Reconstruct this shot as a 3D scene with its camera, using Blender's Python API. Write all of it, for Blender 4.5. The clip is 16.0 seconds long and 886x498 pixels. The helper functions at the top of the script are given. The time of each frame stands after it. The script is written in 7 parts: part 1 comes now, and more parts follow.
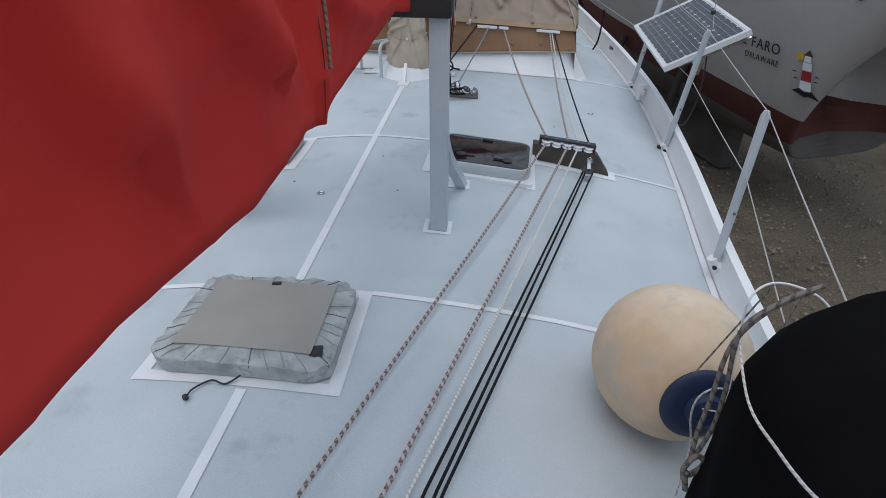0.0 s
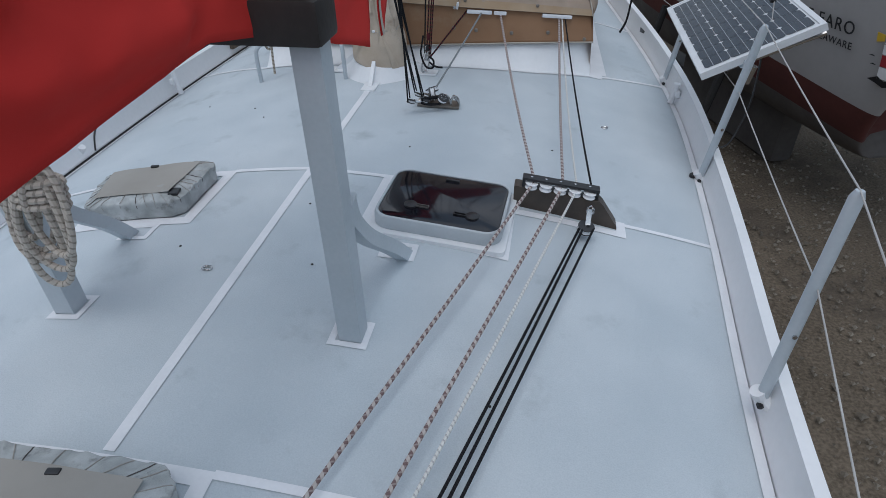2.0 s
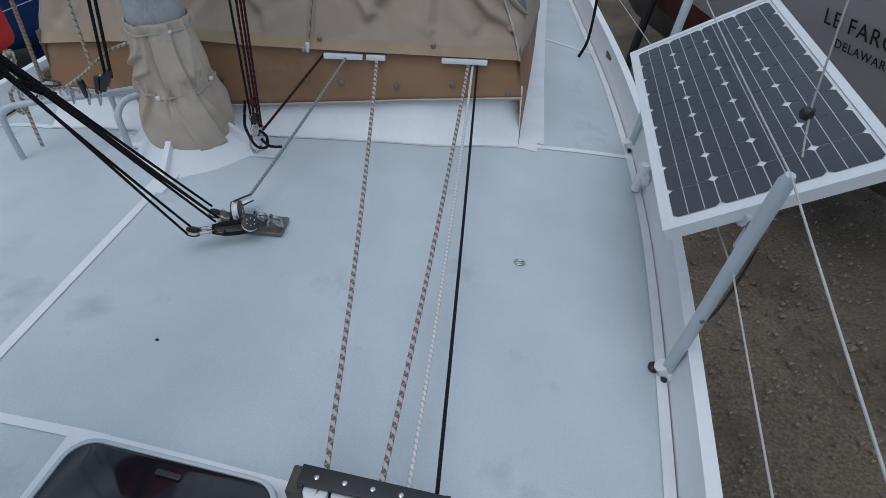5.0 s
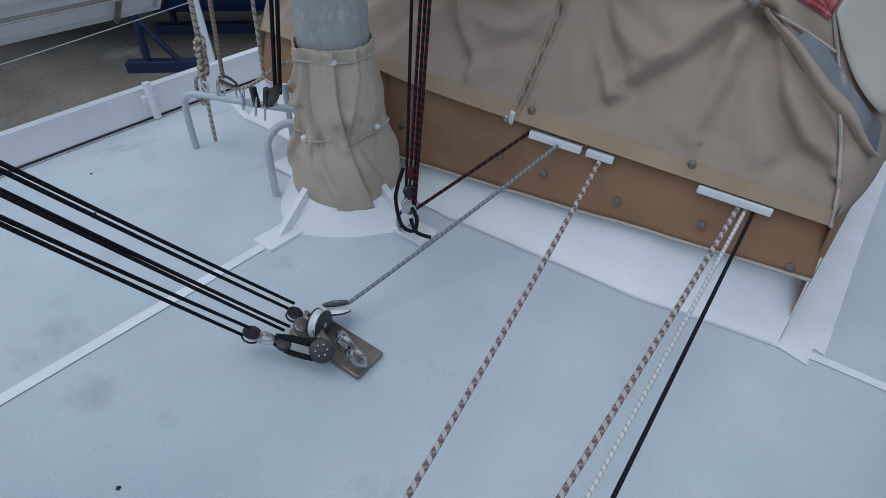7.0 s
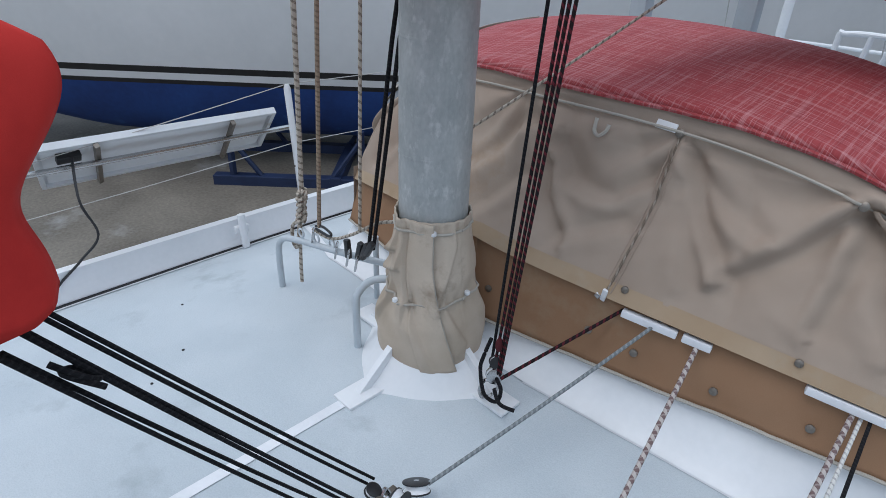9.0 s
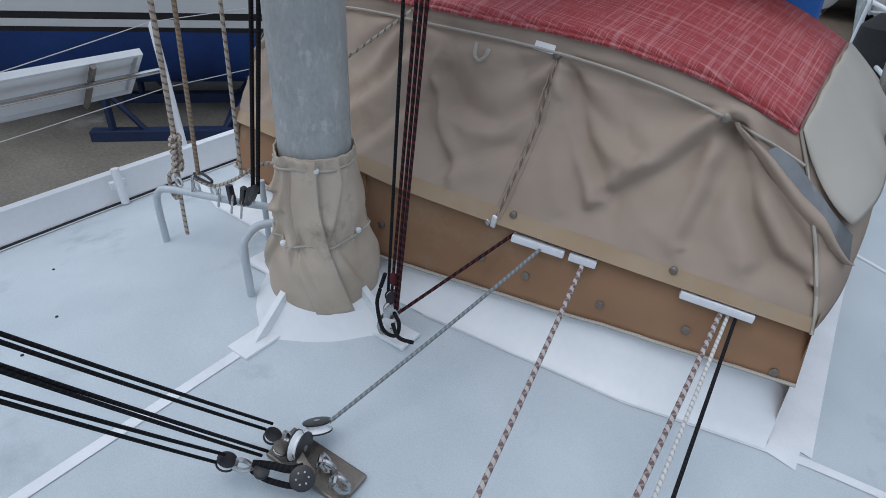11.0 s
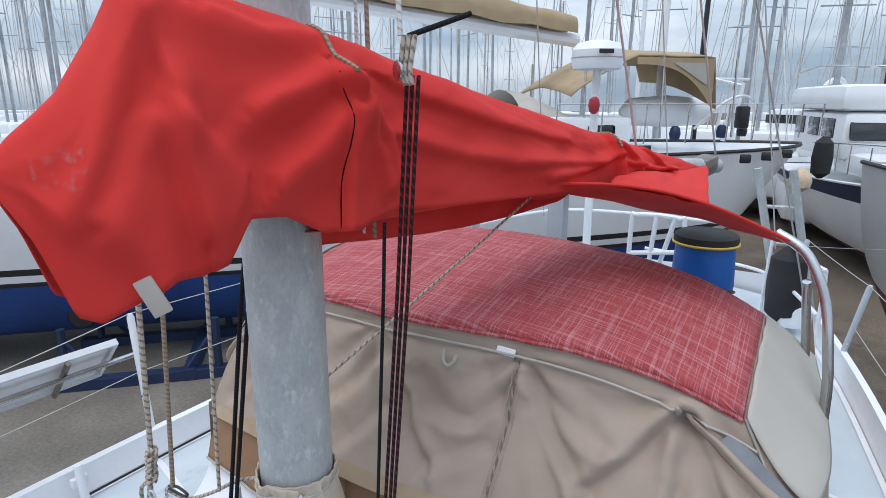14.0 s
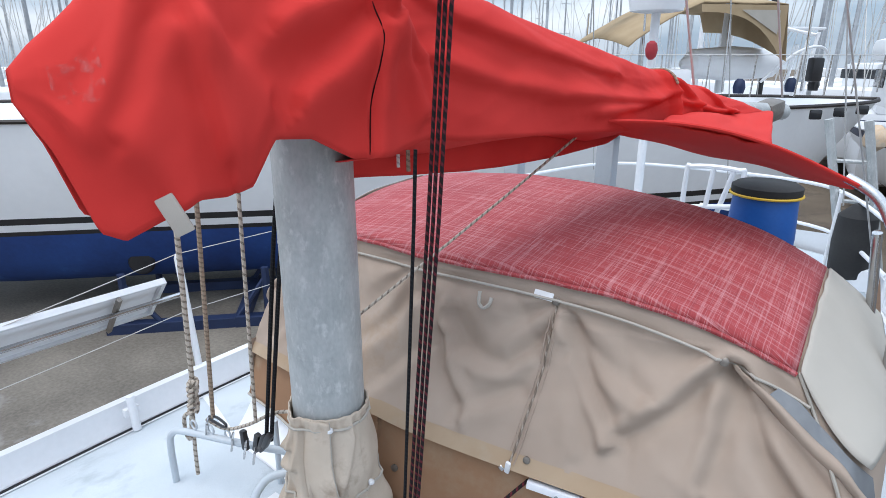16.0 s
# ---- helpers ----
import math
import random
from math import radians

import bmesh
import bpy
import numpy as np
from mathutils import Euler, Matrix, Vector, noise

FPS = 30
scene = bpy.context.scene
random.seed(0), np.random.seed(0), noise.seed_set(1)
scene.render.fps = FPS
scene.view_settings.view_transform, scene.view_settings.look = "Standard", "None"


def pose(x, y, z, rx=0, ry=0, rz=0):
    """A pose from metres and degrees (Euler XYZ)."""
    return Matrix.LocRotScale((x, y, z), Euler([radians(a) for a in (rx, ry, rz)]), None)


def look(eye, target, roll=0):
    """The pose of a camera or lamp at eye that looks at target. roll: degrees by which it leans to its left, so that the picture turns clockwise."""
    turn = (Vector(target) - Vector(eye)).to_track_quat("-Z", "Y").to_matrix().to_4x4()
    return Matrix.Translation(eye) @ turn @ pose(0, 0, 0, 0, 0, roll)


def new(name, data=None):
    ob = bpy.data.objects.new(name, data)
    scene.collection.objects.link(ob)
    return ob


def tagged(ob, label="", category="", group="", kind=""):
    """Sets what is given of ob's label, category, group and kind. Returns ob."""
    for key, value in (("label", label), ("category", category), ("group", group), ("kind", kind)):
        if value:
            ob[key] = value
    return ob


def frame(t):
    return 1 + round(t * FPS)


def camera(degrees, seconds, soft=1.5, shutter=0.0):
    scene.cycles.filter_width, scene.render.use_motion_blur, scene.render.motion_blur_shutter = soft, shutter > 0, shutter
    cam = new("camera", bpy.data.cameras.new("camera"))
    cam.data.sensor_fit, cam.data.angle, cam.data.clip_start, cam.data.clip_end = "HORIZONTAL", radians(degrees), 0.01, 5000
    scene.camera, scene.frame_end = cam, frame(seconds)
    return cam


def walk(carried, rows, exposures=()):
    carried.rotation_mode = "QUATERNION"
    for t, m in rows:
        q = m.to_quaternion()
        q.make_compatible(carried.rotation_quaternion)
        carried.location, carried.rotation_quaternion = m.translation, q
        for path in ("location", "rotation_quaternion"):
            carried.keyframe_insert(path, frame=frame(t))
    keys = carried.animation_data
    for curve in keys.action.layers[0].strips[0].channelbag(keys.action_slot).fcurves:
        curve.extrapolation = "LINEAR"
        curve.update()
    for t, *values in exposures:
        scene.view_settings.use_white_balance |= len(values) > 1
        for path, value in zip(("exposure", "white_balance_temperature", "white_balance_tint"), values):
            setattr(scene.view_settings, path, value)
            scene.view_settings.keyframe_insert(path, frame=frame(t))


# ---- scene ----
cam = camera(73.3, 16.0, 0.8)
PATH = [
    (0, (0.754, 1.651, 1.363), (0.582, 3.327, 0.287), 0.3),
    (0.5, (0.88, 1.864, 1.36), (0.673, 3.549, 0.302), -0.5),
    (1, (0.869, 2.141, 1.344), (0.826, 3.785, 0.205), 2.6),
    (1.5, (0.89, 2.38, 1.315), (0.766, 3.98, 0.122), 1.4),
    (2, (1.03, 2.679, 1.3), (0.74, 4.275, 0.131), -1.5),
    (2.5, (1.052, 2.983, 1.252), (0.77, 4.511, -0.006), -1.7),
    (3, (1.06, 3.293, 1.292), (1.011, 4.8, -0.022), -0.7),
    (3.5, (1.176, 3.562, 1.331), (0.965, 5.164, 0.152), -4.5),
    (4, (1.273, 3.786, 1.319), (1.016, 5.381, 0.139), -7.4),
    (4.2, (1.306, 3.891, 1.305), (1.084, 5.479, 0.11), -4.1),
    (6.3, (1.473, 4.913, 1.177), (1.125, 6.325, -0.195), 1.5),
    (6.5, (1.421, 4.995, 1.17), (0.933, 6.38, -0.188), 2.0),
    (7, (1.299, 5.213, 1.146), (0.336, 6.43, -0.115), 1.3),
    (7.5, (1.214, 5.307, 1.178), (0.075, 6.383, -0.064), 1.6),
    (8, (1.178, 5.265, 1.229), (-0.025, 6.374, 0.077), 1.5),
    (8.5, (1.158, 5.222, 1.261), (-0.045, 6.435, 0.22), 2.6),
    (9, (1.146, 5.21, 1.276), (-0.085, 6.464, 0.321), 2.3),
    (9.5, (1.155, 5.222, 1.283), (-0.03, 6.528, 0.34), 2.0),
    (10, (1.179, 5.227, 1.238), (0.132, 6.592, 0.217), 2.9),
    (10.2, (1.188, 5.244, 1.232), (0.213, 6.636, 0.177), 3.6),
    (12.3, (1.195, 5.268, 1.298), (0.261, 6.642, 0.184), 2.7),
    (12.5, (1.175, 5.254, 1.342), (0.2, 6.688, 0.345), 2.7),
    (13, (1.137, 5.235, 1.454), (0.163, 6.769, 0.619), 1.6),
    (13.5, (1.136, 5.239, 1.527), (0.126, 6.83, 0.858), -0.2),
    (14, (1.15, 5.243, 1.572), (0.149, 6.904, 1.084), 0.1),
    (14.5, (1.162, 5.243, 1.57), (0.131, 6.905, 1.153), -0.5),
    (15, (1.158, 5.253, 1.562), (0.123, 6.905, 1.115), -0.8),
    (15.5, (1.16, 5.262, 1.536), (0.135, 6.902, 1.026), -0.2),
    (16, (1.157, 5.299, 1.494), (0.042, 6.84, 0.875), -0.0),
]
# slight brightening on the pan up to the sky, with a drifting white balance
walk(cam, [(t, look(eye, aim, roll)) for t, eye, aim, roll in PATH], [
    (0.0, 0.22, 6850, 12), (1.0, 0.20, 6950, 12), (1.5, 0.12, 6800, 12), (2.5, 0.06, 6550, 10), (4.0, 0.0, 6500, 10), (7.0, 0.02, 6300, 10), (8.0, 0.18, 6350, 10), (9.0, 0.43, 6600, 11),
    (10.0, 0.41, 6600, 11), (12.3, 0.20, 6550, 11), (12.5, 0.23, 6550, 11), (13.0, 0.44, 6600, 12), (14.5, 0.95, 6650, 12), (15.5, 1.02, 6650, 12), (16.0, 1.14, 6700, 12)])


# ---------------------------------------------------------------- world and sun
world = bpy.data.worlds.new("overcast")
scene.world = world
world.use_nodes = True
wn, wl = world.node_tree.nodes, world.node_tree.links
wn.clear()
w_out = wn.new("ShaderNodeOutputWorld")
w_bg = wn.new("ShaderNodeBackground")
w_sky = wn.new("ShaderNodeTexSky")
w_sky.sky_type = "NISHITA"
w_sky.sun_disc = False
w_sky.sun_elevation = radians(48)
w_sky.sun_rotation = radians(200)
w_coord = wn.new("ShaderNodeTexCoord")
w_map = wn.new("ShaderNodeMapping")
w_map.inputs["Scale"].default_value = (1.0, 1.0, 4.0)
w_noise = wn.new("ShaderNodeTexNoise")
w_noise.inputs["Scale"].default_value = 2.2
w_noise.inputs["Detail"].default_value = 5.0
w_ramp = wn.new("ShaderNodeValToRGB")
w_ramp.color_ramp.elements[0].position, w_ramp.color_ramp.elements[0].color = 0.38, (3.0, 4.3, 5.9, 1)
w_ramp.color_ramp.elements[1].position, w_ramp.color_ramp.elements[1].color = 0.66, (9.0, 10.0, 11.2, 1)
w_mix = wn.new("ShaderNodeMixRGB")
w_mix.inputs["Fac"].default_value = 0.85
wl.new(w_coord.outputs["Generated"], w_map.inputs["Vector"])
wl.new(w_map.outputs["Vector"], w_noise.inputs["Vector"])
wl.new(w_noise.outputs["Fac"], w_ramp.inputs["Fac"])
wl.new(w_sky.outputs["Color"], w_mix.inputs["Color1"])
wl.new(w_ramp.outputs["Color"], w_mix.inputs["Color2"])
w_sep = wn.new("ShaderNodeSeparateXYZ")
w_lift = wn.new("ShaderNodeMapRange")
w_lift.inputs["From Min"].default_value, w_lift.inputs["From Max"].default_value = 0.0, 1.0
w_lift.inputs["To Min"].default_value, w_lift.inputs["To Max"].default_value = 0.62, 1.55
w_scale = wn.new("ShaderNodeVectorMath")
w_scale.operation = "SCALE"
wl.new(w_coord.outputs["Generated"], w_sep.inputs["Vector"])
wl.new(w_sep.outputs["Z"], w_lift.inputs["Value"])
wl.new(w_mix.outputs["Color"], w_scale.inputs[0])
wl.new(w_lift.outputs["Result"], w_scale.inputs["Scale"])
wl.new(w_scale.outputs["Vector"], w_bg.inputs["Color"])
w_bg.inputs["Strength"].default_value = 0.085
wl.new(w_bg.outputs["Background"], w_out.inputs["Surface"])

sun_data = bpy.data.lights.new("sun", "SUN")
sun_data.energy, sun_data.angle, sun_data.color = 0.6, radians(40), (1.0, 0.97, 0.93)
sun = new("sun", sun_data)
sun.matrix_world = look((0, 0, 20), (1.5, 6, 0))


# ---------------------------------------------------------------- materials
def rgb(c):
    return (*c, 1.0) if len(c) == 3 else c


def material(name, low, high, rough=0.6, metal=0.0, scale=4.0, grain=60.0, grain_mix=0.25, bump=0.15, bump_dist=0.004, stains=None, coat=0.0, spec=0.5, stretch=None):
    """Two-scale noise between two colours, optional stain colour, bump from the fine grain."""
    m = bpy.data.materials.new(name)
    m.use_nodes = True
    n, l = m.node_tree.nodes, m.node_tree.links
    b = n["Principled BSDF"]
    b.inputs["Roughness"].default_value = rough
    b.inputs["Metallic"].default_value = metal
    b.inputs["Coat Weight"].default_value = coat
    b.inputs["Specular IOR Level"].default_value = spec
    tc = n.new("ShaderNodeTexCoord")
    big, fine = n.new("ShaderNodeTexNoise"), n.new("ShaderNodeTexNoise")
    big.inputs["Scale"].default_value, big.inputs["Detail"].default_value = scale, 4.0
    fine.inputs["Scale"].default_value, fine.inputs["Detail"].default_value = grain, 3.0
    place = tc.outputs["Object"]
    if stretch:
        mp = n.new("ShaderNodeMapping")
        mp.inputs["Scale"].default_value = stretch
        l.new(place, mp.inputs["Vector"])
        place = mp.outputs["Vector"]
    l.new(place, big.inputs["Vector"])
    l.new(place, fine.inputs["Vector"])
    mix = n.new("ShaderNodeMix")
    mix.data_type = "FLOAT"
    mix.inputs["Factor"].default_value = grain_mix
    l.new(big.outputs["Fac"], mix.inputs["A"])
    l.new(fine.outputs["Fac"], mix.inputs["B"])
    ramp = n.new("ShaderNodeValToRGB")
    ramp.color_ramp.elements[0].position, ramp.color_ramp.elements[0].color = 0.32, rgb(low)
    ramp.color_ramp.elements[1].position, ramp.color_ramp.elements[1].color = 0.68, rgb(high)
    l.new(mix.outputs["Result"], ramp.inputs["Fac"])
    colour = ramp.outputs["Color"]
    if stains:
        spots, sr, sm = n.new("ShaderNodeTexNoise"), n.new("ShaderNodeValToRGB"), n.new("ShaderNodeMixRGB")
        spots.inputs["Scale"].default_value, spots.inputs["Detail"].default_value, spots.inputs["Roughness"].default_value = stains[1], 6.0, 0.65
        sr.color_ramp.elements[0].position, sr.color_ramp.elements[1].position = stains[2], stains[2] + 0.16
        l.new(place, spots.inputs["Vector"])
        l.new(spots.outputs["Fac"], sr.inputs["Fac"])
        l.new(sr.outputs["Color"], sm.inputs["Fac"])
        l.new(colour, sm.inputs["Color1"])
        sm.inputs["Color2"].default_value = rgb(stains[0])
        colour = sm.outputs["Color"]
    l.new(colour, b.inputs["Base Color"])
    if bump:
        bp = n.new("ShaderNodeBump")
        bp.inputs["Strength"].default_value, bp.inputs["Distance"].default_value = bump, bump_dist
        l.new(fine.outputs["Fac"], bp.inputs["Height"])
        l.new(bp.outputs["Normal"], b.inputs["Normal"])
    return m


def striped(name, base, fleck, per_metre, share=0.4, rough=0.85):
    """Braided rope: flecks wound round the rope, by the rope's own length and turn."""
    m = material(name, base, tuple(c * 1.15 for c in base), rough, scale=30, grain=500, bump=0.5, bump_dist=0.001, spec=0.2)
    n, l = m.node_tree.nodes, m.node_tree.links
    b = n["Principled BSDF"]
    tc, sep = n.new("ShaderNodeTexCoord"), n.new("ShaderNodeSeparateXYZ")
    l.new(tc.outputs["UV"], sep.inputs["Vector"])

    def calc(op, a, c, d=None):
        q = n.new("ShaderNodeMath")
        q.operation = op
        for k, v in enumerate((a, c, d)):
            if v is None:
                continue
            if isinstance(v, (int, float)):
                q.inputs[k].default_value = v
            else:
                l.new(v, q.inputs[k])
        return q.outputs["Value"]

    spiral = calc("FRACT", calc("MULTIPLY_ADD", sep.outputs["Y"], per_metre, sep.outputs["X"]), 0.0)
    back = calc("FRACT", calc("SUBTRACT", calc("MULTIPLY", sep.outputs["Y"], per_metre * 1.7), calc("MULTIPLY", sep.outputs["X"], 2.0)), 0.0)
    mark = calc("MULTIPLY", calc("LESS_THAN", spiral, share), calc("MULTIPLY_ADD", calc("GREATER_THAN", back, 0.35), 0.4, 0.6))
    mx = n.new("ShaderNodeMixRGB")
    old = b.inputs["Base Color"].links[0].from_socket
    l.new(mark, mx.inputs["Fac"])
    l.new(old, mx.inputs["Color1"])
    mx.inputs["Color2"].default_value = rgb(fleck)
    l.new(mx.outputs["Color"], b.inputs["Base Color"])
    return m


M = {}
M["deck"] = material("nonskid_deck_paint", (0.440, 0.50, 0.542), (0.570, 0.62, 0.656), 0.75, scale=2.6, grain=240, grain_mix=0.45, bump=0.5, bump_dist=0.002, stains=((0.37, 0.42, 0.45), 2.9, 0.58))
M["white"] = material("white_gloss_paint", (0.72, 0.74, 0.76), (0.82, 0.83, 0.85), 0.38, scale=2.0, grain=40, bump=0.04)
M["line"] = material("white_line_paint", (0.70, 0.72, 0.75), (0.82, 0.83, 0.86), 0.5, scale=6, grain=90, bump=0.1)
M["grey_paint"] = material("pale_grey_metal_paint", (0.42, 0.48, 0.52), (0.52, 0.57, 0.61), 0.45, scale=3, grain=80, bump=0.05)
M["red"] = material("red_acrylic_canvas", (0.54, 0.030, 0.026), (0.66, 0.050, 0.042), 0.85, scale=2.2, grain=900, grain_mix=0.3, bump=0.25, bump_dist=0.001, stains=((0.44, 0.026, 0.024), 1.7, 0.6), spec=0.18)
M["tan"] = material("tan_canvas", (0.325, 0.252, 0.20), (0.415, 0.335, 0.275), 0.9, scale=3, grain=700, grain_mix=0.3, bump=0.3, bump_dist=0.001, stains=((0.35, 0.25, 0.175), 3.0, 0.62), spec=0.18)
M["brown"] = material("brown_weathered_canvas", (0.265, 0.145, 0.082), (0.335, 0.20, 0.122), 0.9, scale=3, grain=500, bump=0.25, bump_dist=0.001, stains=((0.33, 0.24, 0.16), 2.5, 0.58), spec=0.18)
M["hem_tan"] = material("ochre_tan_canvas", (0.335, 0.235, 0.15), (0.42, 0.32, 0.225), 0.9, scale=5, grain=600, bump=0.25, bump_dist=0.001, stains=((0.38, 0.31, 0.235), 6.0, 0.55), spec=0.18)
M["zip"] = striped("zip_teeth", (0.17, 0.135, 0.105), (0.36, 0.31, 0.26), 22, 0.4)
M["bimini_tan"] = material("golden_tan_canvas", (0.34, 0.25, 0.15), (0.42, 0.32, 0.205), 0.9, scale=3, grain=300, bump=0.2, bump_dist=0.002, spec=0.18)
M["sand_canvas"] = material("pale_sand_canvas", (0.40, 0.37, 0.325), (0.48, 0.45, 0.40), 0.9, scale=3, grain=600, bump=0.2, bump_dist=0.001, spec=0.18)
M["boot"] = material("mast_boot_canvas", (0.40, 0.325, 0.25), (0.60, 0.51, 0.42), 0.9, scale=5, grain=600, bump=0.3, bump_dist=0.001, stains=((0.31, 0.24, 0.18), 5.0, 0.6), spec=0.18)
M["grey_canvas"] = material("grey_faded_canvas", (0.30, 0.285, 0.26), (0.37, 0.355, 0.33), 0.9, scale=4, grain=600, bump=0.3, bump_dist=0.001, stains=((0.42, 0.46, 0.48), 6.0, 0.62), spec=0.18)
M["grey_hem"] = material("grey_blotched_canvas_hem", (0.27, 0.29, 0.29), (0.50, 0.53, 0.54), 0.9, scale=14, grain=600, bump=0.4, bump_dist=0.001, stains=((0.17, 0.17, 0.165), 13.0, 0.57), spec=0.18)
M["alu"] = material("grey_anodised_aluminium", (0.33, 0.35, 0.35), (0.50, 0.515, 0.51), 0.55, metal=0.15, scale=14, grain=110, grain_mix=0.35, bump=0.2, stains=((0.60, 0.61, 0.60), 30.0, 0.55), stretch=(1, 1, 0.55))
M["steel"] = material("stainless_steel", (0.45, 0.45, 0.45), (0.6, 0.6, 0.6), 0.25, metal=1.0, scale=10, grain=200, bump=0.05)
M["old_steel"] = material("dull_brown_steel", (0.17, 0.15, 0.13), (0.27, 0.24, 0.21), 0.4, metal=0.7, scale=14, grain=150, bump=0.2)
M["black"] = material("black_plastic", (0.012, 0.012, 0.014), (0.022, 0.022, 0.025), 0.4, scale=8, grain=200, bump=0.1)
M["black_cloth"] = material("black_cloth", (0.004, 0.004, 0.005), (0.008, 0.008, 0.010), 0.95, scale=5, grain=500, bump=0.2, spec=0.05)
M["navy"] = material("navy_rubber", (0.008, 0.018, 0.055), (0.014, 0.03, 0.085), 0.5, scale=8, grain=100, bump=0.05)
M["acrylic"] = material("smoked_acrylic", (0.008, 0.008, 0.012), (0.012, 0.012, 0.017), 0.08, scale=3, grain=50, bump=0.0)
M["hatch_frame"] = material("grey_hatch_frame", (0.44, 0.48, 0.51), (0.52, 0.56, 0.59), 0.45, scale=6, grain=120, bump=0.05)
M["fender"] = material("yellowed_white_vinyl", (0.58, 0.41, 0.26), (0.76, 0.64, 0.50), 0.5, scale=3, grain=22, grain_mix=0.25, bump=0.05, stains=((0.50, 0.44, 0.36), 4.5, 0.52))
M["wood"] = material("dark_stained_wood", (0.045, 0.036, 0.030), (0.085, 0.066, 0.052), 0.5, scale=9, grain=120, bump=0.2)
M["bar_wood"] = material("dark_brown_bar", (0.016, 0.012, 0.011), (0.032, 0.025, 0.022), 0.55, scale=6, grain=60, bump=0.2)
M["ground"] = material("sandy_gravel", (0.085, 0.067, 0.050), (0.225, 0.180, 0.137), 0.95, scale=0.6, grain=38, grain_mix=0.6, bump=1.0, bump_dist=0.02, stains=((0.085, 0.07, 0.058), 0.7, 0.54), spec=0.18)
M["concrete"] = material("wet_concrete", (0.085, 0.073, 0.06), (0.23, 0.205, 0.17), 0.6, scale=0.9, grain=22, grain_mix=0.4, bump=0.5, bump_dist=0.01, stains=((0.34, 0.34, 0.33), 0.8, 0.60))
M["stone"] = material("gravel_stone", (0.09, 0.075, 0.06), (0.30, 0.26, 0.21), 0.9, scale=3, grain=40)
M["hull_white"] = material("white_hull_paint", (0.74, 0.755, 0.77), (0.82, 0.83, 0.845), 0.35, scale=0.8, grain=9, bump=0.02)
# hull grey and the red below are darkened to hold the yacht side's shade
M["hull_grey"] = material("hull_paint_greyed_for_shade", (0.35, 0.335, 0.33), (0.42, 0.405, 0.40), 0.35, scale=0.8, grain=9, bump=0.02)
M["antifoul_red"] = material("oxide_red_antifouling", (0.075, 0.018, 0.015), (0.115, 0.030, 0.024), 0.85, scale=1.5, grain=14, bump=0.2, stains=((0.09, 0.035, 0.03), 1.5, 0.6))
M["antifoul_grey"] = material("worn_grey_antifouling", (0.08, 0.07, 0.066), (0.13, 0.118, 0.11), 0.85, scale=1.6, grain=14, bump=0.2)
M["antifoul_blue"] = material("dark_blue_antifouling", (0.009, 0.036, 0.16), (0.015, 0.065, 0.26), 0.7, scale=1.2, grain=14, bump=0.15, stains=((0.03, 0.11, 0.33), 2.4, 0.62))
M["blue_plastic"] = material("blue_drum_plastic", (0.006, 0.075, 0.32), (0.012, 0.115, 0.42), 0.4, scale=3, grain=60, bump=0.05)
M["blue_steel"] = material("blue_cradle_steel", (0.007, 0.017, 0.055), (0.012, 0.027, 0.08), 0.6, scale=3, grain=60, bump=0.1)
M["tyre"] = material("dark_shadowed_rubber", (0.015, 0.015, 0.016), (0.03, 0.03, 0.03), 0.85, scale=4, grain=70)
M["glass_dark"] = material("dark_window_glass", (0.02, 0.022, 0.026), (0.035, 0.037, 0.04), 0.06, scale=2, grain=20, bump=0.0)
M["cell"] = material("solar_cell", (0.018, 0.024, 0.036), (0.028, 0.036, 0.050), 0.2, scale=6, grain=90, bump=0.0)
M["bus"] = material("silver_busbar", (0.42, 0.44, 0.46), (0.5, 0.52, 0.54), 0.35, metal=0.3, scale=9, grain=90, bump=0.0)
M["panel_frame"] = material("pale_anodised_frame", (0.62, 0.64, 0.66), (0.72, 0.74, 0.76), 0.4, scale=7, grain=90, bump=0.02)
M["vinyl"] = material("grey_clear_vinyl", (0.12, 0.13, 0.14), (0.2, 0.21, 0.22), 0.12, scale=5, grain=30, bump=0.02)
M["far_mast"] = material("far_mast_paint", (0.22, 0.235, 0.25), (0.44, 0.46, 0.48), 0.5, scale=1, grain=8, bump=0.0)
M["yellow"] = material("yellow_paint", (0.6, 0.38, 0.03), (0.7, 0.45, 0.05), 0.6, scale=5, grain=60)
M["sign_red"] = material("sign_red", (0.32, 0.02, 0.03), (0.4, 0.03, 0.04), 0.5, scale=5, grain=60)
M["sign_brown"] = material("sign_brown", (0.07, 0.03, 0.02), (0.1, 0.045, 0.03), 0.5, scale=5, grain=60)
M["rope_white"] = striped("white_braid", (0.62, 0.62, 0.60), (0.42, 0.42, 0.42), 60, 0.35)
M["rope_fleck"] = striped("white_rope_brown_fleck", (0.46, 0.42, 0.40), (0.17, 0.115, 0.115), 34, 0.55)
M["rope_old"] = striped("weathered_rope", (0.44, 0.39, 0.33), (0.20, 0.17, 0.14), 40, 0.35)
M["rope_coil"] = striped("thick_laid_rope", (0.50, 0.46, 0.41), (0.30, 0.27, 0.235), 42, 0.30)
M["rope_dim"] = striped("dirty_grey_rope", (0.20, 0.185, 0.165), (0.10, 0.09, 0.08), 40, 0.35)
M["rope_beige"] = striped("beige_cord", (0.30, 0.23, 0.17), (0.20, 0.15, 0.11), 60, 0.4)
M["rope_black"] = striped("black_braid", (0.008, 0.008, 0.010), (0.02, 0.02, 0.022), 80, 0.3)
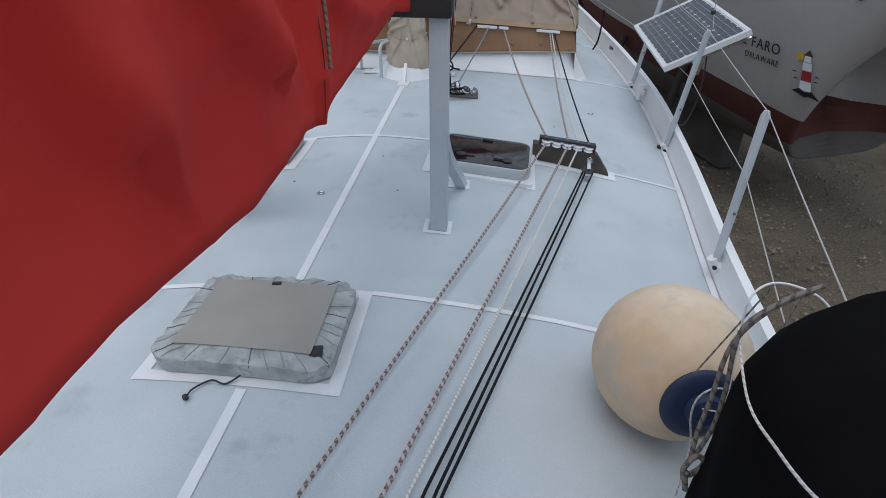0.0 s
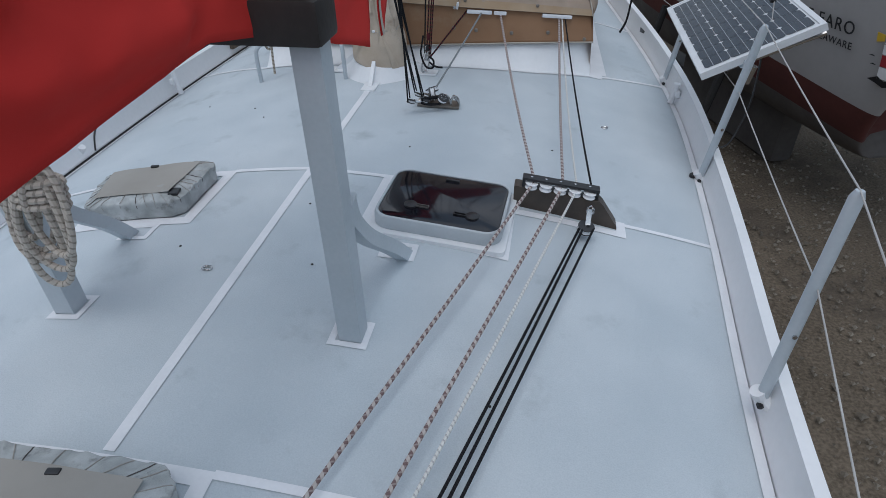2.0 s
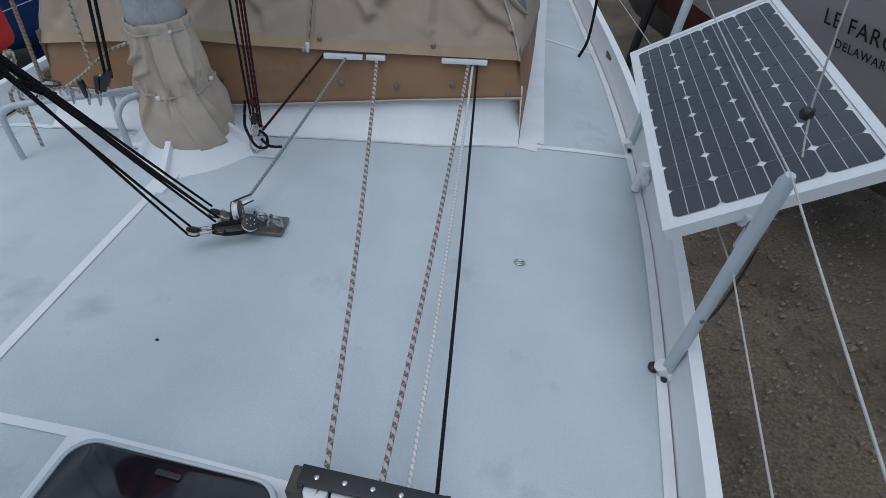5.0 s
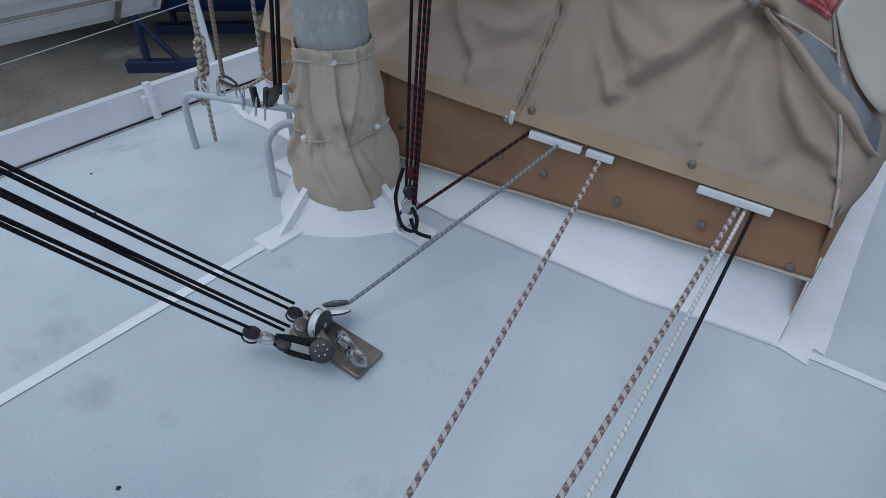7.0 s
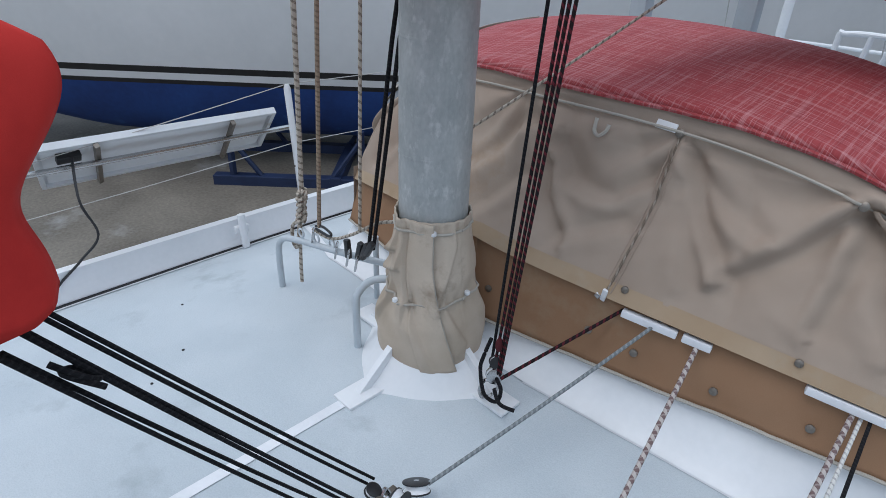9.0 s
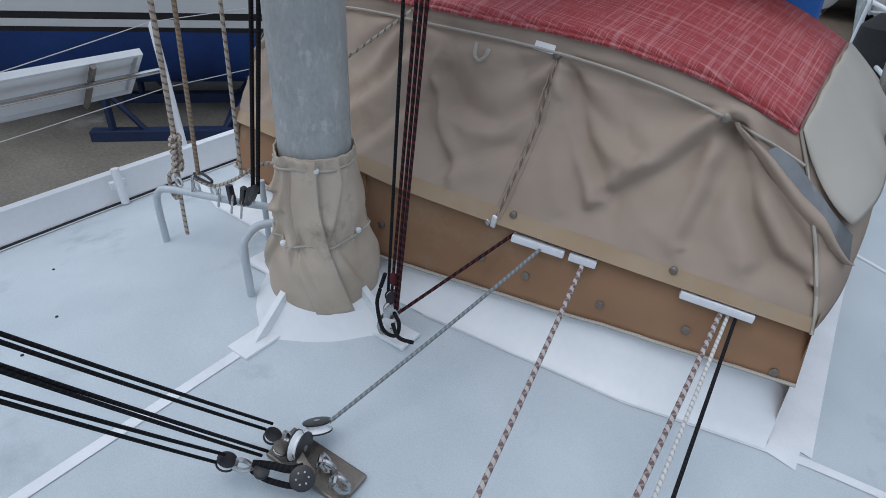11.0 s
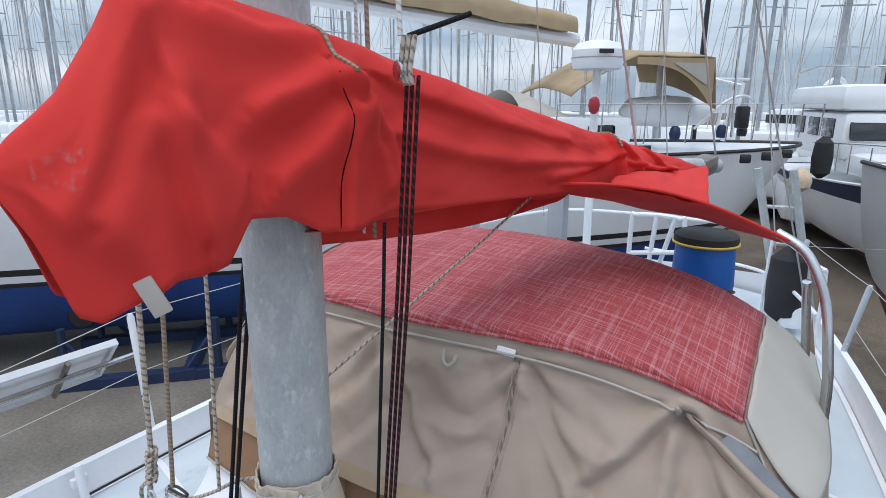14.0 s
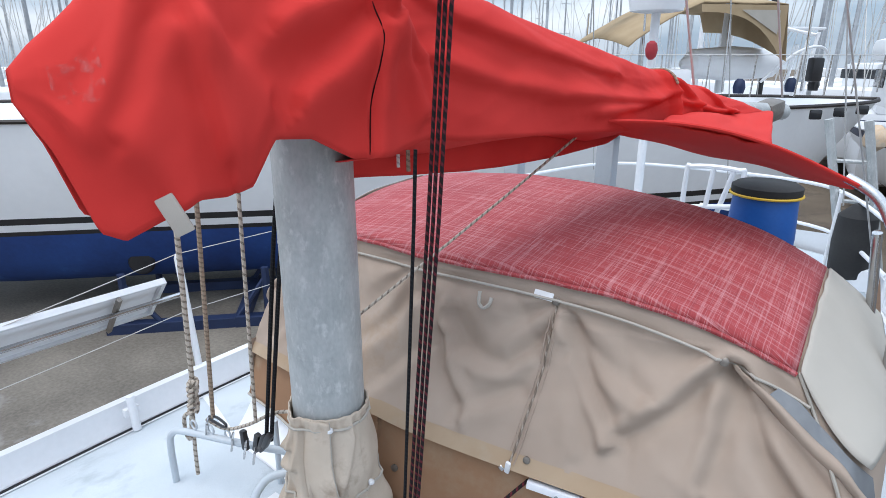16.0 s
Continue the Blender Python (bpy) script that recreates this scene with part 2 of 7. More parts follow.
M["rope_blackred"] = striped("black_braid_red_fleck", (0.014, 0.010, 0.011), (0.12, 0.018, 0.026), 44, 0.36)
M["rope_darkred"] = striped("dark_red_whipping", (0.06, 0.012, 0.016), (0.10, 0.02, 0.025), 90, 0.4)
M["rope_grey"] = striped("grey_braid", (0.16, 0.18, 0.19), (0.28, 0.30, 0.31), 60, 0.45)
M["wire"] = material("lifeline_wire", (0.42, 0.41, 0.40), (0.55, 0.54, 0.52), 0.5, metal=0.3, scale=9, grain=200)


def scuffed():
    """Chalky abrasion on cloth, broken up so that the cloth shows between."""
    m = material("chalky_scuff", (0.50, 0.16, 0.15), (0.58, 0.25, 0.24), 0.95, scale=20, grain=400, bump=0.1, spec=0.1)
    n, l = m.node_tree.nodes, m.node_tree.links
    tc, nz1, rp = n.new("ShaderNodeTexCoord"), n.new("ShaderNodeTexNoise"), n.new("ShaderNodeValToRGB")
    nz1.inputs["Scale"].default_value, nz1.inputs["Detail"].default_value = 38.0, 6.0
    rp.color_ramp.elements[0].position, rp.color_ramp.elements[1].position = 0.52, 0.95
    l.new(tc.outputs["Object"], nz1.inputs["Vector"])
    l.new(nz1.outputs["Fac"], rp.inputs["Fac"])
    l.new(rp.outputs["Color"], n["Principled BSDF"].inputs["Alpha"])
    return m


def woven_red():
    """Red mesh cloth with white and dark slub threads in two directions."""
    m = material("red_woven_mesh_cloth", (0.30, 0.035, 0.04), (0.40, 0.055, 0.06), 0.8, scale=2, grain=300, bump=0.3, bump_dist=0.002)
    n, l = m.node_tree.nodes, m.node_tree.links
    b = n["Principled BSDF"]
    colour = b.inputs["Base Color"].links[0].from_socket
    tc = n.new("ShaderNodeTexCoord")
    light, dark = (0.66, 0.36, 0.37), (0.17, 0.014, 0.022)
    for stretch, tone, pos in (((2.2, 150, 1), light, 0.55), ((150, 2.2, 1), light, 0.55), ((2.6, 190, 1), dark, 0.57), ((190, 2.6, 1), dark, 0.57), ((9, 300, 1), light, 0.60), ((300, 9, 1), light, 0.60)):
        mp, nz, rp, mx = n.new("ShaderNodeMapping"), n.new("ShaderNodeTexNoise"), n.new("ShaderNodeValToRGB"), n.new("ShaderNodeMixRGB")
        mp.inputs["Scale"].default_value = stretch
        mp.inputs["Rotation"].default_value = (0, 0, radians(8))
        nz.inputs["Scale"].default_value, nz.inputs["Detail"].default_value = 1.0, 2.0
        rp.color_ramp.elements[0].position, rp.color_ramp.elements[1].position = pos, pos + 0.05
        rp.color_ramp.elements[1].color = (0.25, 0.25, 0.25, 1)
        l.new(tc.outputs["Object"], mp.inputs["Vector"])
        l.new(mp.outputs["Vector"], nz.inputs["Vector"])
        l.new(nz.outputs["Fac"], rp.inputs["Fac"])
        l.new(rp.outputs["Color"], mx.inputs["Fac"])
        l.new(colour, mx.inputs["Color1"])
        mx.inputs["Color2"].default_value = rgb(tone)
        colour = mx.outputs["Color"]
    l.new(colour, b.inputs["Base Color"])
    return m


M["mesh_red"] = woven_red()
M["scuff"] = scuffed()


# ---------------------------------------------------------------- mesh helpers
def finish(name, bm, mat, smooth=True, sharp=35):
    bmesh.ops.recalc_face_normals(bm, faces=bm.faces)
    me = bpy.data.meshes.new(name)
    bm.to_mesh(me)
    bm.free()
    me.materials.append(mat)
    if smooth:
        me.polygons.foreach_set("use_smooth", [True] * len(me.polygons))
        me.set_sharp_from_angle(angle=radians(sharp))
    return new(name, me)


def thing(name, at, label, category, group=""):
    ob = new(name)
    ob.empty_display_size = 0.1
    ob.location = at
    return tagged(ob, label, category, group)


def root_of(ob):
    p = Vector((0, 0, 0))
    while ob:
        p += ob.location if ob.type == "EMPTY" else Vector((0, 0, 0))
        ob = ob.parent
    return p


def part(name, bm, mat, parent, label="", smooth=True, sharp=35):
    """One mesh in world places, as a part of a thing or of a part."""
    ob = finish(name, bm, mat, smooth, sharp)
    ob.parent = parent
    ob.matrix_parent_inverse = Matrix.Translation(-root_of(parent)) if parent.type == "EMPTY" else Matrix.Identity(4)
    return tagged(ob, label)


def structure(name, bm, mat, label, smooth=True):
    return tagged(finish(name, bm, mat, smooth), label, name.split("_")[-1] if "_" in name else name, kind="structure")


def tube(points, r, sides=8, cap=True, bm=None):
    """A round bar or rope along points; r may be one radius or one for each point."""
    bm = bm or bmesh.new()
    uv = bm.loops.layers.uv.verify()
    pts = [Vector(p) for p in points]
    run = [0.0]
    for a, b in zip(pts, pts[1:]):
        run.append(run[-1] + (b - a).length)
    rings = []
    up = Vector((0.13, 0.27, 0.95))
    for i, p in enumerate(pts):
        d = (pts[min(i + 1, len(pts) - 1)] - pts[max(i - 1, 0)]).normalized()
        a = d.cross(up)
        a = a.normalized() if a.length > 0.05 else d.cross(Vector((1, 0, 0))).normalized()
        b = d.cross(a)
        rr = r[i] if isinstance(r, (list, tuple)) else r
        rings.append([bm.verts.new(p + rr * (math.cos(k * math.tau / sides) * a + math.sin(k * math.tau / sides) * b)) for k in range(sides)])
    for i in range(len(rings) - 1):
        for k in range(sides):
            f = bm.faces.new((rings[i][k], rings[i][(k + 1) % sides], rings[i + 1][(k + 1) % sides], rings[i + 1][k]))
            for loop, (du, dv) in zip(f.loops, ((0, 0), (1, 0), (1, 1), (0, 1))):
                loop[uv].uv = ((k + du) / sides, run[i + dv])
    if cap:
        bm.faces.new(rings[0][::-1])
        bm.faces.new(rings[-1])
    return bm


def arc(points, per=8):
    """Smooth curve through points."""
    pts = [Vector(p) for p in points]
    out = []
    for i in range(len(pts) - 1):
        a, b, c, d = pts[max(i - 1, 0)], pts[i], pts[i + 1], pts[min(i + 2, len(pts) - 1)]
        for k in range(per):
            t = k / per
            out.append(0.5 * ((2 * b) + (c - a) * t + (2 * a - 5 * b + 4 * c - d) * t * t + (3 * b - a - 3 * c + d) * t ** 3))
    out.append(pts[-1])
    return out


def slack(a, b, sag=0.02, n=10):
    a, b = Vector(a), Vector(b)
    return [a.lerp(b, i / n) - Vector((0, 0, sag * 4 * (i / n) * (1 - i / n))) for i in range(n + 1)]


def block(centre, size, turn=None, bevel=0.0, bm=None, taper=1.0):
    """A box with rounded edges; turn is a rotation matrix."""
    bm = bm or bmesh.new()
    made = bmesh.ops.create_cube(bm, size=1.0)["verts"]
    for v in made:
        s = taper if v.co.z > 0 else 1.0
        v.co = Vector((v.co.x * size[0] * s, v.co.y * size[1] * s, v.co.z * size[2]))
    if bevel:
        edges = list({e for v in made for e in v.link_edges})
        done = bmesh.ops.bevel(bm, geom=edges, offset=bevel, segments=2, profile=0.6, affect="EDGES")
        made = list({v for f in done["faces"] for v in f.verts} | {v for v in made if v.is_valid})
    m = Matrix.Translation(Vector(centre)) @ (turn.to_4x4() if turn else Matrix.Identity(4))
    for v in {v for v in made if v.is_valid}:
        v.co = m @ v.co
    return bm


def grid(nu, nv, f, bm=None, close_u=False):
    """A sheet of points f(u, v), u and v from 0 to 1."""
    bm = bm or bmesh.new()
    rows = [[bm.verts.new(f(i / nu, j / nv)) for j in range(nv + 1)] for i in range(nu + (0 if close_u else 1))]
    for i in range(nu):
        for j in range(nv):
            a, b = rows[i], rows[(i + 1) % len(rows)]
            bm.faces.new((a[j], b[j], b[j + 1], a[j + 1]))
    return bm


def thick(ob, t, offset=0.0):
    md = ob.modifiers.new("thickness", "SOLIDIFY")
    md.thickness, md.offset = t, offset
    return ob


def lathe(centre, profile, sides=24, turn=None):
    """A turned shape from (radius, height) pairs."""
    c = Vector(centre)
    q = turn or Matrix.Identity(3)
    bm = bmesh.new()
    rings = [[bm.verts.new(c + q @ Vector((r * math.cos(k * math.tau / sides), r * math.sin(k * math.tau / sides), h))) for k in range(sides)] for r, h in profile]
    for i in range(len(rings) - 1):
        for k in range(sides):
            bm.faces.new((rings[i][k], rings[i][(k + 1) % sides], rings[i + 1][(k + 1) % sides], rings[i + 1][k]))
    bm.faces.new(rings[0][::-1])
    bm.faces.new(rings[-1])
    return bm


def rot(x=0, y=0, z=0):
    return Euler((radians(x), radians(y), radians(z))).to_matrix()


def lerp_table(table, y):
    for (a, va), (b, vb) in zip(table, table[1:]):
        if y <= b:
            t = min(1, max(0, (y - a) / (b - a)))
            return va + (vb - va) * t
    return table[-1][1]


def smooth_table(table, y):
    """Table value smoothed over a little distance."""
    return sum(lerp_table(table, y + d) for d in (-0.3, -0.15, 0, 0.15, 0.3)) / 5


def nz(*p):
    return noise.noise(Vector(p))


# ---------------------------------------------------------------- the deck's shape
TOE = [(-1.5, 1.15), (0.0, 1.45), (2.0, 1.64), (3.0, 1.71), (4.0, 1.755), (5.0, 1.845), (6.0, 1.90), (6.6, 1.90), (7.0, 1.87), (7.7, 1.80), (8.4, 1.69), (9.2, 1.57), (10.0, 1.40), (10.9, 1.12)]


def dz(x, y=5.0):
    """Height of the cambered deck."""
    return -(0.0735 if x > 0 else 0.115) * x * x


def toe(y, side=1):
    return smooth_table(TOE, y) * (1 if side > 0 else -0.85)


# ---------------------------------------------------------------- ground
GROUND = -2.45
structure("ground", grid(90, 90, lambda u, v: Vector(((u - 0.5) * 2 * 200 * abs(u - 0.5) * 2, 10 + (v - 0.5) * 2 * 200 * abs(v - 0.5) * 2, GROUND + 0.03 * nz(u * 60, v * 60, 1)))), M["ground"], "sandy gravel boatyard ground with damp patches")
slab = structure("pavement", grid(20, 20, lambda u, v: Vector((-14 + u * 11.2 + 0.25 * nz(v * 9, 4, u), 1 + v * 16 + 0.25 * nz(u * 9, 2, v), GROUND + 0.045 + 0.01 * nz(u * 20, v * 20, 3)))), M["concrete"], "worn wet concrete yard slab")
rng = random.Random(4)
bm = bmesh.new()
for i in range(3200):
    p = Vector((rng.uniform(2.2, 6.5), rng.uniform(2.0, 11), GROUND + 0.035))
    s = rng.uniform(0.008, 0.034) ** 1.0 * (1.6 if i % 40 == 0 else 1.0)
    vs = [bm.verts.new(p + Vector((a * s * rng.uniform(0.6, 1.3), b * s * rng.uniform(0.6, 1.3), c * s))) for a, b, c in ((1, 0, 0), (-0.5, 0.9, 0), (-0.5, -0.9, 0), (0, 0, 0.8))]
    for f in ((0, 1, 3), (1, 2, 3), (2, 0, 3)):
        bm.faces.new([vs[k] for k in f])
tagged(finish("gravel", bm, M["stone"], False), "loose gravel stones on the yard", "gravel", kind="stuff")

# ---------------------------------------------------------------- deck, bulwarks, hull
def deck_point(u, v):
    y = -1.5 + v * 12.4
    a, b = toe(y, -1), toe(y, 1)
    x = a + (b - a) * u
    return Vector((x, y, dz(x)))


structure("deck", grid(48, 80, deck_point), M["deck"], "pale blue-grey non-skid painted cambered deck")
for side, tail in ((1, "starboard"), (-1, "port")):
    def rail_point(u, v, side=side):
        y = -1.5 + v * 12.4
        t = toe(y, side)
        prof = ((0.0, -0.02), (0.012, 0.05), (0.028, 0.14), (0.026, 0.158), (0.062, 0.163), (0.066, 0.145), (0.06, 0.10), (0.08, -0.3), (0.02, -0.9), (-0.35, -1.5), (-1.0, -1.9))
        k = u * (len(prof) - 1)
        i = min(int(k + 1e-6), len(prof) - 2)
        a, b = prof[i], prof[i + 1]
        f = k - i
        return Vector((t + side * (a[0] + (b[0] - a[0]) * f), y, dz(t) + a[1] + (b[1] - a[1]) * f))
    structure("bulwark_" + tail, grid(10, 80, rail_point), M["white"], "white painted bulwark and topsides", True)
    if side < 0:
        structure("scupper_gap_" + tail, grid(1, 60, lambda u, v, side=side: Vector((toe(4.9 + v * 3.0, side) + side * (0.001 - 0.006 * (1 - u)), 4.9 + v * 3.0, dz(toe(4.9 + v * 3.0, side)) + 0.004 + 0.012 * u))), M["black"], "dark gap along the foot of the bulwark")
    structure("deck_edge_line_" + tail, grid(2, 80, lambda u, v, side=side: Vector((toe(-1 + v * 11.5, side) - side * 0.035 * u, -1 + v * 11.5, dz(toe(-1 + v * 11.5, side) - side * 0.035 * u) + 0.004))), M["line"], "white painted margin along the deck edge")
structure("transom", grid(6, 6, lambda u, v: Vector((toe(10.9, -1) + (toe(10.9, 1) - toe(10.9, -1)) * u, 10.9 + 0.05, -0.1 + 0.2 - v * 2.0))), M["white"], "white transom of the boat")


def seam(points, width, name="deck_seam", label="smooth white painted seam line on the deck"):
    """A painted strip that follows the deck."""
    pts = [Vector((x, y, 0)) for x, y in points]
    dense = []
    for a, b in zip(pts, pts[1:]):
        n = max(2, int((b - a).length / 0.08))
        dense += [a.lerp(b, i / n) for i in range(n)]
    dense.append(pts[-1])
    bm = bmesh.new()
    rows = []
    for i, p in enumerate(dense):
        d = (dense[min(i + 1, len(dense) - 1)] - dense[max(i - 1, 0)]).normalized()
        s = Vector((-d.y, d.x, 0)) * width / 2
        rows.append([bm.verts.new((q.x, q.y, dz(q.x) + 0.003)) for q in (p - s, p + s)])
    for a, b in zip(rows, rows[1:]):
        bm.faces.new((a[0], a[1], b[1], b[0]))
    return structure(name, bm, M["line"], label)


seam([(0, -1.2), (0, 2.9)], 0.034)
seam([(0, 3.46), (0, 6.02)], 0.034)
seam([(0.30, 3.44), (1.0, 3.43), (1.73, 3.40)], 0.026)
seam([(-0.35, 3.43), (-1.0, 3.40), (-1.46, 3.38)], 0.026)
seam([(-0.36, 4.955), (0, 5.0), (0.45, 4.985)], 0.026)
seam([(1.42, 4.93), (1.84, 4.95)], 0.024)
seam([(-1.0, 4.91), (-1.56, 4.88)], 0.026)
seam([(0.30, 6.47), (0.62, 6.52), (0.95, 6.585), (1.44, 6.775), (1.88, 6.915)], 0.03)
seam([(-0.30, 6.45), (-0.9, 6.56), (-1.58, 6.85)], 0.03)
seam([(1.425, 6.80), (1.40, 7.5), (1.36, 9.5)], 0.05)
seam([(1.37, 8.14), (1.72, 8.10)], 0.026)


def frame_line(corners, w):
    """A painted strip round a hatch, mitred at its corners."""
    cs = [Vector((x, y, 0)) for x, y in corners]
    sides = [(b - a).normalized() for a, b in zip(cs, cs[1:] + cs[:1])]
    bm = bmesh.new()
    rows = []
    for i, a in enumerate(cs):
        b = cs[(i + 1) % 4]
        ends = []
        for p, d0, d1 in ((a, sides[i - 1], sides[i]), (b, sides[i], sides[(i + 1) % 4])):
            n0, n1 = Vector((-d0.y, d0.x, 0)), Vector((-d1.y, d1.x, 0))
            ends.append((p, (n0 + n1) / (1 + n0.dot(n1)) * w / 2))
        for k in range(8):
            p, m = ends[0][0].lerp(ends[1][0], k / 8), ends[0][1].lerp(ends[1][1], k / 8)
            rows.append([bm.verts.new((q.x, q.y, dz(q.x) + 0.003)) for q in (p - m, p + m)])
    for a, b in zip(rows, rows[1:] + rows[:1]):
        bm.faces.new((a[0], a[1], b[1], b[0]))
    bmesh.ops.recalc_face_normals(bm, faces=bm.faces)
    if bm.faces[:][0].normal.z < 0:
        bmesh.ops.reverse_faces(bm, faces=bm.faces)
    structure("trim", bm, M["line"], "white painted strip round a deck hatch")


frame_line([(-0.355, 2.94), (0.285, 2.93), (0.28, 3.425), (-0.335, 3.43)], 0.045)
frame_line([(-0.375, 4.53), (-0.885, 4.505), (-1.0, 4.885), (-0.375, 4.935)], 0.05)
frame_line([(0.925, 4.525), (0.365, 4.575), (0.375, 4.975), (0.93, 4.945)], 0.05)
frame_line([(0.945, 4.855), (1.405, 4.85), (1.405, 4.93), (0.95, 4.945)], 0.04)


# ================================================================ things on the deck
def rope(points, r, mat, label, category="rope", name="rope", group=""):
    ob = finish(name, tube(points, r, 8), mat)
    return tagged(ob, label, category, group)


def hatch_cover(corners, height, label, toggle):
    """A canvas cover with a gathered elastic hem over a deck hatch: corners clockwise from the front."""
    cs = [Vector((x, y, dz(x))) for x, y in corners]
    mid = sum(cs, Vector()) / 4
    ob = thing("hatch_cover", (mid.x, mid.y, mid.z), label, "hatch cover", "canvas hatch covers")

    def rim(t):
        k = t * 4
        i = int(k) % 4
        f = k - int(k)
        a, b = cs[i], cs[(i + 1) % 4]
        p = a.lerp(b, f)
        c = 1 - 0.10 * max(0, (abs(f - 0.5) * 2 - 0.70) / 0.30) ** 2
        return mid + (p - mid) * c

    def hem(u, v):
        p = rim(u)
        g = nz(u * 60, v * 1.5, mid.y)
        s = (0.97 + 0.02 * math.sin(v * math.pi)) - 0.245 * max(0, v - 0.42) / 0.58
        h = height * (math.sin(min(1, v / 0.55) * math.pi / 2) * 0.8 + max(0, v - 0.55) / 0.45 * 0.2)
        ridge = (1 - abs(nz(u * 46, v * 0.8, mid.y + 4))) ** 6 * math.sin(v * math.pi)
        q = mid + (p - mid) * (s + 0.006 * g)
        return Vector((q.x, q.y, dz(q.x) + 0.006 + h + 0.008 * ridge + 0.006 * g * math.sin(v * math.pi) + 0.004 * nz(u * 23, v * 4, 2)))

    part("hem", grid(260, 12, hem, close_u=True), M["grey_hem"], ob, "gathered blotchy hem of grey canvas", sharp=60)

    def top(u, v):
        k = 0.755
        a = cs[0].lerp(cs[1], u).lerp(cs[3].lerp(cs[2], u), v)
        q = mid + (a - mid) * k
        return Vector((q.x, q.y, dz(q.x) + 0.010 + height + 0.004 * nz(u * 3, v * 3, mid.y) + 0.003 * math.sin(u * math.pi) * math.sin(v * math.pi)))

    for k in range(30):
        u = (k + 0.35 * math.sin(k * 5.1)) / 30
        lean = 0.006 * math.sin(k * 2.3)
        part("gather", tube([hem(u + lean * j / 7, 0.25 + 0.75 * j / 7) + Vector((0, 0, 0.0015)) for j in range(8)], 0.0015, 5), M["grey_canvas"] if k % 4 else M["antifoul_grey"], ob, "stitched gather in the hem")
    part("top_panel", grid(16, 16, top), M["grey_canvas"], ob, "flat faded grey canvas top")
    hole = cs[0].lerp(cs[1], 0.90).lerp(cs[3].lerp(cs[2], 0.90), 0.17)
    part("hem_opening", block((hole.x, hole.y, dz(hole.x) + height * 0.99), (0.04, 0.05, 0.012), rot(0, 0, 10), 0.004), M["black"], ob, "dark square opening in the hem")
    tab = cs[0].lerp(cs[1], 0.5).lerp(cs[3].lerp(cs[2], 0.5), 0.84)
    part("tab", block((tab.x, tab.y, dz(tab.x) + height + 0.012), (0.034, 0.018, 0.01), rot(0, 0, 8), 0.003), M["black"], ob, "small black tab")
    if toggle:
        f = cs[0].lerp(cs[1], 0.48)
        part("drawcord", tube(arc([(f.x + 0.03, f.y, 0.02), (f.x - 0.01, f.y - 0.03, 0.008), (f.x - 0.06, f.y - 0.02, 0.008), (f.x - 0.10, f.y - 0.06, 0.008), (f.x - 0.105, f.y - 0.09, 0.008)]), 0.003, 6), M["black"], ob, "thin black drawcord")
        part("cord_lock", lathe((f.x - 0.105, f.y - 0.10, 0.012), ((0.004, -0.010), (0.009, -0.006), (0.009, 0.006), (0.004, 0.010)), 10), M["black"], ob, "black cord lock")
    return ob


hatch_cover([(-0.34, 2.945), (0.275, 2.935), (0.265, 3.41), (-0.315, 3.415)], 0.075, "grey blotchy canvas cover over a low deck hatch, drawcord in front", True)
hatch_cover([(-0.865, 4.53), (-0.40, 4.55), (-0.40, 4.915), (-0.97, 4.865)], 0.095, "faded grey canvas cover over a deck hatch beside the seam", False)


def rounded(cx, cy, w, d, r, n=6):
    out = []
    for sx, sy, a0 in ((1, 1, 0), (-1, 1, 90), (-1, -1, 180), (1, -1, 270)):
        for k in range(n + 1):
            a = radians(a0 + 90 * k / n)
            out.append((cx + sx * (w / 2 - r) + r * math.cos(a), cy + sy * (d / 2 - r) + r * math.sin(a)))
    return out


def ring_sheet(loops, close_top=True):
    bm = bmesh.new()
    rows = [[bm.verts.new(p) for p in loop] for loop in loops]
    n = len(rows[0])
    for a, b in zip(rows, rows[1:]):
        for k in range(n):
            bm.faces.new((a[k], a[(k + 1) % n], b[(k + 1) % n], b[k]))
    if close_top:
        bm.faces.new(rows[-1])
    return bm


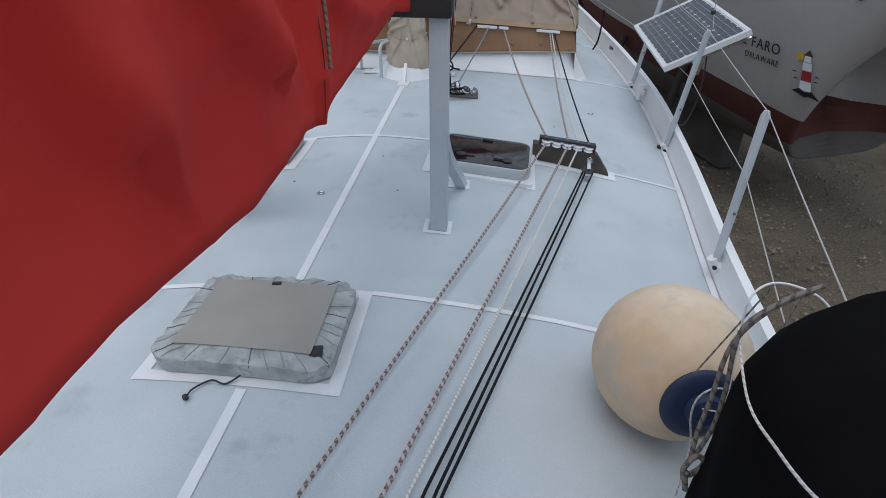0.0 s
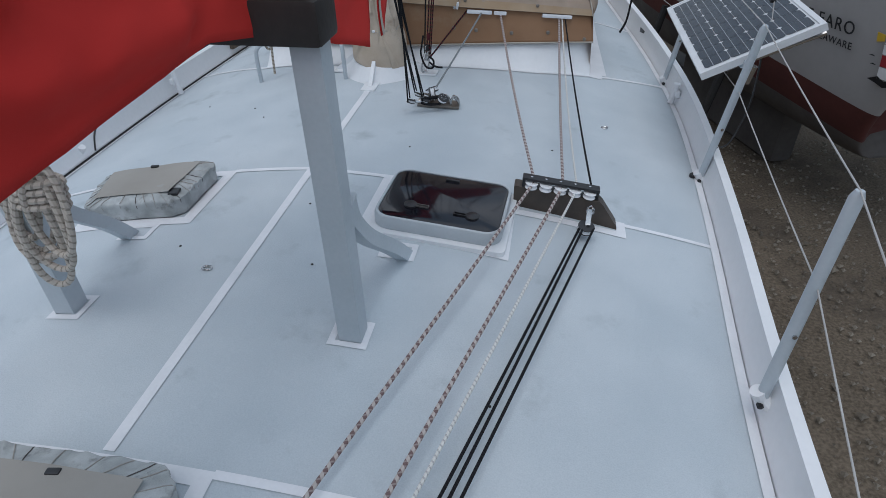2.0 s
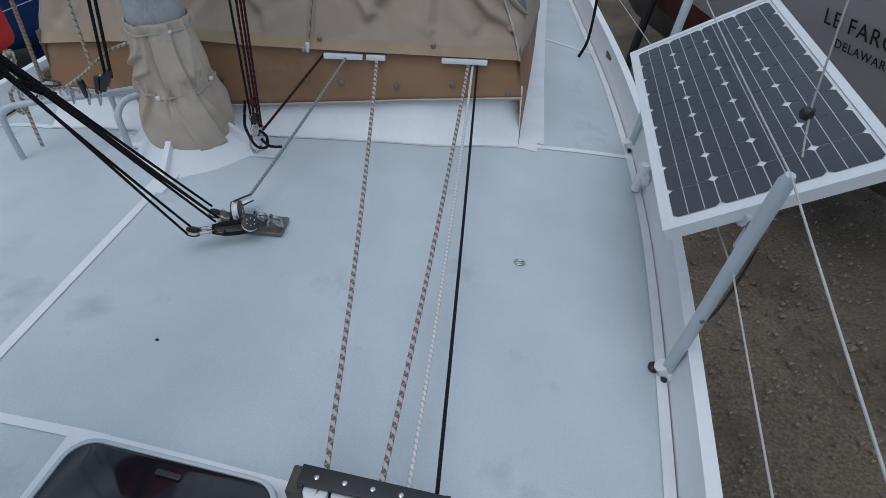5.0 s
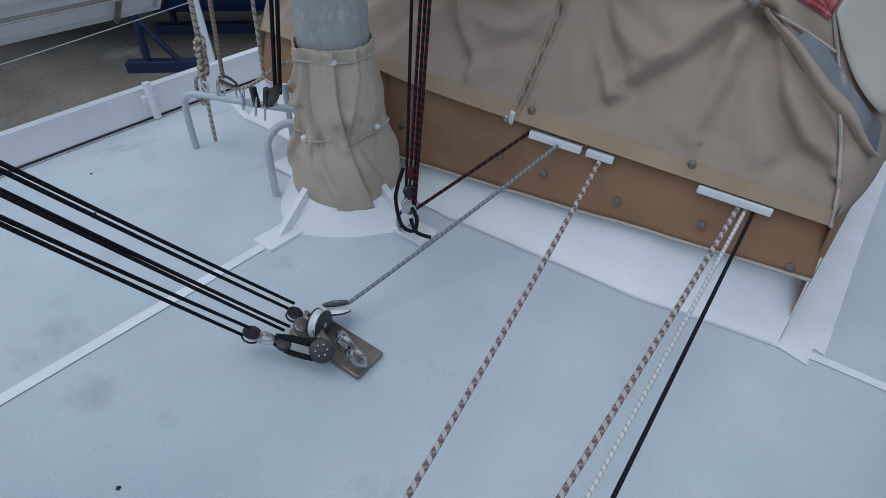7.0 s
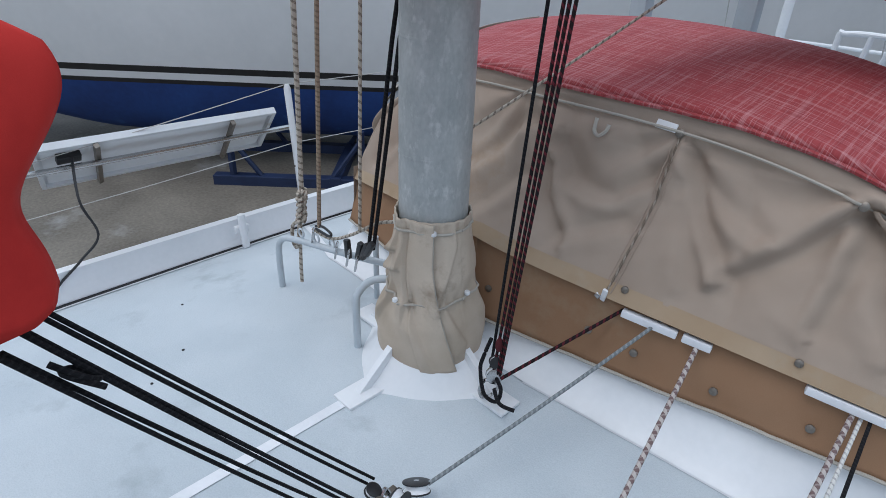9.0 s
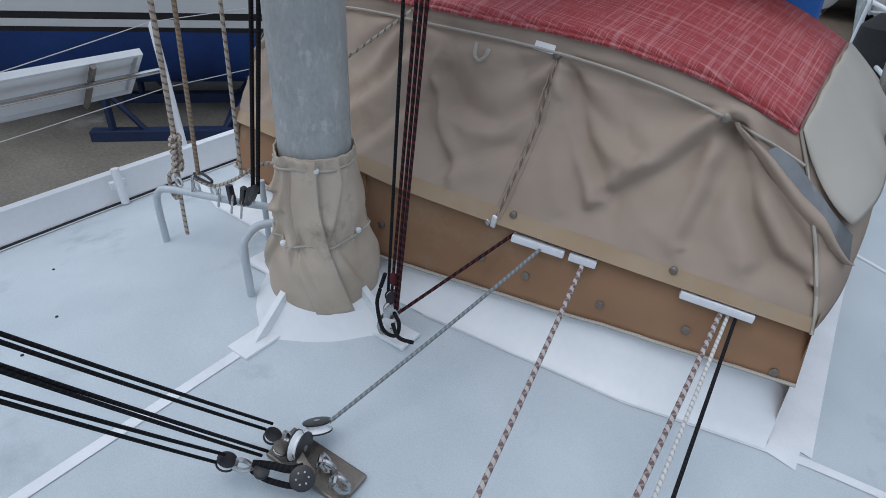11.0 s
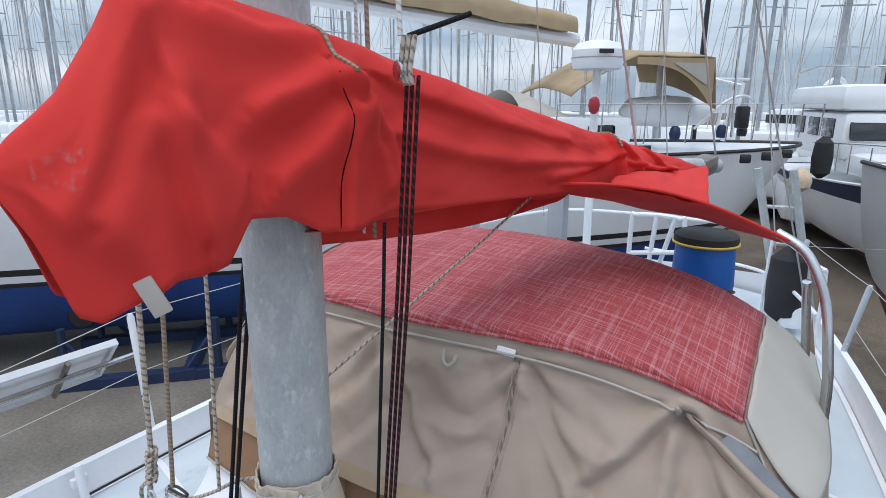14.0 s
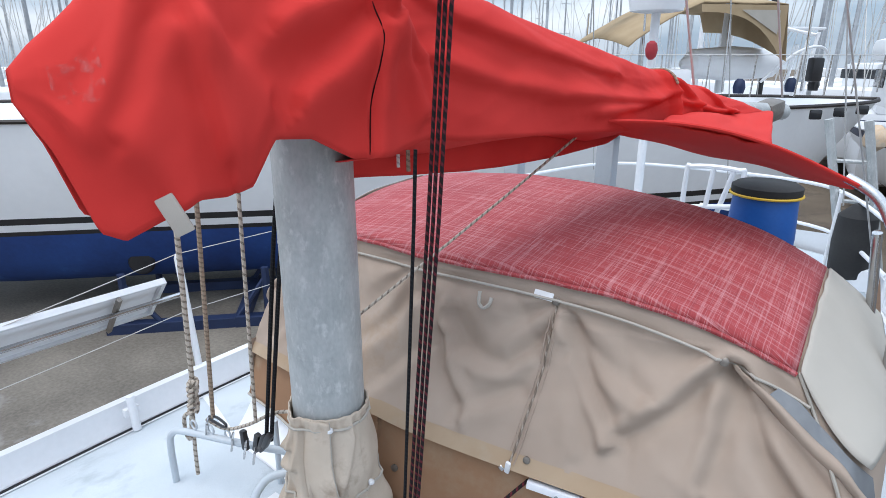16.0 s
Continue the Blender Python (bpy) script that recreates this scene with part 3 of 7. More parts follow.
def deck_hatch():
    ob = thing("deck_hatch", (0.68, 4.745, -0.035), "deck hatch with smoked acrylic pane and pale grey frame", "hatch")
    tilt = Matrix.Translation((0.665, 4.742, -0.035)) @ rot(0, 4.6, -3.0).to_4x4()
    loop = lambda w, d, r, h: [tilt @ Vector((x, y, h)) for x, y in rounded(0, 0, w, d, r)]
    part("base", ring_sheet([loop(0.56, 0.445, 0.03, -0.01), loop(0.56, 0.445, 0.03, 0.018), loop(0.52, 0.41, 0.05, 0.022)]), M["white"], ob, "white base plinth")
    part("frame", ring_sheet([loop(0.505, 0.39, 0.065, 0.018), loop(0.515, 0.40, 0.068, 0.026), loop(0.515, 0.40, 0.068, 0.066), loop(0.508, 0.393, 0.066, 0.078), loop(0.497, 0.382, 0.062, 0.081), loop(0.488, 0.373, 0.058, 0.079), loop(0.486, 0.371, 0.057, 0.070)], False), M["hatch_frame"], ob, "rounded pale grey frame")
    pane = part("pane", ring_sheet([loop(0.485, 0.37, 0.056, 0.066), loop(0.485, 0.37, 0.056, 0.076), loop(0.476, 0.361, 0.053, 0.0775)]), M["acrylic"], ob, "smoked black acrylic pane")
    for x, y, d in ((-0.125, -0.085, 1), (0.128, -0.098, -1)):
        h = part("latch_handle", lathe(tilt @ Vector((x, y, 0.080)), ((0.027, -0.003), (0.027, 0.004), (0.021, 0.007)), 20, rot(0, 5, 0)), M["black"], ob, "black round latch")
        for o in (-0.007, 0.007):
            part("lever", block(tilt @ Vector((x + d * 0.048, y + o, 0.0815)), (0.05, 0.004, 0.007), rot(0, 5, -4), 0.0015), M["black"] if d < 0 else M["antifoul_grey"], h)
        part("lever_tip", block(tilt @ Vector((x + d * 0.073, y, 0.0815)), (0.004, 0.018, 0.007), rot(0, 5, -4), 0.0015), M["black"] if d < 0 else M["antifoul_grey"], h)
    part("hinge_clip", block(tilt @ Vector((0.0, 0.152, 0.080)), (0.06, 0.014, 0.008), rot(0, 5, -4), 0.003), M["black"], ob, "small black clip")


deck_hatch()


def rope_organiser():
    ob = thing("rope_organiser", (1.16, 4.9, -0.08), "row of white sheaves on a dark stained wooden wedge", "rope organiser")
    bm = bmesh.new()
    a, b = Vector((0.94, 4.905)), Vector((1.39, 4.885))
    prof = [(0, -0.075), (1, -0.155), (0.985, -0.125), (0.84, -0.03), (0.80, -0.012), (0.02, 0.032), (0, 0.028)]
    rows = []
    for s in (0.0, 0.062):
        rows.append([bm.verts.new((a.x + (b.x - a.x) * t, a.y + (b.y - a.y) * t + s, z)) for t, z in prof])
    bm.faces.new(rows[0])
    bm.faces.new(rows[1][::-1])
    for k in range(len(prof)):
        bm.faces.new((rows[0][k], rows[0][(k + 1) % len(prof)], rows[1][(k + 1) % len(prof)], rows[1][k]))
    part("wedge", bm, M["wood"], ob, "dark stained wooden wedge", False)
    turn = rot(0, 7.0, -1)
    part("top_bar", block((1.135, 4.925, 0.048), (0.325, 0.045, 0.012), turn, 0.003), M["black"], ob, "black top plate")
    part("bottom_bar", block((1.135, 4.925, 0.011), (0.325, 0.045, 0.006), turn, 0.002), M["black"], ob)
    for k in range(5):
        x = 1.012 + k * 0.061
        z = 0.046 - (x - 1.012) * 0.123
        s = part("sheave", lathe((x, 4.905, z - 0.005), ((0.026, -0.012), (0.027, -0.010), (0.020, -0.003), (0.020, 0.001), (0.027, 0.008), (0.026, 0.010)), 18, turn), M["white"], ob, "white sheave")
        part("bolt", lathe((x, 4.925, z + 0.022), ((0.006, -0.002), (0.006, 0.002), (0.003, 0.0035)), 8, turn), M["steel"], s, "steel bolt head")
    for x in (0.98, 1.29):
        part("end_post", block((x, 4.925, 0.034 - (x - 1.125) * 0.123), (0.012, 0.045, 0.036), turn, 0.002), M["black"], ob)


rope_organiser()


def pulley_block(centre, axis, size, name="pulley_block", label="black pulley block", face="black"):
    """Two cheeks, a white sheave and a shackle; axis is the pin's way."""
    ob = thing(name, centre, label, "pulley block")
    ax = Vector(axis).normalized()
    q = ax.to_track_quat("Z", "Y").to_matrix()
    c = Vector(centre)
    for s in (-1, 1):
        part("cheek", lathe(c + ax * s * size * 0.32, ((size * 0.85, -0.003), (size, -0.001), (size, 0.002), (size * 0.75, 0.004)), 16, q), M[face], ob)
    part("sheave", lathe(c, ((size * 0.95, -size * 0.25), (size * 0.7, -size * 0.05), (size * 0.7, size * 0.05), (size * 0.95, size * 0.25)), 16, q), M["white"], ob, "white sheave")
    part("pin", lathe(c, ((size * 0.2, -size * 0.45), (size * 0.2, size * 0.45)), 8, q), M["steel"], ob, "steel pin")
    return ob


def shackle(a, b, r=0.005, label="bright steel shackle joining the fittings"):
    a, b = Vector(a), Vector(b)
    d = (b - a)
    s = d.cross(Vector((0.3, 0.2, 1))).normalized() * d.length * 0.3
    ob = finish("shackle", tube(arc([a + s, a + s + d * 0.6, b, a - s + d * 0.6, a - s, a + s * 0.9], 6), r, 6), M["steel"])
    return tagged(ob, label, "shackle")


tb = pulley_block((1.245, 4.765, -0.065), (0.15, -0.2, 1), 0.034, label="black turning block shackled to the wooden wedge")
part("strap", block((1.255, 4.80, -0.035), (0.022, 0.09, 0.008), rot(15, 0, -6), 0.003), M["steel"], tb, "bright steel strap")
shackle((1.262, 4.84, -0.035), (1.268, 4.882, -0.03))

# running lines along the deck
F = M["rope_fleck"]
rope(slack((0.715, 6.70, 0.285), (1.025, 4.93, 0.045), 0.05) + slack((1.015, 4.90, 0.045), (0.31, 2.58, 0.028), 0.01)[1:] + slack((0.31, 2.58, 0.028), (-0.12, 1.0, 0.04), 0.005)[1:], 0.0068, F, "white rope with brown fleck leading along the deck", group="control lines")
rope(slack((1.095, 6.80, 0.245), (1.145, 4.93, 0.03), 0.05) + slack((1.138, 4.90, 0.03), (0.512, 2.585, 0.018), 0.01)[1:] + slack((0.512, 2.585, 0.018), (0.08, 1.0, 0.03), 0.005)[1:], 0.0068, F, "white rope with brown fleck leading through the wooden wedge", group="control lines")
rope(slack((1.113, 6.80, 0.24), (1.205, 4.93, 0.022), 0.06) + slack((1.197, 4.90, 0.022), (0.575, 2.59, 0.018), 0.01)[1:] + slack((0.575, 2.59, 0.018), (0.16, 1.0, 0.03), 0.005)[1:], 0.0050, M["rope_white"], "thin white braided line along the deck", group="control lines")
rope(slack((1.132, 6.80, 0.24), (1.268, 4.93, 0.014), 0.035), 0.0048, M["rope_black"], "black line from the cabin front to the wedge", group="control lines")
for x0, x1, y1, z0 in ((1.222, 0.615, 2.60, -0.062), (1.238, 0.645, 2.605, -0.058), (1.278, 0.665, 2.61, -0.062)):
    rope(slack((x0, 4.765, z0), (x1, y1, 0.014), 0.008) + slack((x1, y1, 0.014), (x1 - 0.40, 1.0, 0.03), 0.003)[1:], 0.0048, M["rope_black"], "black line from the turning block along the deck", group="control lines")


def screw_ring(x, y):
    ob = finish("deck_fitting", tube([(x + 0.018 * math.cos(a), y + 0.012 * math.sin(a), dz(x) + 0.004) for a in [k * math.tau / 12 for k in range(13)]], 0.004, 6), M["steel"])
    tagged(ob, "small steel ring screwed into the deck", "deck fitting")


screw_ring(1.39, 5.93)
screw_ring(-0.12, 4.22)
for i, (x, y) in enumerate([(0.25, 4.3), (-0.3, 4.35), (0.1, 4.7), (0.95, 3.8), (-0.5, 5.6), (-0.62, 5.75), (0.4, 5.3), (1.1, 5.5), (-1.0, 5.9)]):
    tagged(finish("paint_chip", lathe((x, y, dz(x) + 0.002), ((0.005, -0.001), (0.0045, 0.0012), (0.002, 0.002)), 7), M["tyre"]), "small dark chip in the deck paint", "paint chip", "paint chips")


# ---------------------------------------------------------------- buoy fender and black bag
def buoy():
    c = Vector((1.305, 3.06, 0.108))
    ob = thing("buoy_fender", (c.x, c.y, dz(1.3)), "large yellowed white ball fender with navy end", "fender")
    axis = Vector((0.12, -0.97, 0.17)).normalized()
    q = axis.to_track_quat("Z", "Y").to_matrix()
    prof = [(0.232 * math.sin(radians(a)), -(0.232 if a < 90 else 0.240) * math.cos(radians(a))) for a in range(4, 156, 6)]
    part("ball", lathe(c, prof, 40, q), M["fender"], ob, "yellowed white vinyl ball", sharp=180)
    part("end_cap", lathe(c, [(0.108, 0.206), (0.109, 0.218), (0.102, 0.226), (0.08, 0.234), (0.052, 0.238), (0.046, 0.262), (0.03, 0.268), (0.012, 0.262)], 32, q), M["navy"], ob, "navy rubber end cap")
    part("lanyard", tube(arc([(1.213, 2.575, 0.12), (1.212, 2.58, 0.277), (1.192, 2.58, 0.379), (1.193, 2.58, 0.433), (1.212, 2.58, 0.462), (1.239, 2.58, 0.468), (1.28, 2.58, 0.455), (1.30, 2.62, 0.36), (1.318, 2.80, 0.18)], 6), 0.0022, 6), M["rope_white"], ob, "thin white lanyard")


buoy()


def black_bag():
    c = Vector((1.595, 2.34, 0.34))
    ob = thing("sail_bag", (c.x, c.y, dz(1.6)), "black cloth bag lashed at the rail with grey rope", "bag")

    def f(u, v):
        a, h = u * math.tau, v * math.pi
        px, py, pz = math.cos(a) * math.sin(h), math.sin(a) * math.sin(h), -math.cos(h)
        k = (abs(px) ** 4.5 + abs(py) ** 4.5 + abs(pz) ** 4.5) ** (-1 / 4.5)
        k *= 1 + 0.03 * nz(px * 2, py * 2, pz * 2) + 0.012 * nz(px * 7, py * 7, pz * 7)
        x, z = c.x + 0.425 * px * k, c.z + 0.475 * pz * k
        return Vector((x, c.y + 0.205 * py * k, z + max(0, pz) * 0.30 * (x - 1.30)))

    part("bag_cloth", grid(64, 32, f, close_u=True), M["black_cloth"], ob, "black cloth", sharp=180)
    part("lashing", tube(arc([(1.165, 2.47, 0.385), (1.164, 2.475, 0.46), (1.17, 2.48, 0.54), (1.178, 2.49, 0.66), (1.225, 2.50, 0.735), (1.29, 2.51, 0.775)], 6), 0.0045, 8), M["rope_dim"], ob, "grey weathered lashing rope")
    part("lashing", tube(arc([(1.172, 2.47, 0.39), (1.185, 2.47, 0.47), (1.19, 2.48, 0.56), (1.185, 2.49, 0.69), (1.235, 2.50, 0.75), (1.30, 2.51, 0.785)], 6), 0.0045, 8), M["rope_dim"], ob, "grey weathered lashing rope")
    part("lashing_knot", tube(arc([(1.16, 2.46, 0.33), (1.152, 2.455, 0.37), (1.17, 2.46, 0.40), (1.19, 2.46, 0.38), (1.17, 2.46, 0.345), (1.155, 2.45, 0.36), (1.165, 2.45, 0.31)], 6), 0.006, 8), M["rope_dim"], ob, "grey rope knot")
    part("hoop", tube(arc([(1.55, 2.70, 0.40), (1.535, 2.76, 0.50), (1.50, 2.80, 0.545), (1.446, 2.81, 0.572), (1.39, 2.82, 0.575), (1.345, 2.80, 0.560), (1.328, 2.78, 0.52), (1.334, 2.77, 0.42), (1.345, 2.75, 0.25), (1.36, 2.72, 0.05)], 8), 0.0028, 8), M["white"], ob, "thin white bent hoop")
    part("thin_cord", tube(arc([(1.20, 2.53, 0.665), (1.165, 2.36, 0.66), (1.158, 2.24, 0.69), (1.153, 2.13, 0.735), (1.17, 2.10, 0.76)], 8), 0.0024, 6), M["rope_white"], ob, "thin white cord")
    for p, q in (((1.39, 2.82, 0.57), (1.27, 2.80, 0.30)), ((1.455, 2.81, 0.565), (1.35, 2.72, 0.26))):
        part("brown_cord", tube(slack(p, q, 0.0), 0.0024, 6), M["rope_dim"], ob, "thin brown cord")


black_bag()


# ---------------------------------------------------------------- gallows and fore boom with red cover
def beam(a, b, w):
    """A square bar from a to b."""
    a, b = Vector(a), Vector(b)
    q = (b - a).to_track_quat("Y", "Z").to_matrix()
    return block((a + b) / 2, (w, (b - a).length, w), q, 0.004)


def gallows(y, xs, top, brace, bar_x, bar_mat, post_size, label):
    xm = sum(xs) / 2
    ob = thing("boom_gallows", (xm, y, 0), label, "boom gallows")
    for x in xs:
        part("post", block((x, y, (top + dz(x)) / 2), (post_size, post_size, top - dz(x)), None, 0.004), M["grey_paint"], ob, "square pale grey post")
        if brace:
            s = 1 if x > 0 else -1
            line = arc([(x + 0.008 * s, y + 0.05, 0.425), (x + 0.012 * s, y + 0.09, 0.345), (x + 0.022 * s, y + 0.18, 0.235), (x + 0.05 * s, y + 0.34, 0.085), (x + 0.07 * s, y + 0.455, dz(x) - 0.02)], 6)
            bm = bmesh.new()
            rows = []
            for k, p in enumerate(line):
                e = (line[min(k + 1, len(line) - 1)] - line[max(k - 1, 0)]).normalized()
                up = Vector((1, 0, 0)).cross(e).normalized() * (0.024 + 0.028 * max(0, 1 - k / 7) ** 2)
                rows.append([bm.verts.new(p + up * a + Vector((b, 0, 0))) for a, b in ((1, -0.024), (1, 0.024), (-1, 0.024), (-1, -0.024))])
            for ra, rb in zip(rows, rows[1:]):
                for k in range(4):
                    bm.faces.new((ra[k], ra[(k + 1) % 4], rb[(k + 1) % 4], rb[k]))
            bm.faces.new(rows[0])
            bm.faces.new(rows[-1])
            part("brace", bm, M["grey_paint"], ob, "bent pale grey brace widening at the post")
    part("crossbar", block(((bar_x[0] + bar_x[1]) / 2, y, top + 0.045), (bar_x[1] - bar_x[0], 0.13, 0.10), None, 0.012), bar_mat, ob, "dark brown crossbar")
    return ob


fore_gallows = gallows(3.985, (0.497, -0.505), 0.905, True, (-0.55, 0.548), M["bar_wood"], 0.074, "pale grey boom gallows with dark brown crossbar")
for x, lean in ((0.485, -0.05), (-0.49, 0.05)):
    part("crutch_horn", beam((x, 3.985, 0.99), (x + lean, 3.985, 1.20), 0.10), M["bar_wood"], fore_gallows, "dark brown crutch horn")
for x in (0.49, -0.50):
    frame_line([(x - 0.052, 3.935), (x + 0.052, 3.935), (x + 0.052, 4.035), (x - 0.052, 4.035)], 0.022)
    s = 1 if x > 0 else -1
    frame_line([(x - 0.01 * s, 4.405), (x + 0.105 * s, 4.405), (x + 0.105 * s, 4.49), (x - 0.01 * s, 4.49)], 0.022)


def draped(name, parent, label, stations, folds, mat, nv=44, nu=70, seed=0.0, power=0.62, pleats=(), creases=(), noise=1.0):
    """A cloth cover hung over a boom. Stations: along, cx, cy, bottom, top, half width."""
    keys = [s[0] for s in stations]
    tabs = [[(s[0], s[k]) for s in stations] for k in range(1, 6)]
    a0, a1 = keys[0], keys[-1]
    lines = [([(q[0], 0.45 * q[1]) for q in pts], gain, w0, w1) for pts, gain, w0, w1 in creases]

    def crease_height(s, h):
        total = 0.0
        for pts, gain, w0, w1 in lines:
            best, side = 9.0, 1
            for (ax, ay), (bx, by) in zip(pts, pts[1:]):
                ex, ey = bx - ax, by - ay
                t = max(0.0, min(1.0, ((s - ax) * ex + (h - ay) * ey) / (ex * ex + ey * ey)))
                d = math.hypot(s - ax - t * ex, h - ay - t * ey)
                if d < best:
                    best, side = d, ex * (h - ay) - ey * (s - ax)
            total += gain * math.exp(-(best / (w0 if side < 0 else w1)) ** 2)
        return total

    def f(u, v):
        s = a0 + (a1 - a0) * u
        cx, cy, zb, zt, w = (lerp_table(t, s) for t in tabs)
        ds = 0.05
        dx, dy = lerp_table(tabs[0], s + ds) - lerp_table(tabs[0], s - ds), lerp_table(tabs[1], s + ds) - lerp_table(tabs[1], s - ds)
        n = max(1e-6, math.hypot(dx, dy))
        sx, sy = dy / n, -dx / n
        q = 2 * v - 1
        h = max(0.0, 1 - abs(q) ** 1.7)
        th = math.acos(min(1.0, h ** (1 / power))) * (1 if q > 0 else -1)
        lat = w * math.sin(th) * (1.0 + 0.10 * (1 - h))
        k = folds * (0.55 + 0.45 * (1 - h))
        d = k * (nz(s * 3.1 + 2.2 * h, h * 1.1 + (1 if v > 0.5 else -1) * 5, seed) + 0.5 * nz(s * 8 - 5 * h, h * 2.0, seed + 7 + v) + 0.22 * abs(nz(s * 5 + 9 * h, h * 3, seed + 3)))
        crease = (1 - abs(nz(s * 2.4 + 1.6 * h, h * 1.3 - 0.8 * s, seed + 21))) ** 5 + 0.7 * (1 - abs(nz(s * 4.5 - 3.0 * h, h * 1.2 + s, seed + 33))) ** 7
        d = noise * (d + 0.95 * folds * (crease - 0.35) * min(1, 4 * w))
        for s0, gain, lean in pleats:
            e = s - s0 - lean * h
            d += 1.5 * gain * math.exp(-(e / 0.022) ** 2) - 0.7 * gain * math.exp(-((e - 0.05) / 0.03) ** 2)
        d *= (0.35 + 0.65 * min(1, h * 3.5)) * min(1, w / 0.10) ** 1.5
        if lines and v > 0.5:
            d += crease_height(s, 0.45 * h) * min(1, w / 0.08)
        lat += d * (1 if v > 0.5 else -1)
        return Vector((cx + sx * lat, cy + sy * lat, zb + (zt - zb) * h + 0.12 * d))

    ob = part(name, grid(nu, nv, f), mat, parent, label, sharp=180)
    thick(ob, 0.004)
    return ob, f


fb = thing("fore_boom", (0.2, 2.0, 0.95), "fore boom under a loose red canvas sail cover", "boom")
part("spar", tube([(0.02, -0.6, 1.06), (0.22, 2.5, 1.04), (0.36, 5.20, 0.99)], 0.055, 16), M["alu"], fb, "grey aluminium boom")
ST = [(-0.5, 0.02, -0.5, 0.95, 1.70, 0.22), (1.0, 0.11, 1.0, 0.95, 1.68, 0.22), (1.94, 0.162, 1.94, 0.962, 1.62, 0.182), (2.1, 0.168, 2.1, 0.955, 1.61, 0.176), (2.25, 0.173, 2.25, 0.932, 1.595, 0.172), (2.46, 0.18, 2.46, 0.902, 1.575, 0.165), (2.72, 0.188, 2.72, 0.900, 1.55, 0.152), (2.78, 0.191, 2.78, 0.908, 1.545, 0.146), (2.88, 0.195, 2.88, 0.885, 1.53, 0.142), (2.91, 0.195, 2.91, 0.882, 1.53, 0.14), (3.2, 0.21, 3.2, 0.912, 1.50, 0.13), (3.45, 0.22, 3.45, 0.926, 1.465, 0.12), (3.8, 0.235, 3.8, 0.948, 1.42, 0.115), (4.05, 0.26, 4.05, 0.90, 1.40, 0.14), (4.3, 0.29, 4.3, 0.80, 1.38, 0.15), (4.53, 0.312, 4.53, 0.722, 1.36, 0.152)]
fcov, fcf = draped("sail_cover", fb, "loose faded red canvas sail cover", ST, 0.036, M["red"], 80, 340, 3.0, 0.62, (), (
    (((2.89, 0.72), (2.86, 0.45), (2.86, 0.15)), 0.042, 0.010, 0.06), (((2.85, 0.62), (3.05, 0.45), (3.35, 0.40)), 0.040, 0.02, 0.07),
    (((2.85, 0.60), (3.2, 0.62), (3.6, 0.55)), 0.040, 0.025, 0.08), (((3.1, 0.30), (3.35, 0.15), (3.7, 0.10)), 0.032, 0.02, 0.06),
    (((2.3, 0.8), (2.45, 0.5), (2.6, 0.3)), 0.050, 0.02, 0.09), (((1.8, 0.9), (2.1, 0.55), (2.2, 0.3)), 0.055, 0.025, 0.10), (((1.2, 0.7), (1.6, 0.35), (1.9, 0.3)), 0.05, 0.03, 0.10)), 0.6)
for w in fcov.data.vertices:
    if w.co.y > 4.3:
        w.co.y += (w.co.y - 4.3) / 0.23 * 0.095 * max(0.0, min(1.0, (w.co.z - 0.73) / 0.26))
SB = [(4.60, 0.322, 4.60, 0.735, 1.36, 0.163), (4.625, 0.323, 4.625, 0.742, 1.355, 0.163), (4.66, 0.325, 4.66, 0.775, 1.345, 0.158), (4.72, 0.33, 4.72, 0.80, 1.33, 0.145), (4.83, 0.335, 4.83, 0.822, 1.31, 0.12), (4.93, 0.34, 4.93, 0.835, 1.29, 0.105), (5.14, 0.352, 5.14, 0.848, 1.25, 0.085), (5.22, 0.357, 5.22, 0.850, 1.235, 0.075), (5.28, 0.36, 5.28, 0.848, 1.195, 0.055), (5.305, 0.36, 5.305, 0.855, 1.17, 0.04), (5.32, 0.36, 5.32, 0.872, 1.15, 0.012)]
acov, acf = draped("end_cover", fb, "loose red end of the sail cover", SB, 0.030, M["red"], 80, 120, 5.0, 0.62, (), (
    (((4.62, 0.75), (4.75, 0.6), (4.95, 0.55)), 0.020, 0.015, 0.05), (((4.72, 0.2), (4.85, 0.45), (5.0, 0.62)), 0.018, 0.015, 0.05), (((4.66, 0.45), (4.80, 0.35), (4.88, 0.15)), 0.018, 0.02, 0.04)), 0.5)
for w in acov.data.vertices:
    if w.co.y > 5.05:
        w.co.y += (w.co.y - 5.05) / 0.27 * (0.062 * math.exp(-((w.co.z - 1.12) / 0.085) ** 2) - 0.018 * math.exp(-((w.co.z - 0.98) / 0.05) ** 2))
part("bolt_rope", grid(4, 40, lambda u, v: acf(0.002 + 0.022 * u, 0.66 + 0.338 * v) + Vector((0.006 + 0.004 * math.sin(u * math.pi), -0.004, 0.0))), M["sand_canvas"], fb, "pale frayed bolt rope band", sharp=180)
for y, x in ((2.92, 0.20),):
    zt = 1.52
    part("tie", tube(arc([(x - 0.18, y, 1.05), (x - 0.1, y, zt - 0.04), (x, y, zt + 0.03), (x + 0.11, y + 0.01, zt - 0.12), (x + 0.165, y + 0.015, 1.2), (x + 0.17, y + 0.02, 0.99)]), 0.005, 6), M["rope_beige"], fb, "thin brown tie cord")
a0, a1 = ST[0][0], ST[-1][0]
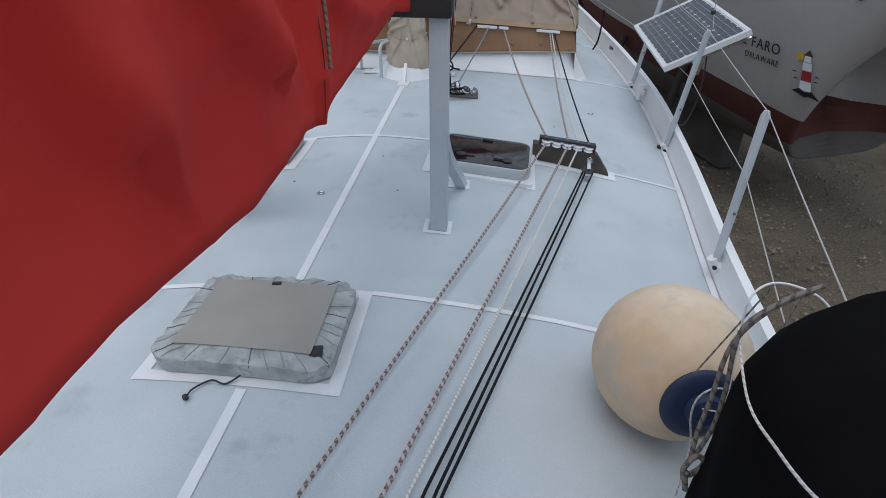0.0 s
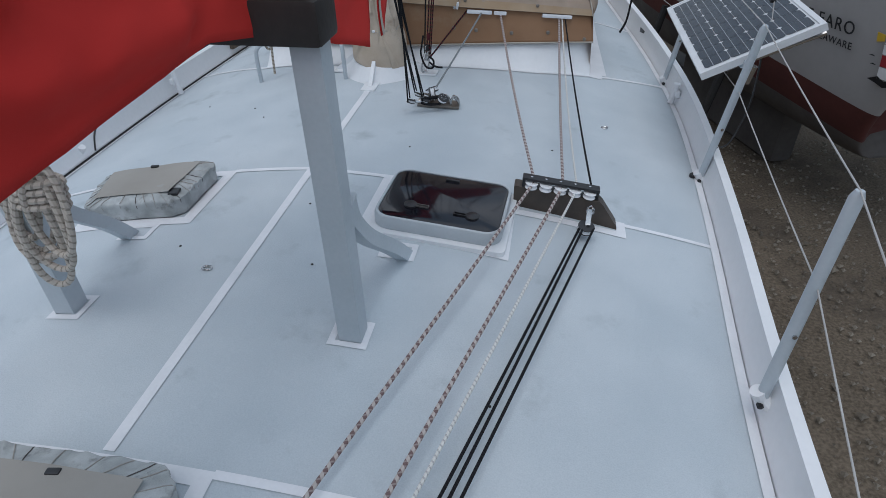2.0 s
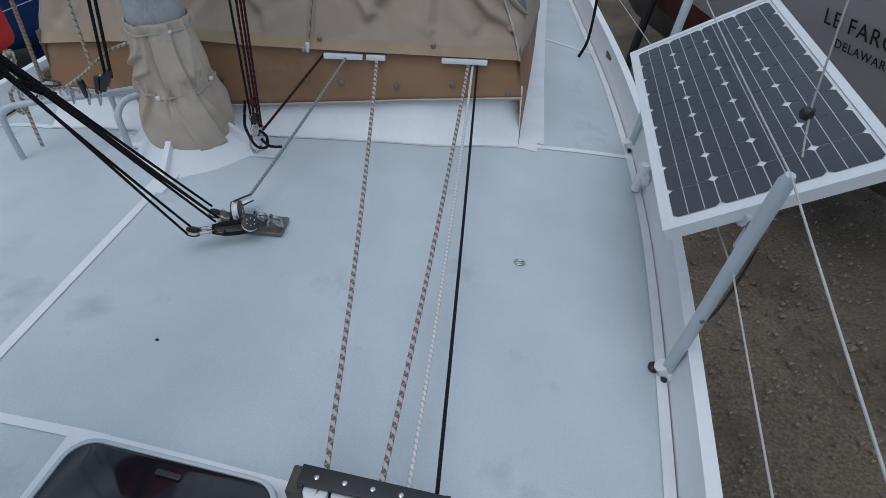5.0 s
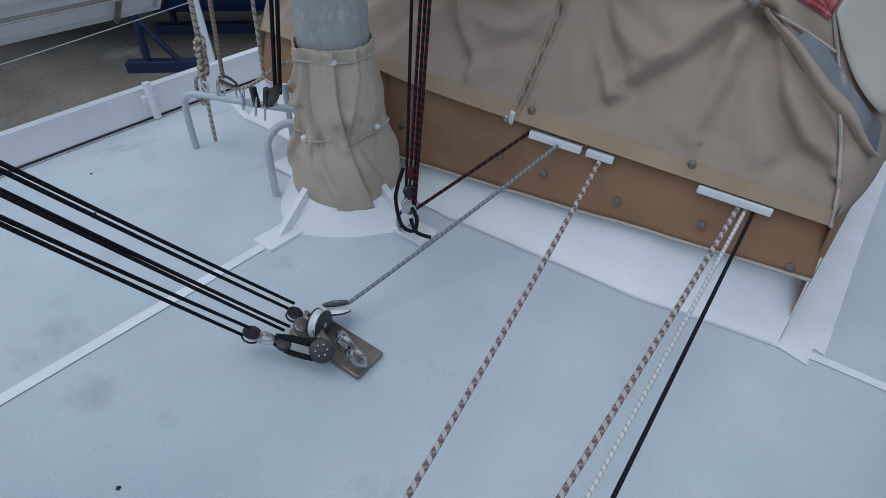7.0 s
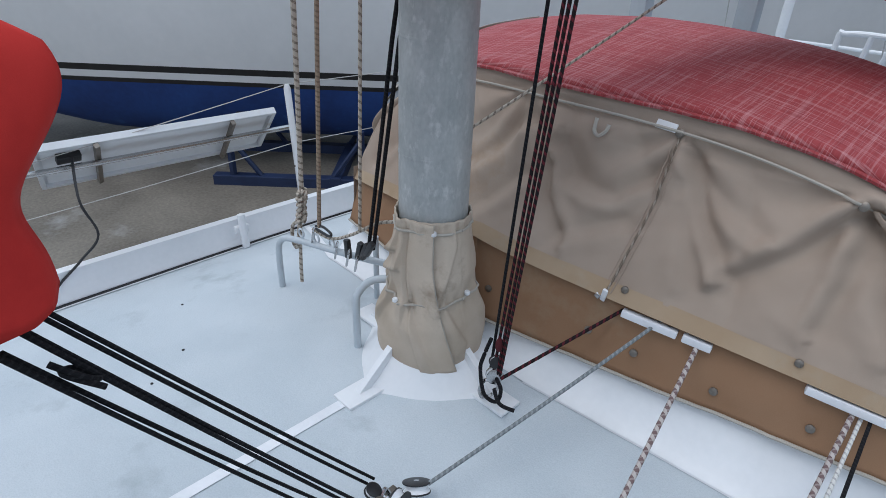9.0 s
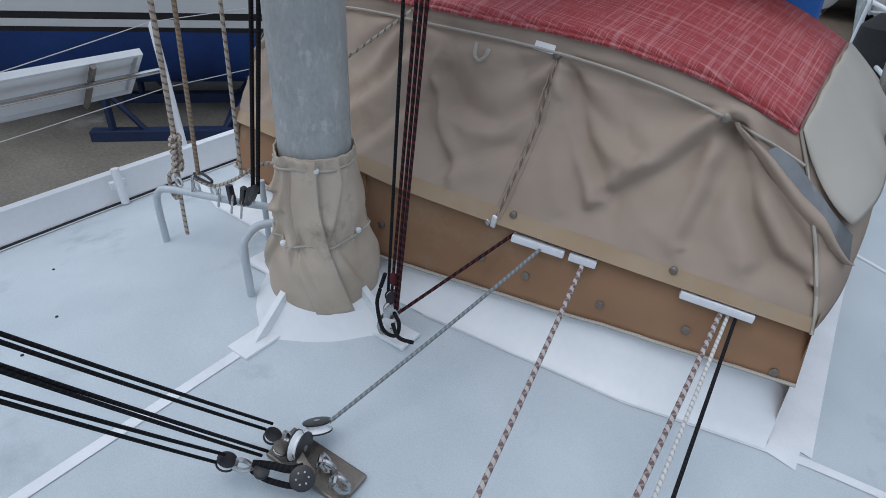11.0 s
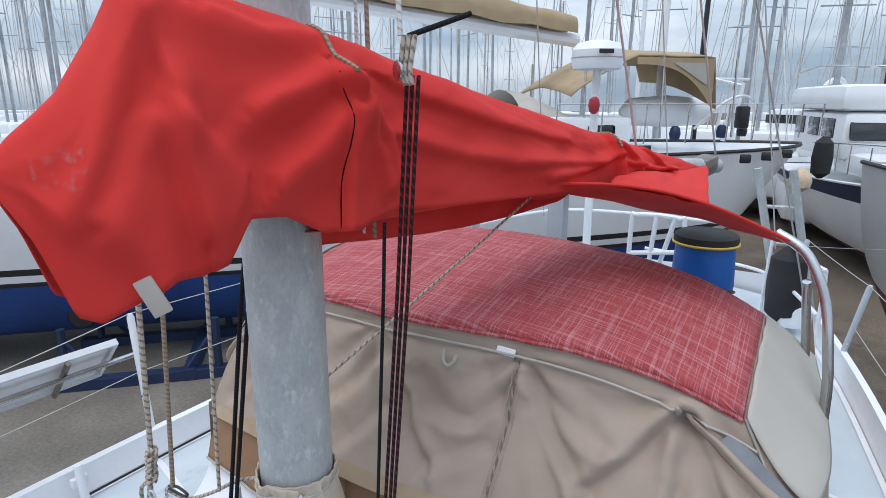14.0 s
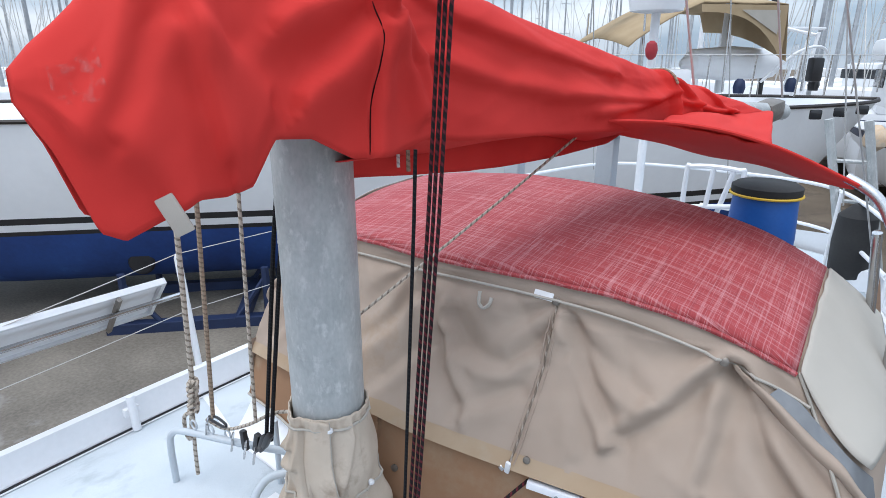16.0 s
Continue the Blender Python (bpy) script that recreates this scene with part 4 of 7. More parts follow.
# thin brown tube that draws the shade under the lap
part("cover_lap_shade", tube(arc([fcf((q - a0) / (a1 - a0), v) + Vector((0.003, -0.003, 0)) for q, v in ((2.88, 0.80), (2.865, 0.86), (2.86, 0.93), (2.865, 0.995))], 6), 0.0014, 6), M["sign_brown"], fb, "overlapping edge of the cover, drawn as a dark line for its shade")
part("cover_seam", tube(arc([fcf((q - a0) / (a1 - a0), v) + Vector((0.002, -0.001, 0)) for q, v in ((2.50, 0.68), (2.63, 0.74), (2.71, 0.79), (2.76, 0.83), (2.785, 0.87))], 6), 0.0016, 6), M["sign_brown"], fb, "dark stitched seam of the cover")
part("end_cap", lathe((0.36, 5.20, 0.985), ((0.055, -0.03), (0.057, 0.02), (0.04, 0.025)), 16, rot(90, 0, 0)), M["black"], fb, "black boom end fitting")

# coil of rope hanging on the gallows
coil = bmesh.new()
rng = random.Random(8)
for k in range(7):
    cx, cy = -0.37 + 0.022 * (k - 3) + rng.uniform(-0.01, 0.01), 3.935 - 0.010 * k
    top, low = 0.60 - 0.012 * (k % 3), (0.30, 0.27, 0.24, 0.26, 0.15, 0.22, 0.29)[k]
    wide = (0.075, 0.085, 0.10, 0.09, 0.075, 0.095, 0.08)[k]
    mid, half = (top + low) / 2, (top - low) / 2
    tube([(cx + (0.55 + 0.45 * (1 - math.sin(a)) / 2) * wide * math.cos(a) + 0.15 * (mid + half * math.sin(a) - 0.45), cy + 0.012 * math.sin(2 * a + k), mid + half * math.sin(a)) for a in [j * math.tau / 28 for j in range(29)]], 0.0105, 8, True, coil)
tube([(-0.345 + 0.075 * math.cos(t * math.tau) + 0.004 * t, 3.915 + 0.045 * math.sin(t * math.tau), 0.435 + 0.024 * t) for t in [k / 14 for k in range(57)]], 0.0105, 8, True, coil)
tube(arc([(-0.33, 3.93, 0.58), (-0.31, 3.94, 0.70), (-0.33, 3.95, 0.82), (-0.36, 3.96, 0.93)]), 0.0105, 8, True, coil)
tagged(finish("rope_coil", coil, M["rope_coil"]), "bulky coil of weathered beige rope hanging from the gallows", "rope coil")

# ---------------------------------------------------------------- sheet blocks on their deck plate
plate = thing("sheet_plate", (0.42, 5.87, 0.0), "dull steel deck plate carrying sheet blocks", "deck plate")
part("plate", block((0.452, 5.850, dz(0.45) + 0.010), (0.235, 0.098, 0.014), rot(0, 3.5, 4), 0.004), M["old_steel"], plate, "dull brown steel plate", False)
for x, y in ((0.545, 5.835), (0.492, 5.846), (0.375, 5.83)):
    part("eye", tube(arc([(x - 0.02, y - 0.008, 0.0), (x - 0.018, y - 0.008, 0.030), (x, y, 0.046), (x + 0.018, y + 0.008, 0.030), (x + 0.02, y + 0.008, 0.0)]), 0.0065, 8), M["steel"], plate, "steel eye")
pulley_block((0.345, 5.815, 0.055), (0.3, 0.3, 0.9), 0.021, label="small worn dark block under the upper sheets")
pulley_block((0.418, 5.834, 0.055), (0.95, 0.30, 0.05), 0.039, label="upright sheet block with white sheave")
pulley_block((0.405, 5.905, 0.050), (-0.42, 0.35, 0.84), 0.036, label="flat sheet block leading the grey line aft")
lb = pulley_block((0.487, 5.780, 0.052), (0.45, -0.35, 0.82), 0.029, label="black sheet block with a ring of bolts on its cheek")
for k in range(6):
    a = k * math.tau / 6
    ax = Vector((0.45, -0.35, 0.82)).normalized()
    e1 = ax.cross(Vector((0, 0, 1))).normalized()
    e2 = ax.cross(e1)
    part("bolt", lathe(Vector((0.487, 5.780, 0.052)) + ax * 0.0155 + (e1 * math.cos(a) + e2 * math.sin(a)) * 0.014, ((0.0025, -0.001), (0.0025, 0.001), (0.0012, 0.002)), 8, ax.to_track_quat("Z", "Y").to_matrix()), M["bus"], lb, "pale bolt")
pulley_block((0.325, 5.700, 0.062), (0.2, 0.3, 0.9), 0.023, label="small worn dark block on a strop")
pulley_block((0.40, 5.737, 0.052), (0.3, -0.1, 0.95), 0.018, label="small worn dark block beside the strop")
pulley_block((0.392, 5.80, 0.060), (0.3, 0.3, 0.9), 0.020, face="old_steel", label="small worn grey block")
shackle((0.345, 5.710, 0.060), (0.378, 5.728, 0.055), 0.006)
rope(arc([(0.375, 5.728, 0.045), (0.41, 5.735, 0.035), (0.44, 5.748, 0.03), (0.47, 5.762, 0.03), (0.495, 5.78, 0.035)]), 0.007, M["rope_black"], "dark rope strop holding a sheet block")
rope(arc([(0.375, 5.735, 0.06), (0.41, 5.755, 0.062), (0.45, 5.775, 0.06), (0.47, 5.80, 0.06)]), 0.009, M["rope_black"], "black rope strop holding a sheet block")
for p in ((0.36, 5.835, 0.045), (0.478, 5.845, 0.045), (0.545, 5.825, 0.05)):
    shackle(p, (p[0] + 0.022, p[1] + 0.012, 0.012), 0.0065)
part("strap", block((0.45, 5.812, 0.048), (0.09, 0.024, 0.014), rot(0, 10, -15), 0.004), M["old_steel"], plate, "dull steel strap")
SH = [((0.345, 5.27, 0.865), (0.330, 5.83, 0.075)), ((0.355, 5.27, 0.855), (0.325, 5.812, 0.068)), ((0.37, 5.25, 0.85), (0.382, 5.772, 0.072)), ((0.385, 5.25, 0.85), (0.376, 5.758, 0.066)), ((0.395, 5.24, 0.815), (0.320, 5.702, 0.082)), ((0.41, 5.235, 0.82), (0.312, 5.684, 0.066))]
for a, b in SH:
    rope(slack(a, b, 0.004), 0.0041, M["rope_black"], "black sheet line from the fore boom end to the deck", group="sheet lines")
tagged(finish("sheet_knot", tube(arc([(0.385, 5.28, 0.77), (0.405, 5.31, 0.745), (0.385, 5.33, 0.72), (0.372, 5.31, 0.74), (0.395, 5.29, 0.755), (0.41, 5.33, 0.72)], 6), 0.0045, 8), M["rope_black"]), "knot of black line on the sheet", "knot")
rope(slack((0.425, 5.925, 0.062), (0.612, 6.665, 0.31), 0.006), 0.0055, M["rope_grey"], "grey braided line from the sheet block to the cabin front", group="control lines")

# ---------------------------------------------------------------- main mast
MX, MY = 0.0, 6.33
mast = thing("main_mast", (MX, MY, 0), "thick grey aluminium mast with a canvas boot on a white collar", "mast")
part("mast_tube", lathe((MX, MY, 0), ((0.103, 0.0), (0.103, 0.3), (0.103, 1.0), (0.102, 2.5), (0.095, 9.0)), 40), M["alu"], mast, "weathered grey aluminium tube", sharp=60)
for z in (0.72, 1.03):
    part("weld_ring", lathe((MX, MY, z), ((0.1035, -0.004), (0.1045, 0.0), (0.1035, 0.004)), 40), M["alu"], mast)


BOOT_FOLDS = [((0.79, 0.46), (0.75, 0.97), 0.012), ((0.53, 0.58), (0.735, 0.80), 0.012), ((0.56, 0.49), (0.76, 0.68), 0.011), ((0.89, 0.0), (0.80, 0.42), 0.014), ((0.62, 0.06), (0.70, 0.42), 0.012),
              ((0.99, 0.16), (0.93, 0.42), 0.012), ((0.90, 0.5), (0.97, 0.85), 0.009), ((0.50, 0.02), (0.56, 0.40), 0.013), ((0.12, 0.0), (0.10, 0.42), 0.013), ((0.30, 0.05), (0.33, 0.42), 0.013), ((0.2, 0.5), (0.25, 0.9), 0.010), ((0.40, 0.5), (0.43, 0.9), 0.010)]


def boot_point(u, v):
    a = u * math.tau
    h = 0.09 + 0.455 * v
    r = lerp_table([(0, 0.172), (0.12, 0.170), (0.3, 0.155), (0.42, 0.132), (0.48, 0.126), (0.6, 0.133), (0.75, 0.124), (0.93, 0.112), (1.0, 0.116)], v)
    fold = 0.005 * nz(a * 1.2, v * 2.5, 1.0) + 0.003 * nz(a * 3.0, v * 6, 5.0)
    for (u0, v0), (u1, v1), gain in BOOT_FOLDS:
        t = max(0.0, min(1.0, (v - v0) / (v1 - v0)))
        e = ((u - u0 - (u1 - u0) * t + 0.5) % 1.0 - 0.5) * 0.9
        e = math.hypot(e, (v - v0 - (v1 - v0) * t) * 0.45) * (1 if e > 0 else -1)
        fold += 1.6 * gain * math.exp(-(e / (0.007 if e > 0 else 0.045)) ** 2)
    fold += 0.0035 * math.sin(a * 16 + 3 * nz(a * 2, v, 3)) * math.exp(-((v - 0.46) / 0.07) ** 2) + 0.003 * math.sin(a * 21) * math.exp(-((v - 0.95) / 0.05) ** 2)
    fold *= min(1.0, 0.06 + 3.5 * v)
    tilt = 0.03 * math.cos(a - 5.6) * (1 - v)
    return Vector((MX + (r + fold) * math.cos(a), MY + (r + fold) * math.sin(a), h - tilt))


boot = part("boot", grid(220, 54, boot_point, close_u=True), M["boot"], mast, "tan canvas mast boot tied with cord", sharp=180)
thick(boot, 0.004, -1)
for v in (0.46, 0.93):
    part("tie", tube([boot_point(k / 40, v) + Vector((0.004 * math.cos(k / 40 * math.tau), 0.004 * math.sin(k / 40 * math.tau), 0)) for k in range(41)], 0.0042, 6), M["sand_canvas"], mast, "pale cord round the boot")
for u, v in ((0.762, 0.47), (0.03, 0.48), (0.88, 0.94)):
    p = boot_point(u, v)
    part("toggle", lathe(p + (p - Vector((MX, MY, p.z))).normalized() * 0.008, ((0.006, -0.007), (0.009, -0.004), (0.009, 0.004), (0.006, 0.007)), 10), M["white"], mast, "white cord toggle")


def boot_seam(v):
    return 0.88 + 0.075 * max(0.0, 1 - 1.35 * v) ** 1.3


def lap_point(p, v):
    q = boot_point((boot_seam(v) - 0.10 * p) % 1.0, 0.002 + 0.996 * v)
    out = Vector((q.x - MX, q.y - MY, 0)).normalized()
    return q + out * (0.001 + 0.010 * (1 - p) ** 2)


lap = part("boot_lap", grid(24, 44, lap_point), M["boot"], mast, "overlapping front of the boot", sharp=180)
thick(lap, 0.003, -1)
part("boot_seam", tube([lap_point(0.0, k / 40) for k in range(41)], 0.0022, 6), M["sand_canvas"], mast, "pale overlapping seam of the boot")


def collar_point(u, v):
    """White collar drawn out to a foot at each gusset."""
    a = u * math.tau
    d = abs((a + math.pi / 4) % (math.pi / 2) - math.pi / 4)
    low = 0.232 + 0.068 * math.exp(-d / 0.20)
    r = low + (0.150 - low) * min(1.0, v * 1.15) ** 0.85
    return Vector((MX + r * math.cos(a), MY + r * math.sin(a), -0.012 + 0.142 * v))


part("collar", grid(96, 8, collar_point, close_u=True), M["white"], mast, "white conical mast collar", sharp=180)
for ang in (-90, 0, 90, 180):
    bm = bmesh.new()
    d, s = Vector((math.cos(radians(ang)), math.sin(radians(ang)), 0)), Vector((-math.sin(radians(ang)), math.cos(radians(ang)), 0))
    c = Vector((MX, MY, 0))
    prof = [(0.10, 0.0), (0.305, 0.0), (0.30, 0.012), (0.17, 0.12), (0.10, 0.14)]
    rows = [[bm.verts.new(c + d * r + s * o + Vector((0, 0, h))) for r, h in prof] for o in (-0.011, 0.011)]
    bm.faces.new(rows[0])
    bm.faces.new(rows[1][::-1])
    for k in range(5):
        bm.faces.new((rows[0][k], rows[0][(k + 1) % 5], rows[1][(k + 1) % 5], rows[1][k]))
    part("gusset", bm, M["white"], mast, "white triangular gusset", False)
    q = rot(0, 0, ang)
    part("foot_pad", block(c + d * 0.26 + Vector((0, 0, 0.004 + dz(0.2) * abs(math.cos(radians(ang))))), (0.20, 0.085, 0.012), q, 0.002), M["white"], mast, "white foot pad on the deck")

# vertical lines at the mast foot
rope([(0.288, 6.305, 0.125), (0.345, 6.31, 1.145), (0.352, 6.31, 1.30)], 0.0044, M["rope_black"], "black line rising from the mast foot to the boom", group="vang lines")
for dx, x0 in ((0.0, 0.30), (0.02, 0.315), (0.042, 0.325)):
    rope([(x0, 6.305, 0.125), (0.385 + dx * 0.7, 6.31, 1.15), (0.412 + dx * 0.7, 6.32, 1.62)], 0.0044, M["rope_blackred"], "black line with red fleck from the mast foot block", group="vang lines")
tagged(finish("vang_knot", lathe((0.315, 6.30, 0.235), ((0.006, -0.022), (0.011, -0.012), (0.0105, 0.01), (0.006, 0.02)), 10), M["rope_darkred"]), "dark red whipping on the vang line", "whipping")
pulley_block((0.305, 6.305, 0.165), (0.8, -0.6, 0.1), 0.02, label="black upper vang block at the mast foot")
pulley_block((0.305, 6.305, 0.115), (0.8, -0.6, 0.1), 0.026, label="steel cheeked vang block at the mast foot", face="steel")
shackle((0.30, 6.305, 0.085), (0.275, 6.295, 0.015), 0.006)
rope(arc([(0.285, 6.30, 0.24), (0.275, 6.285, 0.18), (0.27, 6.28, 0.13), (0.30, 6.27, 0.06), (0.34, 6.28, 0.05), (0.345, 6.29, 0.09), (0.32, 6.30, 0.11)]), 0.006, M["rope_black"], "loop of black line tail at the mast foot")
rope(arc([(0.32, 6.29, 0.08), (0.36, 6.27, 0.062), (0.40, 6.29, 0.05)]), 0.006, M["rope_black"], "short black rope tail on the deck")
rope(slack((0.325, 6.31, 0.11), (0.525, 6.655, 0.325), 0.0), 0.0052, M["rope_blackred"], "dark red flecked line to the cabin front")
pulley_block((0.402, 6.31, 1.63), (0.5, 0.8, 0), 0.022, label="becket block lashed under the boom", face="steel")


# ---------------------------------------------------------------- rope rail beside the mast
def pin_rail():
    ob = thing("rope_rail", (-0.45, 6.3, 0), "pale grey tube rail with rope eyes beside the mast", "rail")
    a, b, c, d = (-0.80, 6.245), (-0.41, 6.435), (-0.197, 6.18), (-0.24, 6.36)
    h = 0.20
    part("long_tube", tube(arc([(a[0], a[1], dz(a[0])), (a[0], a[1], 0.09), (a[0] + 0.02, a[1] + 0.005, 0.15), (a[0] + 0.09, a[1] + 0.015, h - 0.02), (-0.52, 6.30, h), (-0.36, 6.345, h + 0.01), (-0.17, 6.40, h + 0.03)]), 0.013, 12), M["grey_paint"], ob, "bent tube")
    part("cross_tube", tube(arc([(c[0], c[1], dz(c[0])), (c[0], c[1], 0.16), (c[0] - 0.005, c[1] + 0.015, 0.205), (c[0] + 0.01, c[1] + 0.06, 0.24), (-0.13, 6.30, 0.25)]), 0.013, 12), M["grey_paint"], ob, "bent tube")
    part("leg", tube([(b[0], b[1], dz(b[0])), (b[0], b[1], 0.25)], 0.011, 12), M["grey_paint"], ob, "upright leg")
    for k in range(5):
        x, y = -0.66 + k * 0.075, 6.272 + k * 0.018
        part("eye", tube([(x + 0.017 * math.cos(t), y, h + 0.022 + 0.017 * math.sin(t)) for t in [j * math.tau / 12 for j in range(13)]], 0.004, 6), M["grey_paint"], ob, "small welded eye")


pin_rail()
# halyards to the rail
rope(arc([(-0.60, 6.30, 1.9), (-0.625, 6.30, 1.2), (-0.672, 6.30, 0.5), (-0.69, 6.30, 0.28)]), 0.0095, M["rope_old"], "thick weathered halyard tied to the rail", group="halyards")
bm = bmesh.new()
tube([(-0.692 + 0.004 * t + (0.014 + 0.006 * math.sin(t * 1.7)) * math.cos(t * math.tau), 6.295 + 0.016 * math.sin(t * math.tau), 0.25 + 0.024 * t + 0.012 * math.sin(t * math.tau)) for t in [k / 12 for k in range(73)]], 0.0075, 6, True, bm)
tube(arc([(-0.70, 6.285, 0.25), (-0.735, 6.28, 0.22), (-0.74, 6.28, 0.15), (-0.71, 6.28, 0.14), (-0.69, 6.285, 0.25)], 6), 0.0075, 6, True, bm)
tagged(finish("halyard_knot", bm, M["rope_old"]), "bulky knot of weathered rope on the rail", "knot")
rope(arc([(-0.695, 6.295, 0.26), (-0.71, 6.29, 0.10), (-0.718, 6.29, -0.03)]), 0.0075, M["rope_old"], "hanging rope tail under the knot")
rope([(-0.44, 6.30, 1.9), (-0.502, 6.30, 1.06), (-0.576, 6.30, 0.27)], 0.008, M["rope_beige"], "beige shock cord running up the mast", group="halyards")
rope([(-0.235, 6.30, 1.9), (-0.286, 6.30, 1.086), (-0.325, 6.30, 0.35)], 0.0062, M["rope_old"], "white flecked halyard beside the mast", group="halyards")
rope([(-0.05, 6.33, 1.6), (-0.16, 6.31, 1.0), (-0.29, 6.31, 0.30)], 0.0065, M["rope_black"], "black halyard to the rail", group="halyards")
rope([(-0.03, 6.35, 1.6), (-0.135, 6.315, 1.0), (-0.265, 6.31, 0.30)], 0.0065, M["rope_black"], "black halyard to the rail", group="halyards")
rope(arc([(-0.62, 6.30, 0.245), (-0.52, 6.31, 0.24), (-0.40, 6.32, 0.30), (-0.25, 6.33, 0.40), (-0.12, 6.35, 0.44)]), 0.006, M["rope_old"], "slack old rope from the knot to the mast")
for x, z in ((-0.30, 0.28), (-0.275, 0.30), (-0.33, 0.27), (-0.40, 0.25)):
    tagged(finish("halyard_clip", block((x, 6.30, z), (0.022, 0.02, 0.075), rot(0, 25 + 300 * (x + 0.3), 0), 0.006), M["black"]), "black plastic halyard clip", "clip", "halyard clips")
for x in (-0.60, -0.45, -0.38, -0.33):
    shackle((x, 6.29, 0.25), (x - 0.012, 6.285, 0.19), 0.004)
tagged(finish("shock_cord_hook", tube(arc([(-0.60, 6.30, 0.265), (-0.55, 6.30, 0.28), (-0.50, 6.30, 0.27), (-0.52, 6.30, 0.255), (-0.60, 6.30, 0.255)], 6), 0.005, 6), M["black"]), "black shock cord hook on the rail", "hook")



# ================================================================ cabin front and dodger
def yb(x):
    return 6.47 + 0.24 * math.sqrt(x * x + 0.03)


def z_tag(x):
    return 0.365 - 0.105 * abs(x) - (0.03 * x * x if x < 0 else 0)


def z_low(x):
    """Lower edge of the brown band."""
    return dz(x) + 0.115 + 0.098 * (x / 1.3) ** 2


XL, XR = -0.90, 1.33
seam([(1.375, 6.72), (1.375, 7.6), (1.35, 9.4)], 0.085, "side_margin", "smooth white painted margin beside the cabin")
coam = thing("cabin_house", (0, 6.6, 0), "white cabin front with a brown weathered canvas skirt", "cabin front")


def white_step(u, v):
    x = XL + (XR - XL) * u
    y0 = lerp_table([(-1.6, 6.85), (-0.9, 6.56), (-0.30, 6.45), (0.30, 6.47), (0.62, 6.52), (0.95, 6.585), (1.44, 6.775)], x) - 0.01
    y1 = yb(x) + 0.02 + max(0, abs(x) - 1.25) * 1.0
    lift = 1.0
    return Vector((x, y0 + (y1 - y0) * v, dz(x) + 0.005 + lift * (z_low(x) - dz(x)) * v ** 1.6))


part("coaming", grid(50, 8, white_step), M["white"], coam, "smooth white painted coaming")


def band(u, v):
    x = XL + (XR - XL) * u
    z = z_low(x) - 0.004 + (z_tag(x) + 0.04 - z_low(x)) * v
    y = yb(x) - 0.015 + 0.05 * v + 0.006 * nz(x * 4, v * 3, 2) + 0.004 * nz(x * 14, v, 1)
    return Vector((x + 0.02 * v * (-1 if x > 0 else 1), y, z))


sk = part("skirt", grid(90, 10, band), M["brown"], coam, "brown weathered canvas skirt", sharp=180)
thick(sk, 0.004)
part("piping", tube([band(k / 60, 0) + Vector((0, -0.004, 0.003)) for k in range(61)], 0.0055, 6), M["sand_canvas"], coam, "pale piping along the skirt")
for x, v in ((1.034, 0.32), (0.575, 0.36), (0.435, 0.42), (0.088, 0.40), (-0.35, 0.4), (1.27, 0.12), (0.80, 0.30)):
    p = band((x - XL) / (XR - XL), v)
    part("snap_stud", lathe(p + Vector((0.003, -0.006, 0)), ((0.012, -0.003), (0.012, 0.002), (0.006, 0.005)), 12, rot(80, 0, 8)), M["old_steel"], coam, "dull snap stud")
for sx in (-1, 1):
    X0 = XR if sx > 0 else XL

    def flank(u, v, sx=sx, X0=X0):
        y = yb(X0) + 2.6 * u
        x = X0 + sx * 0.02 * math.sin(u * 3) - sx * 0.02 * v
        return Vector((x, y, dz(X0) + 0.0 + 0.42 * v))

    part("side_wall", grid(10, 4, flank), M["tan"] if sx < 0 else M["brown"], coam, "brown canvas skirt along the cabin side")

for a, b in ((0.525, 0.685), (0.695, 0.775), (1.0, 1.195)):
    pa, pb = band((a - XL) / (XR - XL), 0.86), band((b - XL) / (XR - XL), 0.86)
    c = (pa + pb) / 2
    d = pb - pa
    ob = finish("line_guard", block(c + Vector((0, -0.016, -0.006)), ((b - a), 0.03, 0.022), rot(-8, math.degrees(-math.atan2(d.z, d.x)) , math.degrees(math.atan2(d.y, d.x))), 0.004), M["line"])
    tagged(ob, "cream plastic line guard on the cabin front", "line guard", "line guards")

dodger = thing("dodger", (0, 7.2, 0.3), "tan canvas dodger with a red woven sunshade on top", "dodger")


def y_top(x):
    return 6.79 + 0.21 * math.sqrt(x * x + 0.01)


def z_top(x):
    return 0.86 - 0.06 * x * x - 0.075 * x ** 4 - (0.02 * x * x if x < 0 else 0)


BUTTONS = [(0.47, 0.77), (0.955, 0.70), (-0.05, 0.80), (-0.55, 0.76)]
TX, TX_PORT = 1.095, 0.72


